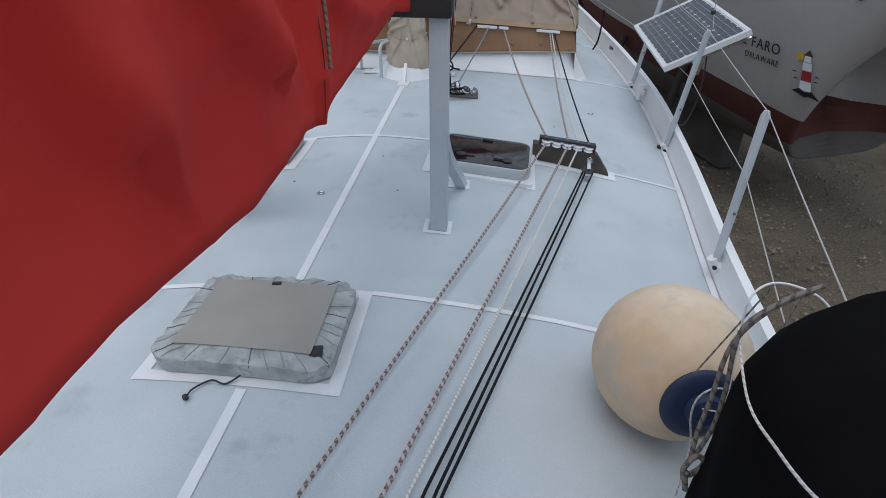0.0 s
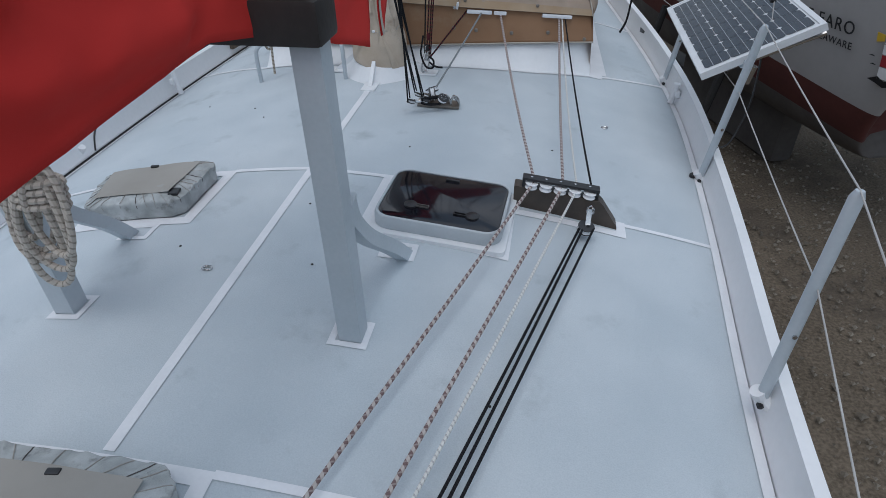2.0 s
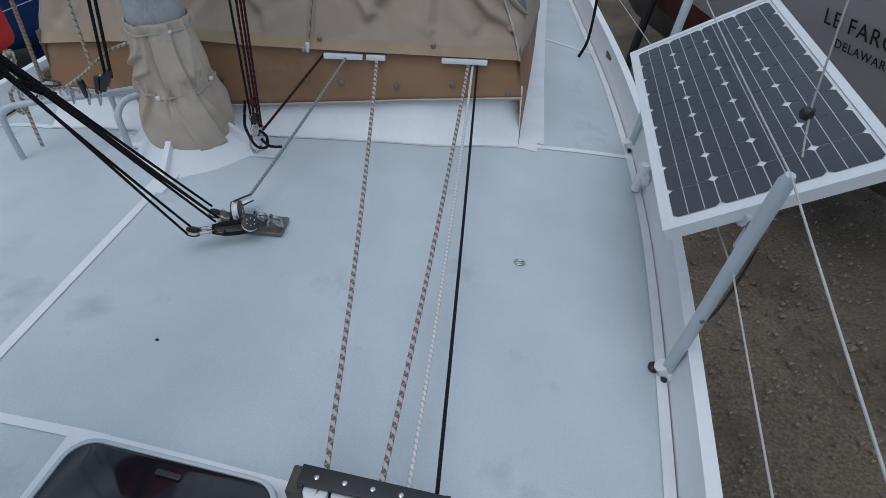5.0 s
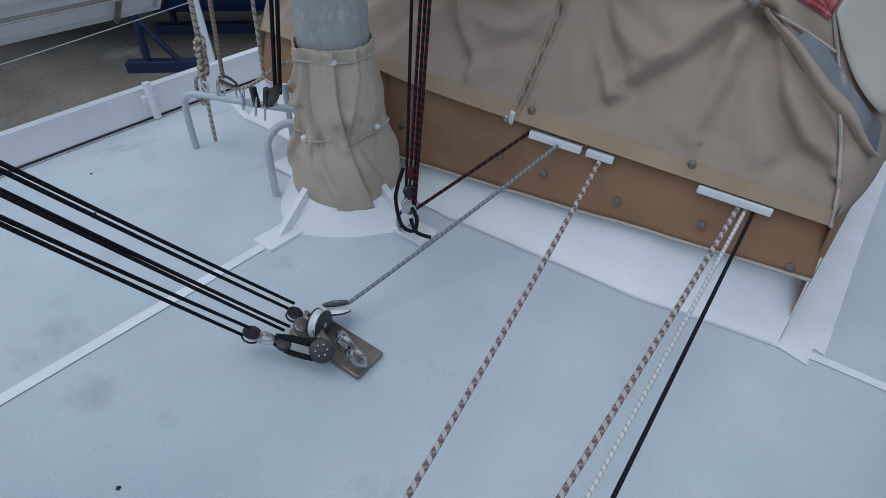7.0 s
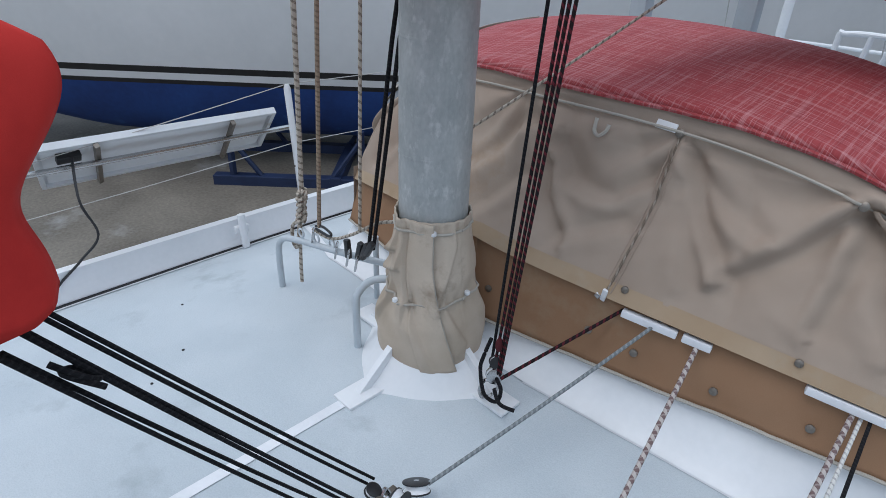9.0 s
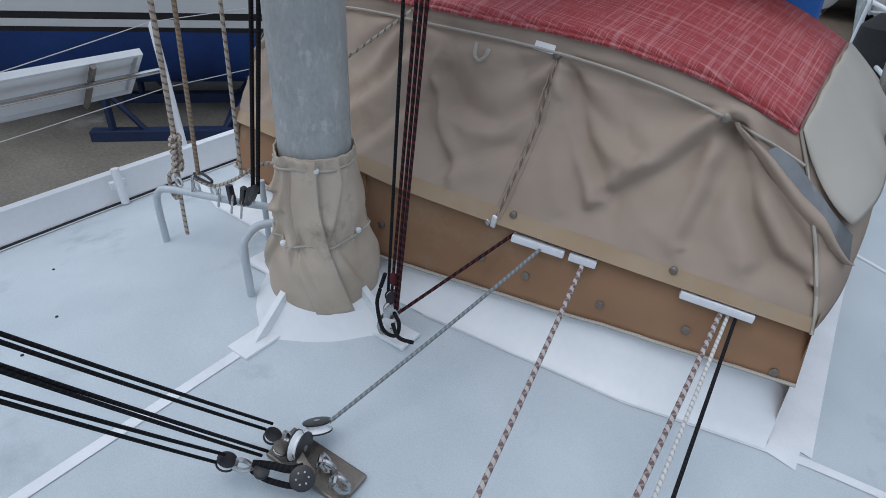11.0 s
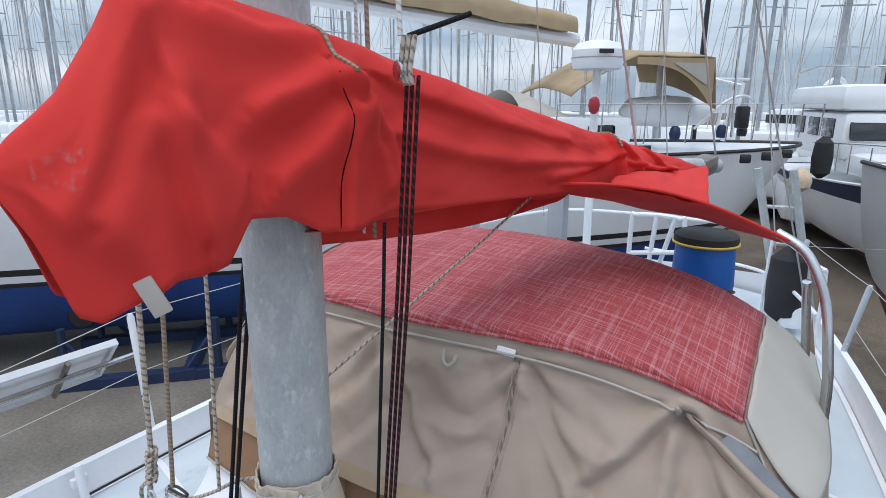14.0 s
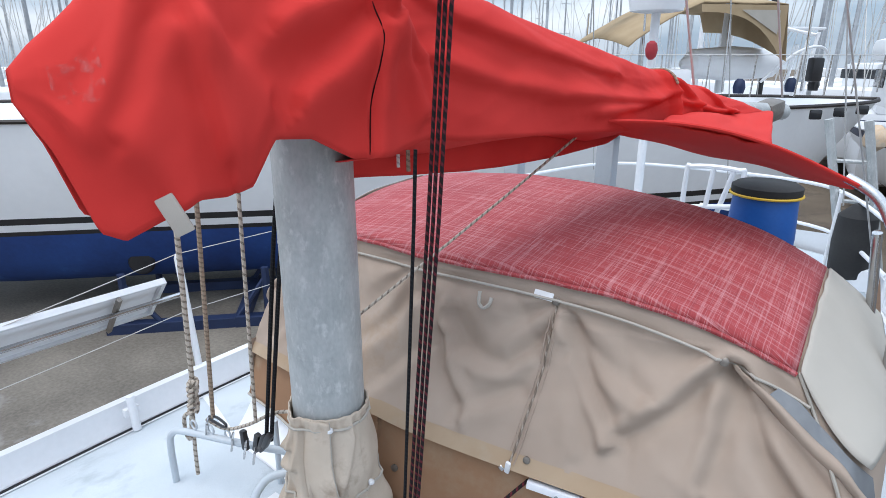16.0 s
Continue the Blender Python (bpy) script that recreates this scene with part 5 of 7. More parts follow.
# valleys (positive) and ridges of the hung cloth: line, depth, width on either side
PANEL_FOLDS = (
    (((0.495, 0.73), (0.606, 0.576), (0.703, 0.466)), 0.030, 0.05, 0.018), (((0.518, 0.724), (0.638, 0.62), (0.74, 0.575)), 0.024, 0.05, 0.022),
    (((0.146, 0.69), (0.19, 0.61), (0.285, 0.586), (0.347, 0.585), (0.42, 0.66)), 0.028, 0.06, 0.024), (((0.12, 0.62), (0.15, 0.534), (0.218, 0.469), (0.255, 0.43)), 0.024, 0.018, 0.05),
    (((0.26, 0.419), (0.334, 0.451), (0.40, 0.485)), -0.020, 0.025, 0.04), (((-0.17, 0.50), (-0.062, 0.587), (0.0, 0.68)), -0.026, 0.03, 0.05), (((-0.06, 0.40), (0.007, 0.474), (0.065, 0.54)), -0.022, 0.025, 0.045),
    (((0.956, 0.665), (1.07, 0.479), (1.159, 0.393), (1.239, 0.36)), 0.034, 0.022, 0.05), (((0.972, 0.668), (1.088, 0.542), (1.215, 0.432), (1.29, 0.38)), 0.026, 0.020, 0.04),
    (((0.929, 0.67), (0.833, 0.545), (0.72, 0.45)), 0.028, 0.07, 0.022), (((0.944, 0.663), (0.965, 0.515), (0.95, 0.395)), 0.022, 0.05, 0.022), (((0.99, 0.60), (1.03, 0.47), (1.10, 0.37)), -0.020, 0.03, 0.03),
    (((0.52, 0.60), (0.57, 0.48), (0.60, 0.40)), -0.016, 0.03, 0.04), (((-0.45, 0.72), (-0.40, 0.55), (-0.30, 0.42)), 0.026, 0.03, 0.05), (((-0.62, 0.68), (-0.66, 0.5), (-0.75, 0.38)), 0.022, 0.03, 0.04))


def front_panel(u, v):
    k = 2 * u - 1
    xb = (1.305 if k > 0 else 0.895) * k
    xt = (TX if k > 0 else TX_PORT) * k
    x = xb + (xt - xb) * v ** 1.3
    zb, zt = z_tag(xb) + 0.018, z_top(xt)
    y0, y1 = yb(xb) + 0.012, y_top(xt)
    z = zb + (zt - zb) * v
    y = y0 + (y1 - y0) * v + 0.035 * math.sin(v * math.pi) * (1 - abs(k) ** 3)
    d = 0.0
    for bx, bz in BUTTONS:
        ax, az = x - bx, bz - z
        r = math.hypot(ax, az)
        if az > -0.02:
            d += 0.014 * math.cos(math.atan2(ax, az + 0.02) * 8.5 + bx * 5) * math.exp(-r * 2.6) * min(1, r / 0.10)
    for line, gain, w0, w1 in PANEL_FOLDS:
        best, side = 9.0, 1.0
        for (ax, az), (ex, ez) in zip(line, line[1:]):
            qx, qz = ex - ax, ez - az
            t = max(0.0, min(1.0, ((x - ax) * qx + (z - az) * qz) / (qx * qx + qz * qz)))
            e = math.hypot(x - ax - t * qx, z - az - t * qz)
            if e < best:
                best, side = e, qx * (z - az) - qz * (x - ax)
        w = min(w0, w1)
        e = best if (side > 0) == (w0 > w1) else -best
        d += 0.72 * gain * (math.exp(-(e / (0.7 * w if e < 0 else 1.5 * w)) ** 2) - 0.75 * math.exp(-((e + 1.7 * w) / (0.9 * w)) ** 2))
    d += 0.018 * nz(x * 2.2, z * 3.0 + x, 3) * math.sin(v * math.pi) + 0.007 * nz(x * 5 + z * 3, z * 4 - x * 2, 8) * math.sin(v * math.pi)
    d += 0.008 * nz(x * 12, z * 9, 4) * (1 - v) + 0.010 * (1 - abs(nz(x * 5.0 + z * 3.0, z * 1.8 - x, 13))) ** 5
    d += 0.0025 * nz(x * 22 + z * 8, z * 26, 9)
    d *= min(1, v * 5) * min(1, (1 - v) * 6)
    return Vector((x, y + d, z - 0.3 * d))


fp = part("front_panel", grid(220, 70, front_panel), M["tan"], dodger, "tan canvas front panel pulled into folds at its buttons", sharp=180)
thick(fp, 0.003)
part("lower_hem", grid(80, 3, lambda u, v: front_panel(u, 0.004 + 0.080 * v) + Vector((0, -0.005, 0.0))), M["hem_tan"], dodger, "ochre stained hem strip", sharp=180)
part("top_piping", tube([front_panel(k / 70, 0.885 - 0.06 * abs(2 * k / 70 - 1) ** 2) + Vector((0, -0.012, 0.004)) for k in range(71)], 0.0045, 6), M["sand_canvas"], dodger, "pale piping below the top edge")


def on_front(x, z):
    best = min(((front_panel(i / 120, j / 40)) for i in range(121) for j in range(41)), key=lambda p: (p.x - x) ** 2 + (p.z - z) ** 2)
    return best


zip_pts = [front_panel(0.6735 + 0.027 * t, 0.03 + 0.82 * t) + Vector((0, -0.006, 0)) for t in [k / 20 for k in range(21)]]
part("zip", tube(zip_pts, 0.0035, 6), M["zip"], dodger, "long dark brown zip")
for o in (-0.014, 0.014):
    part("zip_tape", tube([q + Vector((o, 0.002, 0)) for q in zip_pts], 0.0022, 5), M["tan"], dodger, "stitched zip tape")
part("zip_slider", block(zip_pts[0] + Vector((0, -0.008, -0.008)), (0.016, 0.01, 0.045), rot(10, 12, 0), 0.004), M["white"], dodger, "white zip slider")
part("zip_slider", block(zip_pts[0] + Vector((-0.02, -0.008, -0.018)), (0.018, 0.01, 0.02), rot(10, 30, 0), 0.004), M["steel"], dodger, "metal zip slider")
p = on_front(0.415, 0.80)
part("zip_patch", block(p + Vector((0.0, -0.008, -0.004)), (0.062, 0.006, 0.026), rot(-30, 6, 8), 0.003), M["white"], dodger, "white reinforcing patch")
for x, z in ((0.447, 0.775), (0.935, 0.69)):
    p = on_front(x, z)
    part("button", lathe(p + Vector((0, -0.01, 0)), ((0.013, -0.004), (0.013, 0.003), (0.008, 0.006)), 14, rot(70, 0, 8)), M["old_steel"], dodger, "dark press button")
for x in (0.487, 0.957):
    p = on_front(x, z_tag(x) + 0.055)
    part("button", lathe(p + Vector((0, -0.01, 0)), ((0.011, -0.004), (0.011, 0.003), (0.006, 0.006)), 14, rot(80, 0, 8)), M["old_steel"], dodger, "dull press stud")
p = on_front(0.25, 0.77) + Vector((0, -0.016, 0))
part("hanging_loop", tube(arc([p + Vector((-0.022, -0.008, 0.015)), p + Vector((-0.018, -0.02, -0.02)), p + Vector((0, -0.022, -0.032)), p + Vector((0.02, -0.02, -0.015)), p + Vector((0.022, -0.01, 0.004))]), 0.006, 6), M["sand_canvas"], dodger, "cream webbing loop")


def roof(u, v):
    k = 2 * u - 1
    x = (TX if k > 0 else TX_PORT) * k
    y = y_top(x) - 0.012 + (7.80 - 0.10 * (x / 1.1) ** 2 - y_top(x)) * v
    z = z_top(x) + 0.012 + 0.085 * math.sin(min(1, v * 1.15) * math.pi / 2) + 0.006 * nz(x * 4, y * 4, 2) + 0.008 * nz(x * 1.5, y * 1.5, 6)
    if v < 0.02:
        z -= 0.016
    return Vector((x, y + 0.010 * nz(x * 9, v, 3) * (1 - v), z))


rf = part("sunshade", grid(60, 50, roof), M["mesh_red"], dodger, "red woven mesh sunshade cloth", sharp=180)
thick(rf, 0.006)
part("sunshade_hem", tube([roof(k / 80, 0.004) + Vector((0, -0.006, -0.004)) for k in range(81)], 0.008, 6), M["mesh_red"], dodger, "thick rolled hem of the sunshade")
for sx in (-1, 1):
    def quarter(u, v, sx=sx):
        t = roof(0.5 + 0.5 * sx, 0.0 + u)
        x1 = sx * (1.308 + 0.03 * math.sin(u * math.pi)) * (1 if sx > 0 else 0.69)
        base = Vector((x1, yb(x1) + 0.03 + 1.35 * u, 0.27 - 0.03 * u))
        if u < 0.25:
            edge = front_panel(0.5 + 0.5 * sx, 1 - v)
            f = (0.25 - u) / 0.25
        else:
            edge, f = None, 0
        q = t.lerp(base, v) + Vector((sx * 0.085 * math.sin(v * math.pi * 0.9), 0, 0.02 * math.sin(v * math.pi)))
        q += Vector((sx * 0.012 * nz(u * 5, v * 3, sx), 0, 0))
        return q.lerp(edge, f ** 2) if edge else q

    sp = part("side_panel", grid(40, 20, quarter), M["tan"], dodger, "tan canvas side panel", sharp=180)
    def flap_point(u, v, sx=sx):
        vv = (0.53 + 0.05 * math.sin(u * math.pi) - 0.12 * u + 0.015 * nz(u * 6, 1, 2)) * v
        return quarter(0.008 + 0.36 * vv * vv + (0.99 - 0.36 * vv * vv) * u, vv) + Vector((sx * (0.010 + 0.012 * v), -0.014, 0.006 + 0.006 * math.sin(u * 9) * v))

    sf = part("side_flap", grid(40, 20, flap_point), M["sand_canvas"], dodger, "pale sand canvas flap hanging over the side", sharp=180)
    thick(sf, 0.003)
    thick(sp, 0.003)
    low_edge = [front_panel(0.5 + sx * (u - 0.5), v) for u, v in ((0.950, 0.78), (0.974, 0.71), (0.990, 0.66))] + [quarter(u, v) for u, v in ((0.04, 0.44), (0.07, 0.58), (0.12, 0.74))]
    top_edge = [front_panel(0.5 + sx * (u - 0.5), v) for u, v in ((0.962, 0.83), (0.984, 0.81), (0.997, 0.76))] + [quarter(u, v) for u, v in ((0.035, 0.32), (0.075, 0.45), (0.125, 0.60))]
    lo, hi = arc(low_edge, 6), arc(top_edge, 6)
    part("side_window", grid(len(lo) - 1, 4, lambda u, v, lo=lo, hi=hi: Vector(lo[round(u * (len(lo) - 1))]).lerp(Vector(hi[round(u * (len(lo) - 1))]), v) + Vector((sx * 0.010, -0.012, 0.004))), M["vinyl"], dodger, "scratched clear vinyl corner window", sharp=180)
    lap = arc([front_panel(0.5 + sx * 0.412, 0.84)] + low_edge, 6)
    lp = part("lapped_edge", grid(len(lap) - 1, 8, lambda u, v, lap=lap, sx=sx: Vector(lap[round(u * (len(lap) - 1))]) + Vector((sx * (0.008 + 0.014 * math.sin(v * math.pi)), -0.012 - 0.022 * math.sin(v * math.pi) * math.sin(u * math.pi) ** 0.6, 0.004 - 0.055 * v * math.sin(u * math.pi) ** 0.7))), M["tan"], dodger, "folded back edge of the tan front panel", sharp=180)
    thick(lp, 0.003)
part("side_piping", tube([quarter(0.0, k / 20) + Vector((0.006, -0.006, 0)) for k in range(21)], 0.005, 6), M["sand_canvas"], dodger, "pale piping")
rope(slack((-0.02, 6.47, 0.74), (0.31, 7.3, 1.235), 0.005), 0.0045, M["rope_old"], "grey flecked line from the mast to the main boom")

# ================================================================ main boom under its red cover
mb = thing("main_boom", (0.2, 6.4, 1.25), "main boom under a faded red canvas sail cover", "boom")
part("spar", tube([(0.12, 6.1, 1.37), (0.44, 7.6, 1.31), (0.74, 8.82, 1.22)], 0.04, 14), M["alu"], mb, "grey aluminium boom")
MS = [(-0.60, -0.005, 5.70, 1.42, 1.47, 0.02), (-0.56, 0.005, 5.735, 1.34, 1.51, 0.055), (-0.52, 0.015, 5.775, 1.20, 1.545, 0.075), (-0.48, 0.025, 5.81, 1.182, 1.58, 0.085), (-0.40, 0.045, 5.885, 1.218, 1.70, 0.10), (-0.36, 0.055, 5.92, 1.243, 1.77, 0.105), (-0.30, 0.065, 5.975, 1.24, 1.79, 0.11), (-0.24, 0.08, 6.03, 1.255, 1.785, 0.115), (-0.215, 0.088, 6.05, 1.29, 1.78, 0.115), (-0.18, 0.096, 6.08, 1.34, 1.775, 0.115), (-0.10, 0.115, 6.15, 1.335, 1.76, 0.115), (0.0, 0.14, 6.24, 1.285, 1.74, 0.115), (0.08, 0.16, 6.32, 1.28, 1.72, 0.115), (0.2, 0.185, 6.44, 1.31, 1.695, 0.115), (0.32, 0.21, 6.56, 1.295, 1.66, 0.11), (0.6, 0.27, 6.83, 1.28, 1.60, 0.10), (1.2, 0.395, 7.42, 1.25, 1.475, 0.09), (1.9, 0.55, 8.08, 1.21, 1.34, 0.075), (2.35, 0.65, 8.50, 1.17, 1.265, 0.06), (2.45, 0.675, 8.6, 1.16, 1.26, 0.055)]
MAIN_FOLDS = ((((0.05, 0.75), (0.07, 0.55), (0.045, 0.0)), 0.020, 0.007, 0.05), (((0.07, 0.75), (0.12, 0.67), (0.18, 0.465), (0.2, 0.2)), 0.018, 0.03, 0.012), (((0.08, 0.72), (0.11, 0.55), (0.15, 0.36), (0.17, 0.15)), 0.014, 0.025, 0.012),
              (((0.06, 0.58), (-0.03, 0.36), (-0.11, 0.18)), 0.026, 0.022, 0.06), (((0.04, 0.78), (-0.07, 0.60), (-0.14, 0.50)), 0.016, 0.02, 0.05), (((-0.325, 0.62), (-0.32, 0.465), (-0.31, 0.36), (-0.29, 0.15)), 0.026, 0.014, 0.06),
              (((-0.20, 0.22), (-0.25, 0.42), (-0.33, 0.55)), 0.016, 0.02, 0.05), (((0.07, 0.96), (-0.10, 0.86), (-0.21, 0.90)), 0.012, 0.015, 0.05), (((-0.36, 0.92), (-0.44, 0.75), (-0.52, 0.5)), 0.014, 0.03, 0.05), (((-0.45, 0.35), (-0.40, 0.15), (-0.38, 0.0)), 0.016, 0.02, 0.05),
              (((0.22, 0.80), (0.6, 0.72), (1.0, 0.7)), 0.014, 0.02, 0.06), (((0.25, 0.45), (0.7, 0.35), (1.25, 0.45)), 0.016, 0.02, 0.05), (((0.9, 0.2), (1.2, 0.35), (1.38, 0.6)), 0.014, 0.02, 0.04),
              (((1.38, 0.98), (1.40, 0.6), (1.42, 0.1)), 0.022, 0.010, 0.04), (((1.47, 0.9), (1.55, 0.6), (1.60, 0.2)), 0.018, 0.015, 0.035), (((1.50, 0.5), (1.75, 0.42), (2.0, 0.5)), 0.014, 0.015, 0.03), (((1.72, 0.95), (1.82, 0.6), (1.95, 0.3)), 0.014, 0.015, 0.035))
MAIN_FOLDS = [(p, 1.7 * g, a, b) for p, g, a, b in MAIN_FOLDS]
mcov, mcf = draped("sail_cover", mb, "faded red canvas sail cover with folds", MS, 0.045, M["red"], 90, 400, 11.0, 0.55, (), MAIN_FOLDS, 0.38)


def tail_point(u, v):
    """Loose tail of the cover: its front edge runs from the boom to the rail, the rest sags behind it."""
    p = Vector((0.42, 7.15, 1.295)).lerp(Vector((1.135, 7.555, 1.105)), u)
    sag = math.sin(math.pi * min(1.0, 0.04 + 0.96 * u)) ** 0.55
    return p + Vector((0.0, 0.70 * v * sag, -0.205 * v * sag + 0.065 * math.sin(u * math.pi) + 0.012 * nz(u * 5, v * 3, 9) * v))


front_cloth = part("tail_flap", grid(44, 16, tail_point), M["red"], mb, "loose red tail of the cover stretched to a rail", sharp=180)
thick(front_cloth, 0.004)
part("tail_edge", tube([tail_point(k / 40, 0.0) for k in range(41)], 0.006, 6), M["red"], mb, "rolled front edge of the tail")
drop = part("tail_drop", grid(24, 14, lambda u, v: Vector((0.50, 7.72, 1.255)).lerp(Vector((0.735, 8.50, 1.245)), u).lerp(tail_point(0.25, 0.05).lerp(tail_point(0.66, 0.05), u), v) + Vector((0.02 * nz(u * 4, v * 2, 7), 0.0, 0.035 * math.sin(v * math.pi) * (0.4 + 0.6 * math.sin(u * 6)) + 0.012 * nz(u * 6, v * 3, 2)))), M["red"], mb, "red end of the cover folded down to its tail", sharp=180)
thick(drop, 0.004)
SKIRT = [(0.12, 1.185), (0.34, 1.168), (0.58, 1.15), (0.82, 1.148), (1.04, 1.152), (1.3, 1.17), (1.42, 1.21)]


def skirt_point(u, v):
    """Far side of the cover hanging lower than the near side."""
    q = 0.12 + 1.3 * u
    p = mcf((q + 0.60) / 3.05, 0.012)
    return p + Vector((-0.012 * v + 0.014 * nz(u * 7, v * 2, 4) * v, 0.012 * nz(u * 5, v * 2, 6) * v, (lerp_table(SKIRT, q) - p.z) * v))


skirt = part("far_skirt", grid(60, 8, skirt_point), M["red"], mb, "slack red far edge of the cover in shade", sharp=180)
thick(skirt, 0.004)
lining = part("underside", grid(80, 8, lambda u, v: mcf((0.06 + 1.1 * u + 0.60) / 3.05, 0.998).lerp(mcf((0.06 + 1.1 * u + 0.60) / 3.05, 0.002) + Vector((0, 0, -0.05 - 0.02 * math.sin(u * 7))), 0.03 + 0.97 * v)), M["red"], mb, "slack red underside of the cover", sharp=180)
thick(lining, 0.003)
part("tail_fold", block((0.70, 8.66, 1.235), (0.10, 0.16, 0.10), rot(8, 5, -14), 0.03), M["old_steel"], mb, "bare grey boom end")
# black tube along the lap in place of the shade in its slit
LAP = [(0.042, 0.715), (0.052, 0.76), (0.060, 0.81), (0.056, 0.86), (0.046, 0.92), (0.037, 0.995)]
part("cover_seam", tube(arc([mcf((a + 0.60) / 3.05, b) + Vector((0.002, -0.003, 0)) for a, b in LAP], 6), 0.0015, 6), M["black_cloth"], mb, "overlapping edge of the cover, drawn as a dark line for its shade")
part("scuff", grid(20, 14, lambda u, v: mcf((-0.545 + 0.075 * u + 0.60) / 3.05, 0.69 + 0.10 * v) + Vector((0.003, -0.0045, 0.001))), M["scuff"], mb, "pale chalky scuff on the red cloth", sharp=180)
for s in (0.055, 1.39):
    part("tie", tube([mcf((s + 0.60) / 3.05, 0.30 + 0.42 * k / 16) + Vector((0.004, -0.004, 0.004)) for k in range(17)], 0.005, 6), M["rope_beige"], mb, "thin brown tie cord")
pt = mcf((-0.40 + 0.60) / 3.05, 0.99)
part("webbing_tab", block(pt + Vector((0.006, -0.004, -0.012)), (0.035, 0.01, 0.075), rot(0, -25, 40), 0.003), M["sand_canvas"], mb, "cream webbing tab")
bm = bmesh.new()
for k in range(3):
    tube([(0.412 + 0.01 * k, 6.31 + 0.006 * k, 1.70), (0.405 + 0.012 * k, 6.305, 1.63), (0.415 + 0.008 * k, 6.31, 1.60)], 0.0055, 6, True, bm)
tagged(finish("rope_lashing", bm, M["rope_old"]), "white rope lashing holding the vang block", "lashing")
rope([(0.40, 6.315, 1.70), (0.36, 6.33, 2.2), (0.3, 6.35, 3.4)], 0.006, M["rope_white"], "white topping line rising beside the mast")
rope([(0.41, 6.33, 1.70), (0.455, 6.42, 1.735), (0.48, 6.47, 1.755)], 0.006, M["rope_black"], "black line to a cleat above the boom")
for x, y, r, m in ((0.16, 6.52, 0.006, "rope_beige"), (-0.16, 6.52, 0.008, "alu"), (0.10, 6.55, 0.005, "rope_white")):
    rope([(x, y, 1.2 if m != "alu" else 1.6), (x * 0.9, y - 0.03, 4.5)], r, M[m], "line running up beside the mast", group="mast lines")
gallows(8.2, (-0.45, 0.075), 1.13, False, (-0.55, 0.2), M["grey_paint"], 0.085, "pale grey aft boom gallows on two square posts")

# stainless hand rail beside the dodger
hr = thing("hand_rail", (1.31, 7.5, 0.0), "bent stainless steel hand rail beside the dodger", "hand rail")
part("rail_tube", tube(arc([(1.32, 7.46, dz(1.3)), (1.315, 7.47, 0.55), (1.30, 7.49, 0.75), (1.27, 7.53, 0.92), (1.20, 7.57, 1.06), (1.10, 7.60, 1.12)]), 0.017, 12), M["steel"], hr, "stainless tube")
part("rail_tube", tube(arc([(1.265, 7.75, dz(1.26)), (1.255, 7.75, 0.5), (1.222, 7.75, 0.86), (1.215, 7.74, 0.92)]), 0.016, 12), M["steel"], hr, "stainless tube")

# ================================================================ stanchions, lifelines, solar panels
STAN = []


def stanchion(foot, top, side, r=0.0185, label="pale painted stanchion bolted inside the bulwark"):
    ob = thing("stanchion", foot, label, "stanchion", "stanchions")
    f, t = Vector(foot), Vector(top)
    part("post", tube([f, f.lerp(t, 0.5), t - (t - f).normalized() * 0.02, t], [r, r, r, r * 0.6], 14), M["grey_paint"] if side > 0 else M["white"], ob, "painted tube")
    part("socket", tube(arc([f + Vector((-side * 0.02, 0, 0.02)), f + Vector((0, 0, -0.01)), f + Vector((side * 0.03, -0.015, -0.03)), f + Vector((side * 0.055, -0.02, -0.015))]), 0.024, 10), M["white"], ob, "white curved foot")
    part("bolt", lathe(f + Vector((-side * 0.008, -0.024, -0.02)), ((0.010, -0.006), (0.010, 0.006), (0.005, 0.01)), 8, rot(90, 0, 0)), M["black"], ob, "dark bolt")
    part("wire_eye", lathe(f.lerp(t, 0.36) + Vector((-side * 0.0, -r, 0)), ((0.007, -0.004), (0.007, 0.004)), 8, rot(90, 0, 0)), M["steel"], ob)
    return ob


R1, R2, R3 = (1.797, 4.06, 0.56), (1.938, 5.465, 0.565), (1.985, 6.95, 0.55)
stanchion((1.758, 4.02, -0.135), R1, 1)
stanchion((1.873, 5.59, -0.228), R2, 1)
stanchion((1.87, 6.98, -0.22), R3, 1)
stanchion((1.50, 9.66, -0.17), (1.60, 9.60, 0.465), 1)
stanchion((1.15, 10.4, -0.10), (1.25, 10.4, 0.55), 1)
L1, L2 = (-1.78, 5.46, 0.30), (-1.72, 6.885, 0.50)
stanchion((-1.62, 5.45, -0.22), L1, -1)
stanchion((-1.66, 6.89, -0.20), L2, -1)


def wire(points, label="thin lifeline wire between stanchions", r=0.0024):
    for a, b in zip(points, points[1:]):
        rope(slack(a, b, 0.006), r, M["wire"], label, "lifeline", "lifeline", "lifelines")


def down(p, q, k):
    return tuple(Vector(q).lerp(Vector(p), k))


wire([(1.53, 2.3, 0.43), R1, R2, R3, (1.60, 9.60, 0.455), (1.25, 10.4, 0.55)])
wire([(1.52, 2.4, 0.16), (1.786, 4.05, 0.28), (1.915, 5.51, 0.26), (1.93, 6.96, 0.20), (1.555, 9.63, 0.17)])
wire([(-1.60, 3.5, 0.5), L1, L2, (-1.55, 8.9, 0.5)])
wire([(-1.60, 3.5, 0.2), (-1.71, 5.455, 0.10), (-1.70, 6.888, 0.18), (-1.5, 8.9, 0.2)])


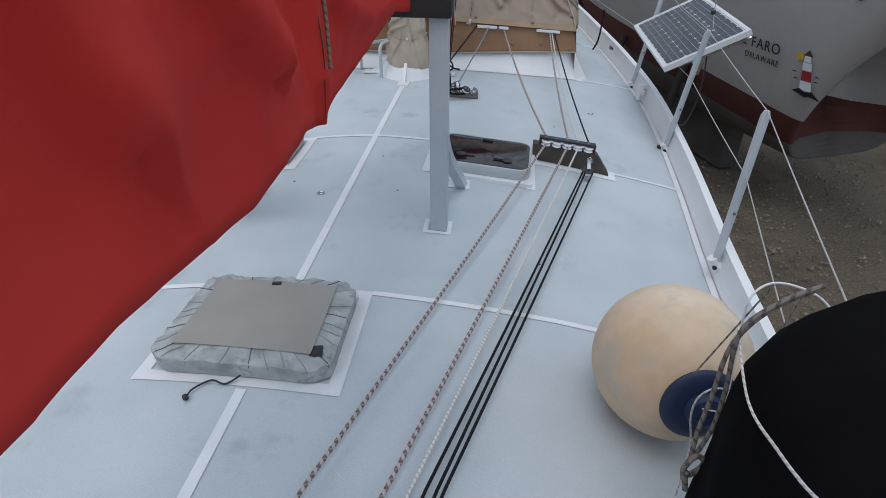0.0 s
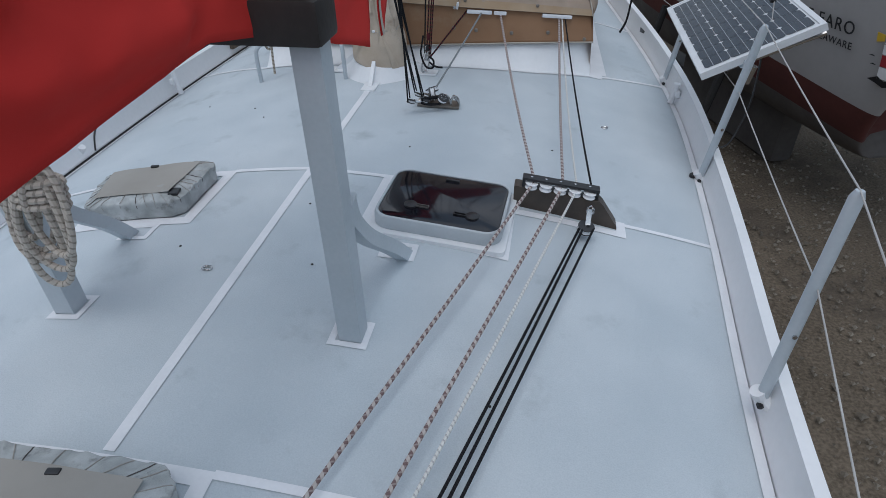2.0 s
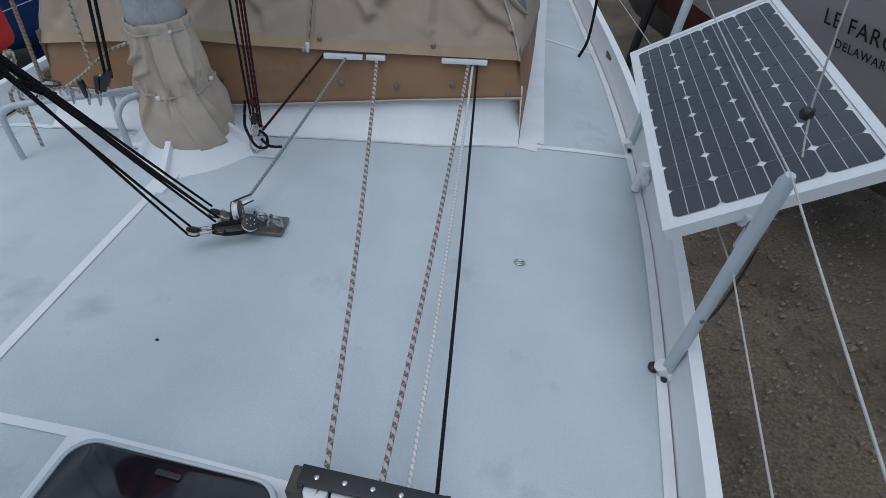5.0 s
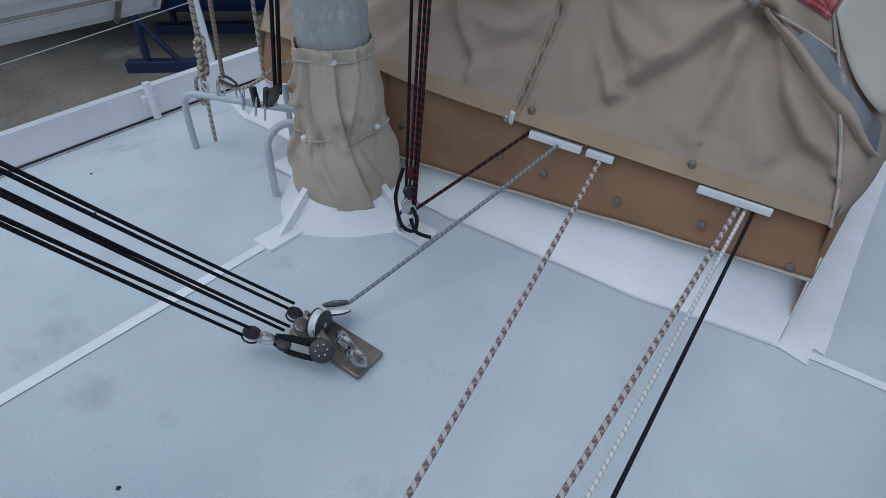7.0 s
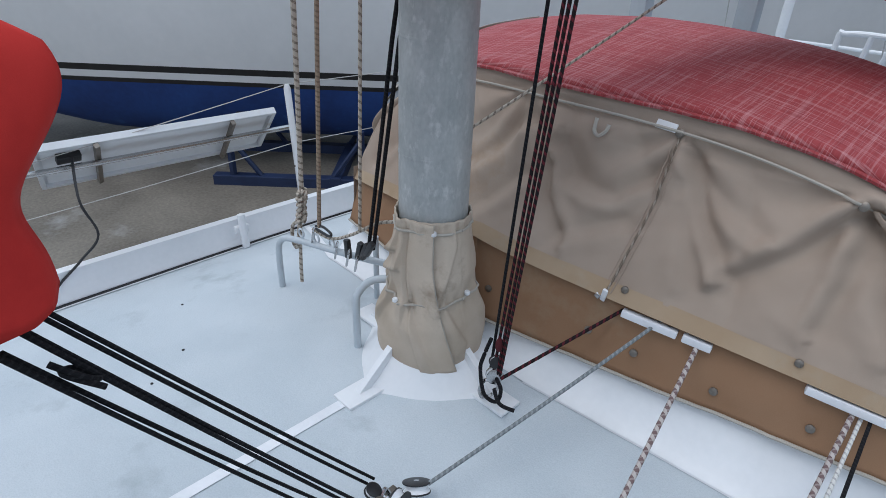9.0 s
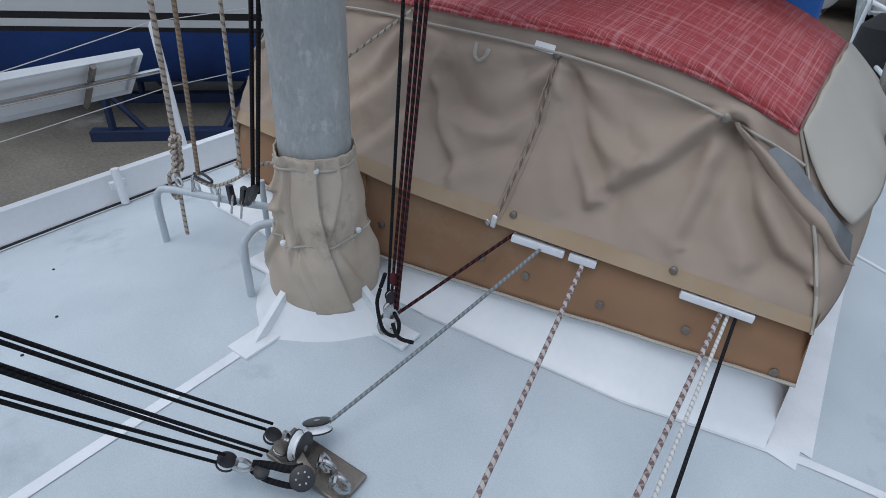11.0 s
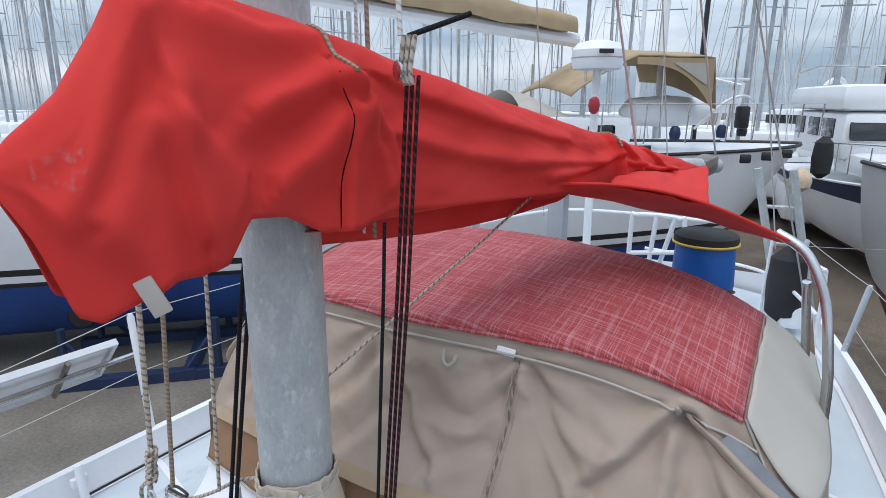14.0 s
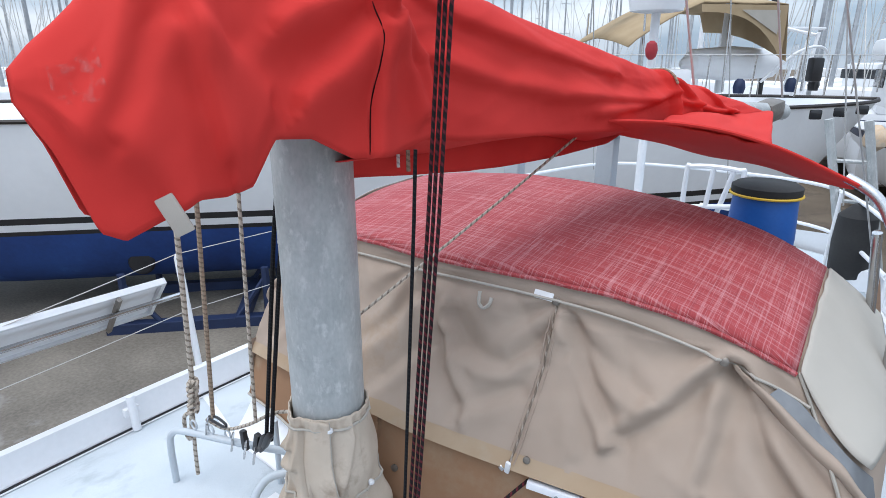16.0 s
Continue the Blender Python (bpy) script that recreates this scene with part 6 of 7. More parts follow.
def rail_socket(x, y, side, h=0.2):
    ob = thing("tube_socket", (x, y, dz(x)), "short white tube socket fixed to the bulwark", "socket", "tube sockets")
    part("tube", tube([(x, y, dz(x) + 0.01), (x + side * 0.02, y, dz(x) + h)], 0.02, 12), M["white"], ob, "white tube")
    part("bracket", block((x + side * 0.03, y, dz(x) + h * 0.55), (0.03, 0.075, 0.04), None, 0.005), M["white"], ob, "white bracket")


rail_socket(1.862, 6.62, 1, 0.14)
rail_socket(-1.55, 6.46, -1, 0.19)
tagged(finish("fairlead_hole", block((1.795, 7.87, -0.15), (0.012, 0.12, 0.055), rot(0, 0, 10), 0.004), M["black"]), "dark oval fairlead hole in the bulwark", "fairlead")
tagged(finish("fairlead_hole", block((-1.548, 7.45, -0.19), (0.03, 0.26, 0.06), rot(0, 0, -6), 0.012), M["ground"]), "oval fairlead opening through the port bulwark", "fairlead")
tagged(finish("deck_block", lathe((1.835, 5.60, dz(1.835) + 0.014), ((0.014, -0.012), (0.017, -0.006), (0.017, 0.006), (0.008, 0.012)), 12), M["black"]), "small black deck block beside a stanchion foot", "block")
tagged(finish("fender_line_cleat", tube(arc([(1.69, 8.0, 0.2), (1.68, 7.98, 0.05), (1.66, 7.94, -0.08), (1.62, 7.93, -0.17)]), 0.009, 6), M["rope_black"]), "black line end at the side deck", "rope")


def solar_panel(corner, along, across, label, n_along=9, n_across=4):
    """corner: near low corner; along and across: full edge vectors of the face."""
    c, a, b = Vector(corner), Vector(along), Vector(across)
    n = a.cross(b).normalized()
    n = n if n.z > 0 else -n
    ob = thing("solar_panel", c, label, "solar panel", "solar panels")
    P = lambda s, t, h: c + a * s + b * t + n * h
    W, H = a.length, b.length

    def slab(s0, s1, t0, t1, h0, h1):
        bm = bmesh.new()
        vs = [bm.verts.new(P(s, t, h)) for h in (h0, h1) for s, t in ((s0, t0), (s1, t0), (s1, t1), (s0, t1))]
        for f in ((0, 1, 2, 3), (7, 6, 5, 4), (0, 4, 5, 1), (1, 5, 6, 2), (2, 6, 7, 3), (3, 7, 4, 0)):
            bm.faces.new([vs[k] for k in f])
        return bm

    e = 0.022
    part("frame", slab(0, 1, 0, e / H * 1.0, -0.03, 0.004), M["panel_frame"], ob, "aluminium frame", False)
    part("frame", slab(0, 1, 1 - e / H, 1, -0.03, 0.004), M["panel_frame"], ob, "aluminium frame", False)
    part("frame", slab(0, e / W, e / H, 1 - e / H, -0.03, 0.004), M["panel_frame"], ob, "aluminium frame", False)
    part("frame", slab(1 - e / W, 1, e / H, 1 - e / H, -0.03, 0.004), M["panel_frame"], ob, "aluminium frame", False)
    part("backing", slab(e / W, 1 - e / W, e / H, 1 - e / H, -0.006, -0.001), M["panel_frame"], ob, "pale backing sheet", False)
    m0, m1 = 0.042 / W, 0.030 / H
    ds, dt = (1 - 2 * m0) / n_along, (1 - 2 * m1) / n_across
    gs, gt = 0.0016 / W, 0.0016 / H
    ch = 0.011
    for i in range(n_along):
        for j in range(n_across):
            s0, s1, t0, t1 = m0 + i * ds + gs, m0 + (i + 1) * ds - gs, m1 + j * dt + gt, m1 + (j + 1) * dt - gt
            cs, ct = ch / W, ch / H
            bm = bmesh.new()
            bm.faces.new([bm.verts.new(P(s, t, 0.0012)) for s, t in ((s0 + cs, t0), (s1 - cs, t0), (s1, t0 + ct), (s1, t1 - ct), (s1 - cs, t1), (s0 + cs, t1), (s0, t1 - ct), (s0, t0 + ct))])
            part("cell", bm, M["cell"], ob, "", False)
        # thin silver busbars
    for j in range(n_across):
        for k in (0.33, 0.67):
            t = m1 + (j + k) * dt
            part("busbar", slab(m0, 1 - m0, t - 0.0011 / H, t + 0.0011 / H, 0.0014, 0.0019), M["bus"], ob, "", False)
    return ob, P


sp, SPP = solar_panel((1.751, 5.585, 0.302), (0.004, 1.180, 0.006), (0.472, -0.006, 0.246), "framed solar panel mounted outside the starboard lifeline")
part("support_tube", tube([(1.78, 5.66, 0.262), (2.26, 5.65, 0.49)], 0.011, 8), M["steel"], sp, "steel support tube")
part("clamp", tube([(1.948, 5.572, 0.28), (1.962, 5.568, 0.36)], 0.026, 12), M["steel"], sp, "steel pipe clamp")
part("clamp", lathe((1.94, 5.60, 0.36), ((0.022, -0.02), (0.022, 0.02)), 12, rot(0, 90, 30)), M["grey_paint"], sp, "grey hose clamp")
part("cable", tube(arc([(2.05, 5.75, 0.37), (2.08, 5.8, 0.1), (2.02, 5.75, -0.1), (1.93, 5.65, -0.1)]), 0.005, 6), M["black"], sp, "black cable")
sl, SPL = solar_panel((-1.76, 5.66, 0.40), (0.0, 1.16, -0.025), (-0.33, 0.06, -0.29), "white backed solar panel tilted outboard over the port lifeline")
for s in (0.22, 0.78):
    part("cross_bar", tube([SPL(s, 0.0, -0.045), SPL(s, 1.0, -0.045)], 0.015, 4), M["old_steel"], sl, "dull cross bar")
part("back_sheet", grid(2, 2, lambda u, v: SPL(0.03 + 0.94 * u, 0.05 + 0.9 * v, -0.012)), M["white"], sl, "white back sheet")
part("support_tube", tube([SPL(-0.1, 0.30, -0.07), SPL(1.08, 0.30, -0.07)], 0.014, 10), M["steel"], sl, "steel support tube")
part("junction_box", block(SPL(0.12, 0.25, -0.03), (0.05, 0.10, 0.03), rot(0, -50, 0), 0.004), M["black"], sl, "black junction box")
part("cable", tube(arc([SPL(0.13, 0.2, -0.04), (-1.63, 5.77, 0.165), (-1.62, 5.805, -0.006), (-1.62, 5.71, -0.105), (-1.615, 5.60, -0.19), (-1.60, 5.54, -0.27)]), 0.006, 6), M["black"], sl, "black cable looping to the deck")
tagged(finish("pulley_block", lathe((1.982, 5.60, 0.64), ((0.008, -0.012), (0.016, -0.005), (0.016, 0.005), (0.008, 0.012)), 14, rot(80, 0, 20)), M["black"]), "small black block hanging on a wire above a stanchion", "pulley block")
wire([(1.99, 5.56, 0.555), (1.985, 5.60, 0.66), (1.97, 5.75, 2.2)], "thin wire hanging above the stanchion")

# ================================================================ stern of the boat
def barrel():
    c = Vector((0.755, 8.62, 0.42))
    ob = thing("barrel", (c.x, c.y, -0.05), "blue plastic drum with a dark lid strapped on deck", "barrel")
    part("drum", lathe(c, ((0.14, -0.45), (0.152, -0.42), (0.155, -0.1), (0.16, 0.0), (0.155, 0.1), (0.16, 0.2), (0.15, 0.40), (0.145, 0.43)), 32), M["blue_plastic"], ob, "blue plastic drum")
    part("lid", lathe(c + Vector((0, 0, 0.44)), ((0.157, -0.03), (0.162, -0.02), (0.162, 0.015), (0.14, 0.03)), 32), M["tyre"], ob, "dark lid")
    part("lid_ring", tube([c + Vector((0.164 * math.cos(a), 0.164 * math.sin(a), 0.415)) for a in [k * math.tau / 32 for k in range(33)]], 0.007, 6), M["yellow"], ob, "brass coloured clamp ring")
    part("strap", tube([c + Vector((0.163 * math.cos(a), 0.163 * math.sin(a), 0.16 - 0.05 * math.sin(a))) for a in [k * math.tau / 32 for k in range(33)]], 0.010, 6), M["black"], ob, "black strap")


barrel()


def rail_frame(points, r, name, label, mat="white"):
    ob = thing(name, points[0][0], label, "rail")
    for p in points:
        part("tube", tube(arc(p), r, 10), M[mat], ob, "bent tube")
    return ob


rail_frame([[(0.20, 9.3, 0.1), (0.2, 9.3, 0.75), (0.24, 9.3, 0.82), (0.5, 9.3, 0.82), (0.54, 9.3, 0.76), (0.56, 9.3, 0.2)], [(0.30, 9.3, 0.1), (0.36, 9.3, 0.82)], [(0.48, 9.3, 0.82), (0.36, 9.35, 0.35)], [(0.2, 9.3, 0.55), (0.56, 9.3, 0.6)]], 0.016, "wind_vane_frame", "white tubular steering frame at the stern")
rail_frame([[(1.35, 9.6, -0.13), (1.36, 9.6, 0.45), (1.3, 9.7, 0.53), (0.9, 10.6, 0.55), (0.0, 10.8, 0.55), (-0.8, 10.6, 0.55), (-1.2, 9.7, 0.53)], [(1.0, 10.4, -0.07), (1.02, 10.4, 0.55)], [(1.35, 9.6, 0.22), (0.95, 10.5, 0.24), (0.0, 10.75, 0.25)]], 0.014, "pushpit", "white painted stern pulpit rail")
pole = thing("radar_pole", (-0.32, 10.0, -0.05), "white stern pole carrying a white radar dome", "radar pole")
part("pole", tube([(-0.32, 10.0, 0.0), (-0.32, 10.0, 1.80)], 0.033, 12), M["white"], pole, "white pole")
part("radar_dome", lathe((-0.32, 10.0, 1.89), ((0.12, -0.10), (0.185, -0.09), (0.20, -0.03), (0.198, 0.05), (0.16, 0.10), (0.08, 0.12)), 32), M["white"], pole, "white radar dome")
part("dome_band", lathe((-0.32, 10.0, 1.885), ((0.2015, -0.008), (0.2015, 0.002)), 32), M["hull_grey"], pole)
part("dome_mark", block((-0.20, 9.818, 1.92), (0.11, 0.006, 0.032), rot(0, 0, 34), 0.001), M["black"], pole, "dark maker's mark")
for x, y, z, s in ((-0.28, 9.85, 1.53, 0.045),):
    tagged(finish("marker_float", lathe((x, y, z), ((s * 0.3, -s * 1.5), (s * 0.8, -s), (s, 0), (s * 0.8, s), (s * 0.3, s * 1.4)), 14), M["sign_red"]), "dark red float hanging in the rigging", "float", "floats")
for x, y, z in ((1.20, 10.15, 0.02), (0.85, 9.75, 0.05)):
    tagged(finish("stern_locker", block((x, y, z), (0.16, 0.2, 0.16), rot(0, 0, 12), 0.03), M["white"]), "white painted mooring bitt box on the aft deck", "locker", "aft deck boxes")
tagged(finish("black_fender", lathe((1.15, 10.15, 0.25), ((0.04, -0.3), (0.12, -0.22), (0.13, 0.0), (0.12, 0.2), (0.04, 0.28)), 18), M["tyre"]), "dark cylindrical fender hanging at the stern", "fender")


def ladder(a, b, width, side, label):
    ob = thing("ladder", b, label, "ladder")
    a, b, s = Vector(a), Vector(b), Vector(side).normalized() * width
    for o in (-0.5, 0.5):
        part("side_rail", tube([a + s * o, b + s * o], 0.03, 8), M["alu"], ob, "aluminium side rail")
    n = int((b - a).length / 0.28)
    for k in range(1, n):
        c = a.lerp(b, k / n)
        part("rung", tube([c - s * 0.5, c + s * 0.5], 0.016, 6), M["alu"], ob, "aluminium rung")


ladder((0.97, 10.45, 1.06), (1.78, 10.75, GROUND), 0.24, (1, 0.2, 0), "aluminium ladder leaning against the stern")
wire([(1.25, 10.4, 0.5), (1.9, 11.6, 0.3)], "thin line from the stern rail")


# ================================================================ other boats
def hull(ob, origin, heading, length, beam, sheer, keel, bands, full=0.42, bluff=6.0, rake=0.8, bow_rise=0.4, stern_fine=0.75, nt=48, dip=0.0, rise=0.55, rake_pow=1.0):
    """Round-bilged hull. origin: the stern at the centre line; bands: name, top, bottom, material, label, from the sheer down."""
    d = Vector((math.cos(heading), math.sin(heading), 0))
    s = Vector((-d.y, d.x, 0))
    o = Vector((*origin, 0))

    def place(t, z, side):
        zs = sheer + bow_rise * t ** 2.5
        zk = keel + (sheer - keel) * rise * (max(0, t - 0.8) / 0.2) ** 2 + (sheer - keel) * 0.35 * (max(0, 0.18 - t) / 0.18) ** 1.5
        h = min(1.0, max(0.0, (z - zk) / (zs - zk)))
        b = beam / 2 * (1 - t ** bluff) ** 0.8 * (stern_fine + (1 - stern_fine) * math.sin(min(1, t / 0.45) * math.pi / 2))
        b *= h ** full * (1 - 0.06 * h)
        z = max(zk, min(zs, z))
        a = length * t - rake * (1 - h) * (max(0, t - 0.6) / 0.4) ** rake_pow
        return o + d * a + s * side * b + Vector((0, 0, z))

    for name, top, bottom, mat, label in bands:
        bm = bmesh.new()
        for side in (-1, 1):
            grid(nt, 10, lambda u, v: place(u, (sheer + bow_rise * u ** 2.5 if top is None else top - dip * (u - 0.5)) * (1 - v) + (bottom - dip * (u - 0.5)) * v, side), bm)
        part(name, bm, mat, ob, label, sharp=60)
    part("deck_top", grid(nt, 2, lambda u, v: place(u, 99, 2 * v - 1) - Vector((0, 0, 0.03))), M["hull_white"], ob, "white deck")
    part("rail_cap", tube([place(k / nt, 99, 1) for k in range(nt + 1)], 0.035, 6), M["bar_wood"] if bluff > 5 else M["white"], ob, "rail cap")
    part("rail_cap", tube([place(k / nt, 99, -1) for k in range(nt + 1)], 0.035, 6), M["bar_wood"] if bluff > 5 else M["white"], ob, "rail cap")
    end = bmesh.new()
    grid(8, 10, lambda u, v: place(0, sheer * (1 - v) + keel * v, 2 * u - 1), end)
    part("transom", end, bands[0][3], ob, "transom")
    return place


# big white and blue ketch on the port side
kh = math.atan2(0.707, 0.707)
ketch = thing("ketch", (-5.0, 11.4, GROUND), "large white ketch with dark stripes and a blue bottom", "sailing boat")
stern = Vector((-5.02, 11.41)) - Vector((0.707, 0.707)) * 5.4 + Vector((-0.707, 0.707)) * 2.25
KP = hull(ketch, stern - Vector((0.707, 0.707)) * 3.5, kh, 19.7, 4.5, 0.65, -2.05, [("topside", None, -0.74, M["hull_white"], "white topsides"), ("upper_stripe", -0.74, -0.84, M["black"], "black stripe"), ("white_stripe", -0.84, -0.95, M["hull_white"], "white stripe"), ("lower_stripe", -0.95, -1.02, M["black"], "black stripe"), ("bottom", -1.02, -2.05, M["antifoul_blue"], "dark blue bottom")], full=0.22, bluff=7.0, rake=1.3, bow_rise=0.0, stern_fine=0.95)
part("keel", block((-4.5, 14.9, -1.95), (6.5, 0.5, 0.9), rot(0, 0, 45), 0.1), M["antifoul_blue"], ketch, "blue keel")


def kpt(along, side, z):
    """A place on the ketch: metres ahead of its stern, to its starboard, height."""
    p = stern + Vector((0.707, 0.707)) * along + Vector((0.707, -0.707)) * side
    return Vector((p.x, p.y, z))


q45 = rot(0, 0, 45)
part("cabin_trunk", block(kpt(8.2, 0, 1.0), (6.0, 2.8, 0.55), q45, 0.08), M["hull_white"], ketch, "white cabin trunk")
part("pilot_house", block(kpt(7.0, 0, 1.35), (2.6, 2.5, 0.55), q45, 0.15), M["hull_white"], ketch, "white raised cockpit coaming")
for k in range(4):
    part("cabin_window", block(kpt(8.2 + 0.8 * k, 1.41, 1.05), (0.5, 0.03, 0.18), q45, 0.05), M["glass_dark"], ketch, "dark cabin window")
part("vent_louvre", block(kpt(10.8, 1.95, 0.78), (0.9, 0.03, 0.09), q45, 0.01), M["glass_dark"], ketch, "dark louvre")
for k in range(3):
    part("port_light", block(kpt(13.2 + 0.75 * k, 1.90 - 0.33 * k, 0.55), (0.20, 0.05, 0.16), rot(0, 0, 45 - 14 - 7 * k), 0.03), M["glass_dark"], ketch, "dark port light")
bim = grid(20, 12, lambda u, v: kpt(10.0 + 2.75 * u, -1.2 + 2.6 * v, 1.62 + 0.72 * min(1.0, u / 0.45) ** 0.8 + 0.16 * math.sin(v * math.pi) - 0.05 * u + 0.02 * nz(u * 5, v * 5, 1)))
thick(part("bimini", bim, M["bimini_tan"], ketch, "tan canvas bimini sloping to its front edge", sharp=180), 0.02)
part("bimini_end", grid(8, 8, lambda u, v: kpt(12.75 + 0.12 * v, -1.2 + 2.6 * u, 2.29 + 0.14 * math.sin(u * math.pi) - (0.35 + 0.55 * u) * v)), M["bimini_tan"], ketch, "hanging tan end cloth", sharp=180)
part("bimini_side", grid(10, 6, lambda u, v: kpt(11.2 + 1.55 * u, 1.4 + 0.02 * v, 2.28 - (0.12 + 0.75 * u ** 3) * v)), M["bimini_tan"], ketch, "hanging tan side cloth", sharp=180)
part("side_pane", grid(4, 4, lambda u, v: kpt(11.9 + 0.7 * u, 1.43, 2.20 - 0.38 * v * u)), M["sand_canvas"], ketch, "pale clear pane in the side cloth")
part("spray_hood", grid(12, 10, lambda u, v: kpt(9.2 + 1.0 * u, 1.2 * math.cos(v * math.pi), 1.2 + 0.55 * math.sin(v * math.pi) * math.cos(u * 1.3))), M["sand_canvas"], ketch, "pale spray hood", sharp=180)
for a in (10.3, 11.8, 13.3):
    for s in (-1.15, 1.35):
        part("bimini_tube", tube([kpt(a, s, 0.9), kpt(a, s * 0.95, 2.28)], 0.02, 6), M["steel"], ketch, "steel tube")
part("boom", tube([kpt(5.2, 0.3, 3.25), kpt(10.6, 0.3, 2.62)], 0.12, 10), M["white"], ketch, "white boom")
bc = grid(30, 14, lambda u, v: kpt(5.3 + 5.2 * u, 0.3 + 0.22 * math.sin((v - 0.5) * math.pi), 3.33 - 0.60 * u + (0.62 - 0.30 * u) * max(0, math.cos((v - 0.5) * math.pi)) ** 0.6 + 0.05 * nz(u * 9, v * 3, 4)))
part("boom_cover", bc, M["bimini_tan"], ketch, "tan canvas boom cover", sharp=180)
for a, r, h in ((5.0, 0.11, 15.0), (12.6, 0.07, 11.0)):
    part("mast", tube([kpt(a, 0, 0.8), kpt(a, 0, h)], r, 12), M["white"], ketch, "white mast")
for k in range(9):
    part("lifeline_post", tube([kpt(9.5 + 0.8 * k, 1.95 - 0.30 * max(0, k - 4), 0.85), kpt(9.5 + 0.8 * k, 1.98 - 0.30 * max(0, k - 4), 1.5)], 0.014, 6), M["steel"], ketch, "steel post")
part("lifeline", tube([kpt(9.5 + 0.8 * k, 1.98 - 0.30 * max(0, k - 4), 1.5) for k in range(9)], 0.008, 5), M["wire"], ketch, "lifeline wire")
part("dinghy", lathe(kpt(12.4, 0.6, 1.35), ((0.05, -1.0), (0.25, -0.8), (0.3, 0.0), (0.25, 0.8), (0.05, 1.0)), 14, rot(0, 90, 45)), M["hull_white"], ketch, "pale inflatable dinghy")
for a, s, c in ((13.2, 1.2, "blue_steel"), (12.0, 1.5, "blue_steel"), (13.9, 0.9, "black")):
    part("covered_winch", lathe(kpt(a, s, 1.02), ((0.08, -0.14), (0.10, -0.04), (0.08, 0.06), (0.04, 0.10)), 10), M[c], ketch, "dark covered winch")
for a, s, h in ((12.9, -0.4, 2.3), (13.4, 1.0, 1.75), (14.0, 0.5, 1.9), (14.4, -0.5, 1.7)):
    part("davit_post", tube([kpt(a, s, 0.8), kpt(a + 0.15, s, h)], 0.035, 8), M["white"], ketch, "white deck post")
part("davit_bar", tube([kpt(13.0, -0.4, 2.2), kpt(14.1, 0.5, 1.85)], 0.03, 8), M["white"], ketch, "white deck bar")
part("davit_bar", tube(arc([kpt(12.6, 1.2, 1.05), kpt(13.2, 1.25, 1.55), kpt(14.0, 0.9, 1.6), kpt(14.6, 0.4, 1.1)]), 0.025, 8), M["white"], ketch, "white bent deck rail")
part("outboard", block(kpt(13.7, 1.1, 1.25), (0.22, 0.18, 0.42), q45, 0.05), M["black"], ketch, "black outboard motor on a bracket")
part("wheel_shelter", block(kpt(14.0, -0.3, 1.98), (1.1, 1.0, 0.05), q45, 0.02), M["white"], ketch, "small white shelter roof")
part("thruster_hole", lathe(KP(0.289, -1.58, -1) + Vector((0.02, -0.02, 0)), ((0.17, -0.03), (0.20, 0.0), (0.17, 0.04)), 20, rot(90, 0, 45)), M["black"], ketch, "dark round opening in the hull")
for a, s in ((1.6, 0.2),):
    tagged(finish("ball_fender", lathe(kpt(14.6, 1.75, 0.1), ((0.05, -0.22), (0.18, -0.12), (0.2, 0.0), (0.16, 0.14), (0.05, 0.24)), 16), M["fender"]), "off-white fender hanging from the ketch", "fender")
tagged(finish("dark_fender", lathe(kpt(15.6, 1.2, 0.45), ((0.05, -0.4), (0.17, -0.3), (0.19, 0.0), (0.16, 0.3), (0.05, 0.42)), 16), M["tyre"]), "dark long fender hanging at the ketch's bow", "fender")


def cradle(at, turn, label):
    ob = thing("boat_cradle", at, label, "boat cradle")
    c = Vector(at)
    q = rot(0, 0, turn)
    for o in (-0.8, 0.8):
        part("beam", block(c + q @ Vector((0, o, 0.10)), (2.6, 0.18, 0.2), q, 0.01), M["blue_steel"], ob, "blue steel beam", False)
    part("beam", block(c + q @ Vector((0.6, 0, 0.12)), (0.18, 1.8, 0.2), q, 0.01), M["blue_steel"], ob, "blue steel beam", False)
    for sx in (-1.0, 1.0):
        for sy in (-0.8, 0.8):
            foot = c + q @ Vector((sx, sy, 0.1))
            part("upright", tube([foot, foot + Vector((0, 0, 0.85))], 0.06, 6), M["blue_steel"], ob, "blue upright")
            part("strut", tube([foot + q @ Vector((-0.5 * sx, 0, 0)), foot + Vector((0, 0, 0.7))], 0.04, 6), M["blue_steel"], ob, "blue strut")


cradle((-7.15, 10.35, GROUND), 45, "blue steel cradle under the ketch")

# boat with a lettered side on the starboard side, its shade put into the grey
lf = thing("lettered_yacht", (5.5, 10.5, GROUND), "yacht with name lettering and red bottom, sides greyed for shade", "sailing boat")
ld = Vector((0.365, -0.931))
ln = Vector((-0.931, -0.365))
heading = math.atan2(ld.y, ld.x)
side_at = Vector((4.593, 8.216))
lstern = side_at - ld * 9.2 - ln * 1.75
LP = hull(lf, lstern, heading, 10.6, 3.6, 0.85, -2.22, [("topside", None, -1.22, M["hull_grey"], "topsides greyed for shade"), ("boot_top", -1.22, -1.66, M["antifoul_red"], "oxide red band"), ("bottom", -1.66, -2.3, M["antifoul_grey"], "worn grey bottom")], full=0.20, bluff=9.0, rake=4.4, bow_rise=0.3, stern_fine=0.8, nt=80, dip=0.7, rise=0.55, rake_pow=2.0)
part("keel", block((4.1, 13.5, -2.45), (3.0, 0.4, 1.5), rot(0, 0, math.degrees(heading)), 0.1), M["antifoul_grey"], lf, "grey keel")
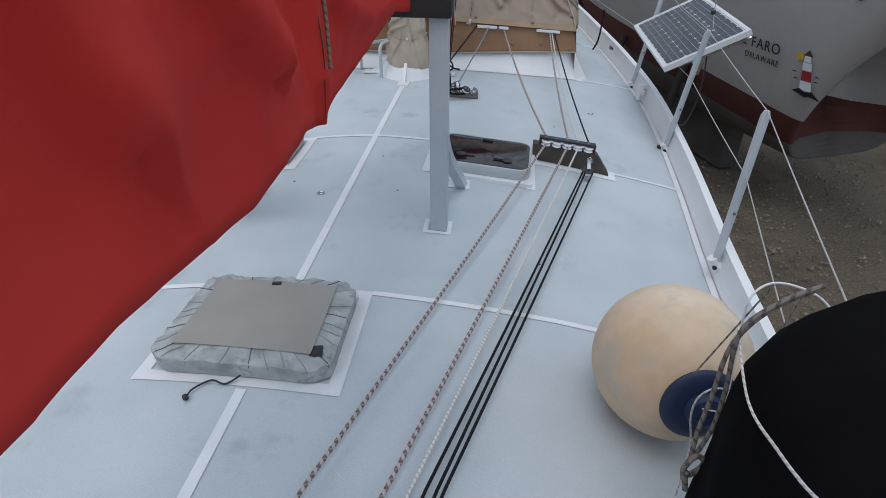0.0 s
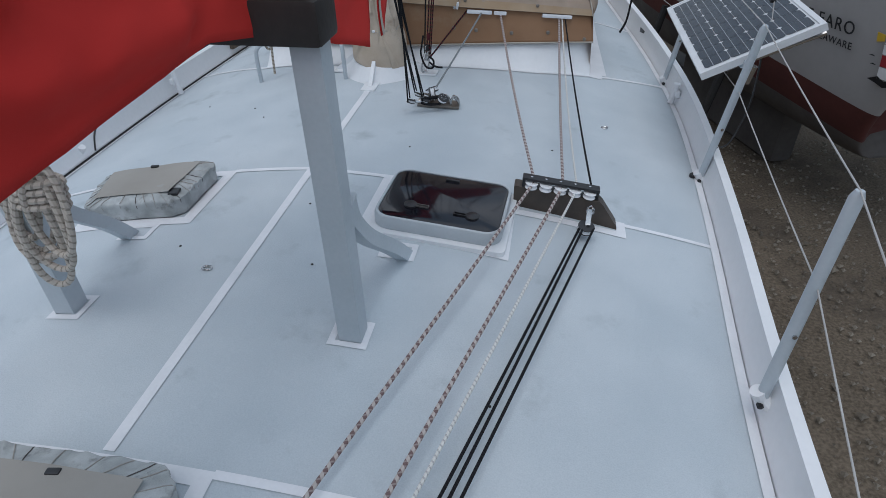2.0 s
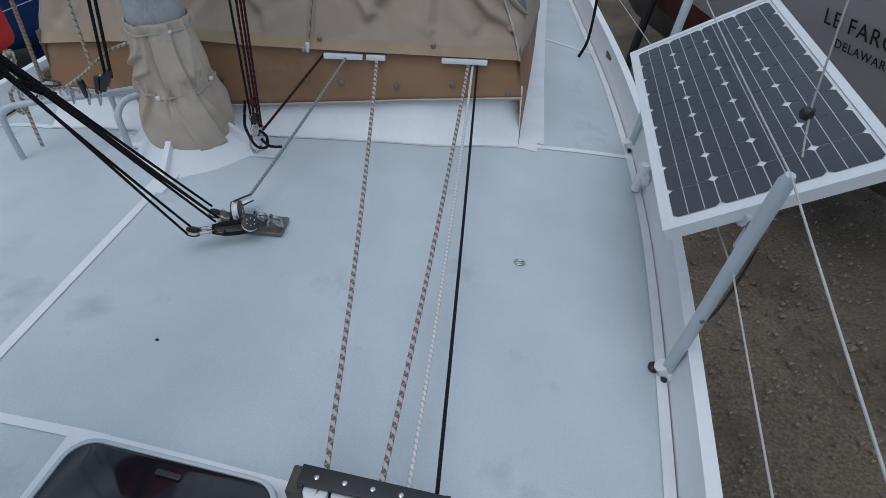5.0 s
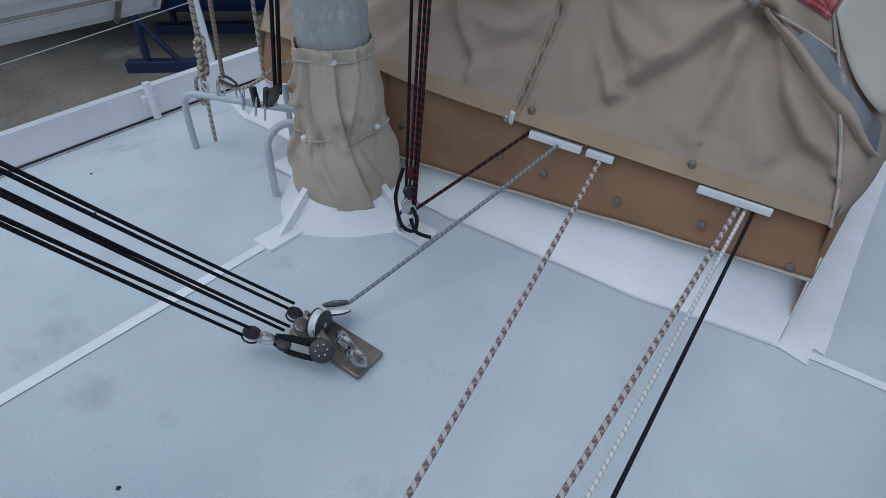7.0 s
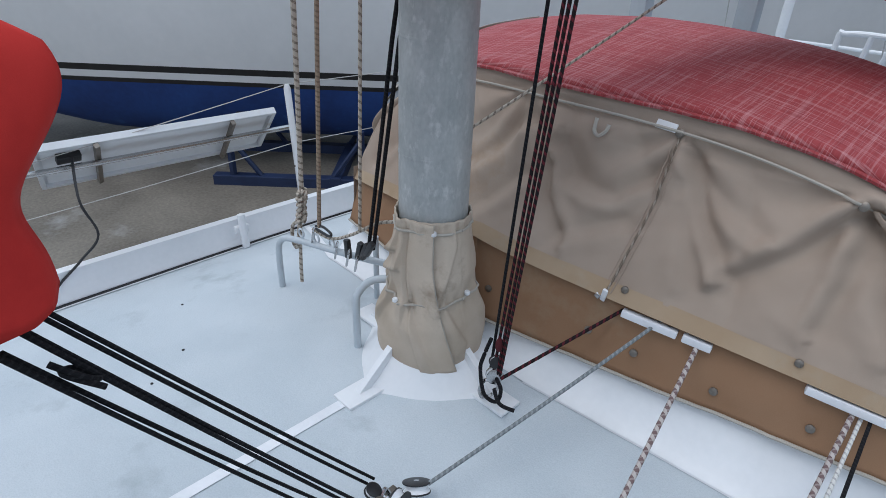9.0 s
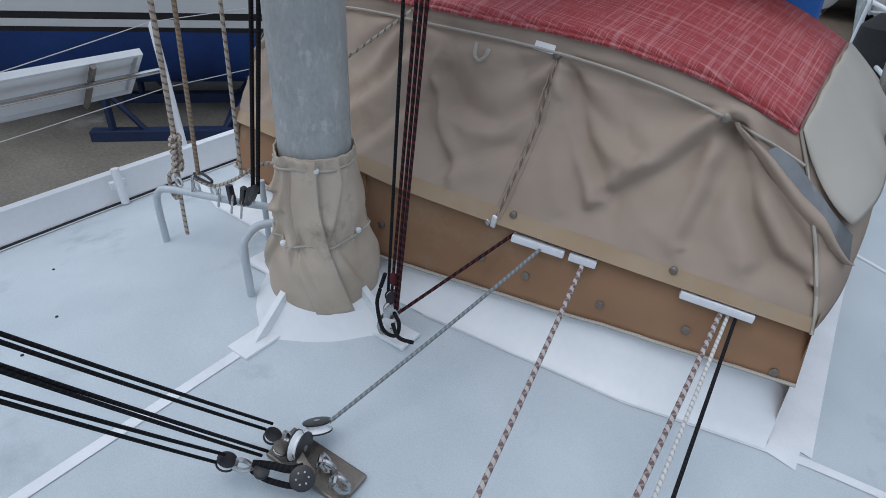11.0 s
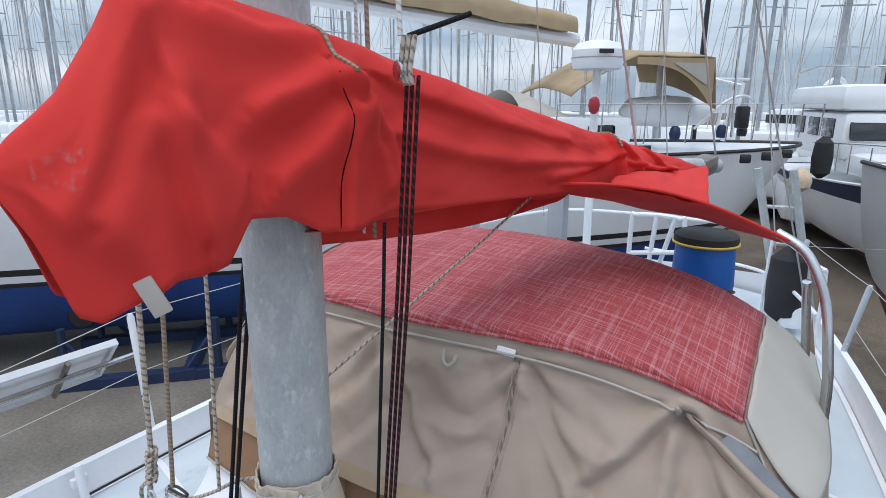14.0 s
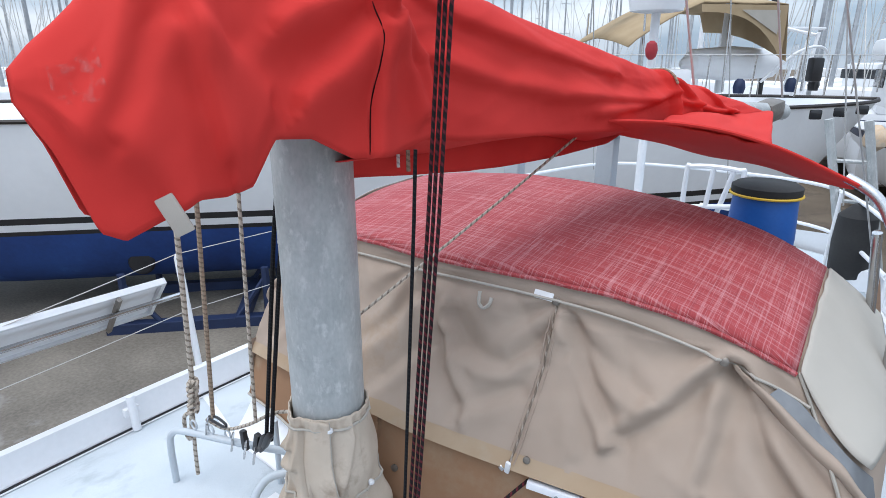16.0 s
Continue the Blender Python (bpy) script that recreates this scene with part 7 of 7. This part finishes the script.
part("rubbing_strake", tube([LP(0.45 + 0.5 * k / 30, 0.36, -1) for k in range(31)], 0.016, 6), M["hull_grey"], lf, "moulded strake")
for t, w in ((0.86, 0.13), (0.80, 0.05)):
    p = LP(t, 0.42 if t > 0.85 else 0.28, -1)
    part("hawse", lathe(p + Vector((-0.01, -0.005, 0)), ((w * 0.55, -0.02), (w * 0.8, 0.01), (w * 0.55, 0.03)), 18, rot(90, 0, math.degrees(math.atan2(ld.y, ld.x)))), M["black"], lf, "dark oval hawse opening")


def lettering(text, size, start, run, up, parent, mat):
    cu = bpy.data.curves.new("lettering", "FONT")
    cu.body, cu.size, cu.extrude = text, size, 0.002
    cu.space_character = 1.15
    tmp = new("lettering_tmp", cu)
    bpy.context.view_layer.update()
    me = bpy.data.meshes.new_from_object(tmp)
    bpy.data.objects.remove(tmp)
    bm = bmesh.new()
    bm.from_mesh(me)
    r, u = Vector(run).normalized(), Vector(up).normalized()
    n = r.cross(u)
    m = Matrix((r, u, n)).transposed().to_4x4()
    m.translation = Vector(start) + n * 0.03
    bmesh.ops.transform(bm, matrix=m, verts=bm.verts)
    left = set(bm.verts)
    while left:
        island, edge = set(), [left.pop()]
        while edge:
            v = edge.pop()
            island.add(v)
            for e in v.link_edges:
                w = e.other_vert(v)
                if w in left:
                    left.discard(w)
                    edge.append(w)
        one = bmesh.new()
        made = {v: one.verts.new(v.co) for v in island}
        for f in {f for v in island for f in v.link_faces}:
            one.faces.new([made[v] for v in f.verts])
        part("letter", one, mat, parent, "black painted letter", False)
    bm.free()


def on_side(t, z):
    return LP(t, z, -1)


def side_frame(t, z):
    p = on_side(t, z)
    r = (on_side(t + 0.03, z) - on_side(t - 0.03, z)).normalized()
    u = (on_side(t, z + 0.1) - on_side(t, z - 0.1)).normalized()
    return p, r, u


p, r, u = side_frame(0.612, -0.60)
lettering("LE FARO", 0.20, p + r * 0.0, r, u, lf, M["black"])
p, r, u = side_frame(0.632, -0.76)
lettering("DELAWARE", 0.115, p, r, u, lf, M["black"])


def emblem(t, z):
    p, r, u = side_frame(t, z)
    n = r.cross(u)
    P = lambda a, b: p + r * (1.15 * a - 0.30 * min(0.0, b - 0.3)) + u * 1.15 * (b - 0.06) + n * 0.03

    def poly(points, mat, label):
        bm = bmesh.new()
        bm.faces.new([bm.verts.new(P(a, b)) for a, b in points])
        thick(part("emblem_shape", bm, mat, lf, label, False), 0.006)

    poly([(-0.045, 0.20), (0.045, 0.20), (0.035, 0.27), (-0.035, 0.27)], M["white"], "white lantern shape")
    poly([(-0.055, 0.27), (0.055, 0.27), (0.0, 0.34)], M["sign_brown"], "brown roof shape")
    poly([(-0.13, 0.20), (-0.055, 0.22), (-0.055, 0.28), (-0.13, 0.29)], M["yellow"], "yellow light shape")
    poly([(-0.055, 0.10), (0.055, 0.10), (0.05, 0.19), (-0.05, 0.19)], M["white"], "white tower shape")
    poly([(-0.06, -0.02), (0.065, -0.02), (0.055, 0.09), (-0.052, 0.09)], M["sign_red"], "red tower shape")
    poly([(-0.07, -0.14), (0.08, -0.14), (0.066, -0.03), (-0.062, -0.03)], M["white"], "white tower foot shape")
    poly([(-0.16, -0.17), (-0.06, -0.12), (0.0, -0.16), (0.08, -0.13), (0.20, -0.22), (0.06, -0.20), (0.0, -0.22), (-0.08, -0.19)], M["black"], "black rocks shape")
    for a, b in ((-0.15, 0.06), (-0.13, -0.02), (0.13, 0.05), (0.12, -0.01)):
        poly([(a - 0.03, b), (a, b + 0.012), (a + 0.03, b)], M["black"], "black bird shape")


emblem(0.762, -0.74)
YACHT = Matrix.Translation((1.127, 2.719, 1.198)) @ rot(0, 0, -0.87).to_4x4() @ Matrix.Scale(0.807, 4) @ Matrix.Translation((-1.03, -2.68, -1.3))
lf.matrix_basis = YACHT @ lf.matrix_basis
for t in (0.30, 0.50):
    p = YACHT @ LP(t, -1.2, -1)
    pr = thing("boat_prop", (p.x - 0.3, p.y, GROUND), "dark steel prop standing under the yacht", "boat prop", "boat props")
    part("post", tube([(p.x - 0.35, p.y - 0.1, GROUND), (p.x - 0.02, p.y, p.z - 0.05)], 0.05, 8), M["tyre"], pr, "dark steel post")
    part("foot", block((p.x - 0.35, p.y - 0.1, GROUND + 0.1), (0.45, 0.3, 0.12), None, 0.02), M["bar_wood"], pr, "dark timber block")
for x, y, h in ((3.9, 15.2, 0.5), (3.5, 13.4, 0.3)):
    tagged(finish("timber_block", block((x, y, GROUND + h / 2 + 0.03), (0.5, 0.9, h), rot(0, 0, 20 * h), 0.02), M["bar_wood"]), "stack of dark timber under the yacht", "timber", "timber blocks")


def parked_car(at, turn):
    ob = thing("car", at, "pale blue parked car behind the yacht", "car")
    c, q = Vector(at), rot(0, 0, turn)
    body = bmesh.new()
    prof = [(-2.0, 0.35), (-2.0, 0.75), (-1.9, 0.9), (-1.0, 1.0), (-0.4, 1.4), (1.0, 1.42), (1.7, 1.0), (2.0, 0.9), (2.0, 0.35)]
    rows = [[body.verts.new(c + q @ Vector((x, s * (0.85 if z < 1.1 else 0.68), z))) for x, z in prof] for s in (-1, 1)]
    body.faces.new(rows[0])
    body.faces.new(rows[1][::-1])
    for k in range(len(prof)):
        body.faces.new((rows[0][k], rows[0][(k + 1) % len(prof)], rows[1][(k + 1) % len(prof)], rows[1][k]))
    bmesh.ops.bevel(body, geom=body.edges[:], offset=0.06, segments=2, affect="EDGES")
    part("body", body, material("pale_blue_car_paint", (0.22, 0.33, 0.42), (0.26, 0.38, 0.47), 0.25, scale=2, grain=30, bump=0, coat=0.5), ob, "pale blue body")
    part("windscreen", block(c + q @ Vector((-0.72, 0, 1.2)), (0.05, 1.3, 0.55), q @ rot(0, 55, 0), 0.02), M["glass_dark"], ob, "dark windscreen")
    part("number_plate", block(c + q @ Vector((-2.02, 0, 0.5)), (0.03, 0.5, 0.11), q, 0.004), M["white"], ob, "white plate with a dark bar")
    part("plate_bar", block(c + q @ Vector((-2.04, 0, 0.5)), (0.01, 0.36, 0.04), q, 0.002), M["black"], ob, "dark bar")
    part("grille", block(c + q @ Vector((-2.01, 0, 0.72)), (0.04, 0.9, 0.12), q, 0.01), M["black"], ob, "dark grille")
    for sx in (-1.25, 1.25):
        for sy in (-0.78, 0.78):
            part("wheel", lathe(c + q @ Vector((sx, sy, 0.31)), ((0.2, -0.09), (0.31, -0.08), (0.31, 0.08), (0.2, 0.09)), 18, q @ rot(90, 0, 0)), M["tyre"], ob, "dark tyre")


parked_car((8.6, 11.9, GROUND), 58)

# motor yacht beyond the stern
my = thing("motor_yacht", (3.0, 22.0, GROUND), "white flybridge motor yacht with red bottom", "motor boat")
YP = hull(my, (1.83, 27.6), math.atan2(-0.968, 0.25), 9.5, 3.9, -0.35, -2.2, [("topside", None, -0.62, M["navy"], "dark blue sheer band"), ("lower_topside", -0.62, -1.85, M["hull_white"], "white topsides"), ("bottom", -1.85, -2.2, M["antifoul_red"], "red bottom")], bluff=3.0, rake=1.6, bow_rise=0.35, stern_fine=0.9, nt=40)
mh = math.degrees(math.atan2(-0.968, 0.25))
md = Vector((0.25, -0.968, 0))
ms_ = Vector((0.968, 0.25, 0))


def mpt(a, s, z):
    return Vector((1.83, 27.6, 0)) + md * a + ms_ * s + Vector((0, 0, z))


qm = rot(0, 0, mh)
part("foredeck", block(mpt(6.4, 0, 0.15), (3.6, 2.6, 0.5), qm, 0.18), M["hull_white"], my, "white raised foredeck")
part("deck_house", block(mpt(3.6, 0, 0.75), (4.2, 3.0, 1.1), qm, 0.2), M["hull_white"], my, "white deck house")
part("flybridge", block(mpt(3.4, 0, 1.62), (4.6, 3.2, 0.6), qm, 0.22), M["hull_white"], my, "white flybridge")
for s in (-0.95, 0, 0.95):
    part("windscreen", block(mpt(5.72, s, 0.92), (0.06, 0.82, 0.5), qm @ rot(0, -18, 0), 0.05), M["glass_dark"], my, "dark windscreen pane")
for a in (2.2, 3.5, 4.7):
    part("side_window", block(mpt(a, -1.5, 0.92), (0.9, 0.06, 0.45), qm, 0.05), M["glass_dark"], my, "dark side window")
    part("side_window", block(mpt(a, 1.5, 0.92), (0.9, 0.06, 0.45), qm, 0.05), M["glass_dark"], my, "dark side window")
part("bow_rail", tube(arc([mpt(4.5, 1.7, 0.55), mpt(6.5, 1.5, 0.65), mpt(8.4, 0.8, 0.7), mpt(9.2, 0, 0.72), mpt(8.4, -0.8, 0.7), mpt(6.5, -1.5, 0.65), mpt(4.5, -1.7, 0.55)]), 0.02, 6), M["steel"], my, "steel bow rail")
part("flybridge_rail", tube(arc([mpt(1.2, 1.5, 2.3), mpt(3.5, 1.5, 2.4), mpt(5.2, 1.1, 2.3), mpt(5.5, 0, 2.3), mpt(5.2, -1.1, 2.3), mpt(3.5, -1.5, 2.4), mpt(1.2, -1.5, 2.3)]), 0.025, 6), M["steel"], my, "steel flybridge rail")
for k in range(7):
    a, s = 4.6 + 0.65 * k, 1.68 - 0.05 * k - 0.12 * max(0, k - 3) ** 1.3
    for sg in (-1, 1):
        part("rail_post", tube([mpt(a, sg * s, 0.0), mpt(a, sg * s, 0.62)], 0.014, 6), M["steel"], my, "steel post")

# white cabin boat between the two
mid = thing("cabin_yacht", (2.5, 30, GROUND), "white cabin yacht with radar arch far behind", "motor boat")
hull(mid, (-1.0, 33.0), math.atan2(-0.55, 0.83), 10.0, 3.6, -0.2, -2.0, [("topside", None, -1.5, M["hull_white"], "white topsides"), ("bottom", -1.5, -2.0, M["antifoul_blue"], "dark bottom")], bluff=3.5, rake=1.4, bow_rise=0.4, nt=30)
part("deck_house", block((2.4, 30.6, 0.75), (4.5, 2.8, 1.0), rot(0, 0, -33), 0.2), M["hull_white"], mid, "white deck house")
part("window_band", block((2.4, 30.6, 0.9), (4.55, 2.85, 0.32), rot(0, 0, -33), 0.05), M["glass_dark"], mid, "dark window band")
part("radar_arch", tube(arc([(1.2, 30.3, 1.2), (1.5, 30.2, 2.1), (2.0, 31.6, 2.2), (2.3, 32.4, 1.2)]), 0.09, 8), M["white"], mid, "white radar arch")

# ================================================================ far masts, rigging and low hulls
rng = random.Random(21)
bm = bmesh.new()
rig = bmesh.new()
low = bmesh.new()
for i in range(130):
    ang = radians(rng.uniform(-25, 85))
    dist = rng.uniform(22, 70)
    x, y = 1.1 - math.sin(ang) * dist, 5.3 + math.cos(ang) * dist
    h = rng.uniform(9, 17)
    r = rng.uniform(0.055, 0.10)
    base = rng.uniform(-1.0, 0.3)
    lean = rng.uniform(-0.25, 0.25)
    tube([(x, y, base), (x + lean, y, base + h)], [r, r * 0.7], 6, True, bm)
    w = rng.uniform(0.7, 1.2)
    a = rng.uniform(0, math.pi)
    for k in (0.45, 0.72):
        ex, ey = w * math.cos(a), w * math.sin(a)
        cx = x + lean * k
        tube([(cx - ex, y - ey, base + h * k), (cx + ex, y + ey, base + h * k)], 0.03, 5, True, bm)
    for sg in (-1, 1):
        tube([(x + sg * 1.3 * math.cos(a), y + sg * 1.3 * math.sin(a), base), (x + lean * 0.72 + sg * w * math.cos(a), y + sg * w * math.sin(a), base + h * 0.72), (x + lean, y, base + h)], 0.014, 4, False, rig)
        tube([(x + sg * 5.0 * math.sin(a), y - sg * 5.0 * math.cos(a), base + 0.4), (x + lean, y, base + h * 0.98)], 0.014, 4, False, rig)
    if True:
        q = rot(0, 0, rng.uniform(0, 180))
        block((x, y, -1.1 + rng.uniform(-0.2, 0.3)), (rng.uniform(7, 10), 2.8, 1.6), q, 0.5, low)
        block((x, y, 0.0 + rng.uniform(-0.1, 0.2)), (4, 1.9, 0.7), q, 0.2, low)
tagged(finish("far_masts", bm, M["far_mast"]), "crowd of pale far yacht masts with spreaders", "masts", kind="stuff")
tagged(finish("far_rigging", rig, M["wire"]), "thin far standing rigging wires", "rigging", kind="stuff")
tagged(finish("far_hulls", low, M["hull_white"]), "low white hulls of far boats in the yard", "boats", kind="stuff")
# nearer masts that stand over the ketch
for i, (ang, dist, h, r, m) in enumerate(((8.5, 17, 13, 0.07, "black"), (-1.5, 19, 14, 0.08, "far_mast"), (13.5, 15.5, 12, 0.06, "white"), (59, 20, 15, 0.10, "far_mast"), (-4.5, 26, 15, 0.08, "black"), (5.0, 22, 14, 0.07, "far_mast"))):
    x, y = 1.1 - math.sin(radians(ang)) * dist, 5.3 + math.cos(radians(ang)) * dist
    ob = thing("yacht_mast", (x, y, -0.5), "tall yacht mast with spreaders and stays", "mast", "yacht masts")
    part("spar", tube([(x, y, -0.5), (x + 0.1, y, h)], [r, r * 0.7], 8), M[m], ob, "tapered spar")
    for k in (0.4, 0.68):
        part("spreader", tube([(x - 0.9, y, h * k), (x + 0.9, y + 0.1, h * k)], 0.025, 6), M["far_mast"], ob, "spreader")
    for sg in (-1, 1):
        part("stay", tube([(x + sg * 1.4, y, -0.2), (x + sg * 0.9, y, h * 0.68), (x, y, h)], 0.009, 5), M["wire"], ob, "steel stay")
# own backstays and lines aft of the boom
for a, b in (((1.05, 10.2, 0.5), (0.25, 9.0, 6.0)), ((0.2, 10.7, 0.5), (0.0, 7.5, 7.5)), ((1.28, 9.4, 0.3), (0.15, 6.9, 5.0)), ((-0.9, 10.5, 0.5), (0.0, 7.0, 7.0)), ((0.75, 8.65, 1.3), (0.3, 7.2, 4.6)), ((0.52, 7.9, 1.38), (0.2, 6.8, 4.2))):
    rope([a, b], 0.005, M["wire"], "thin steel stay rising aft of the mast", "stay", "stay", "stays")
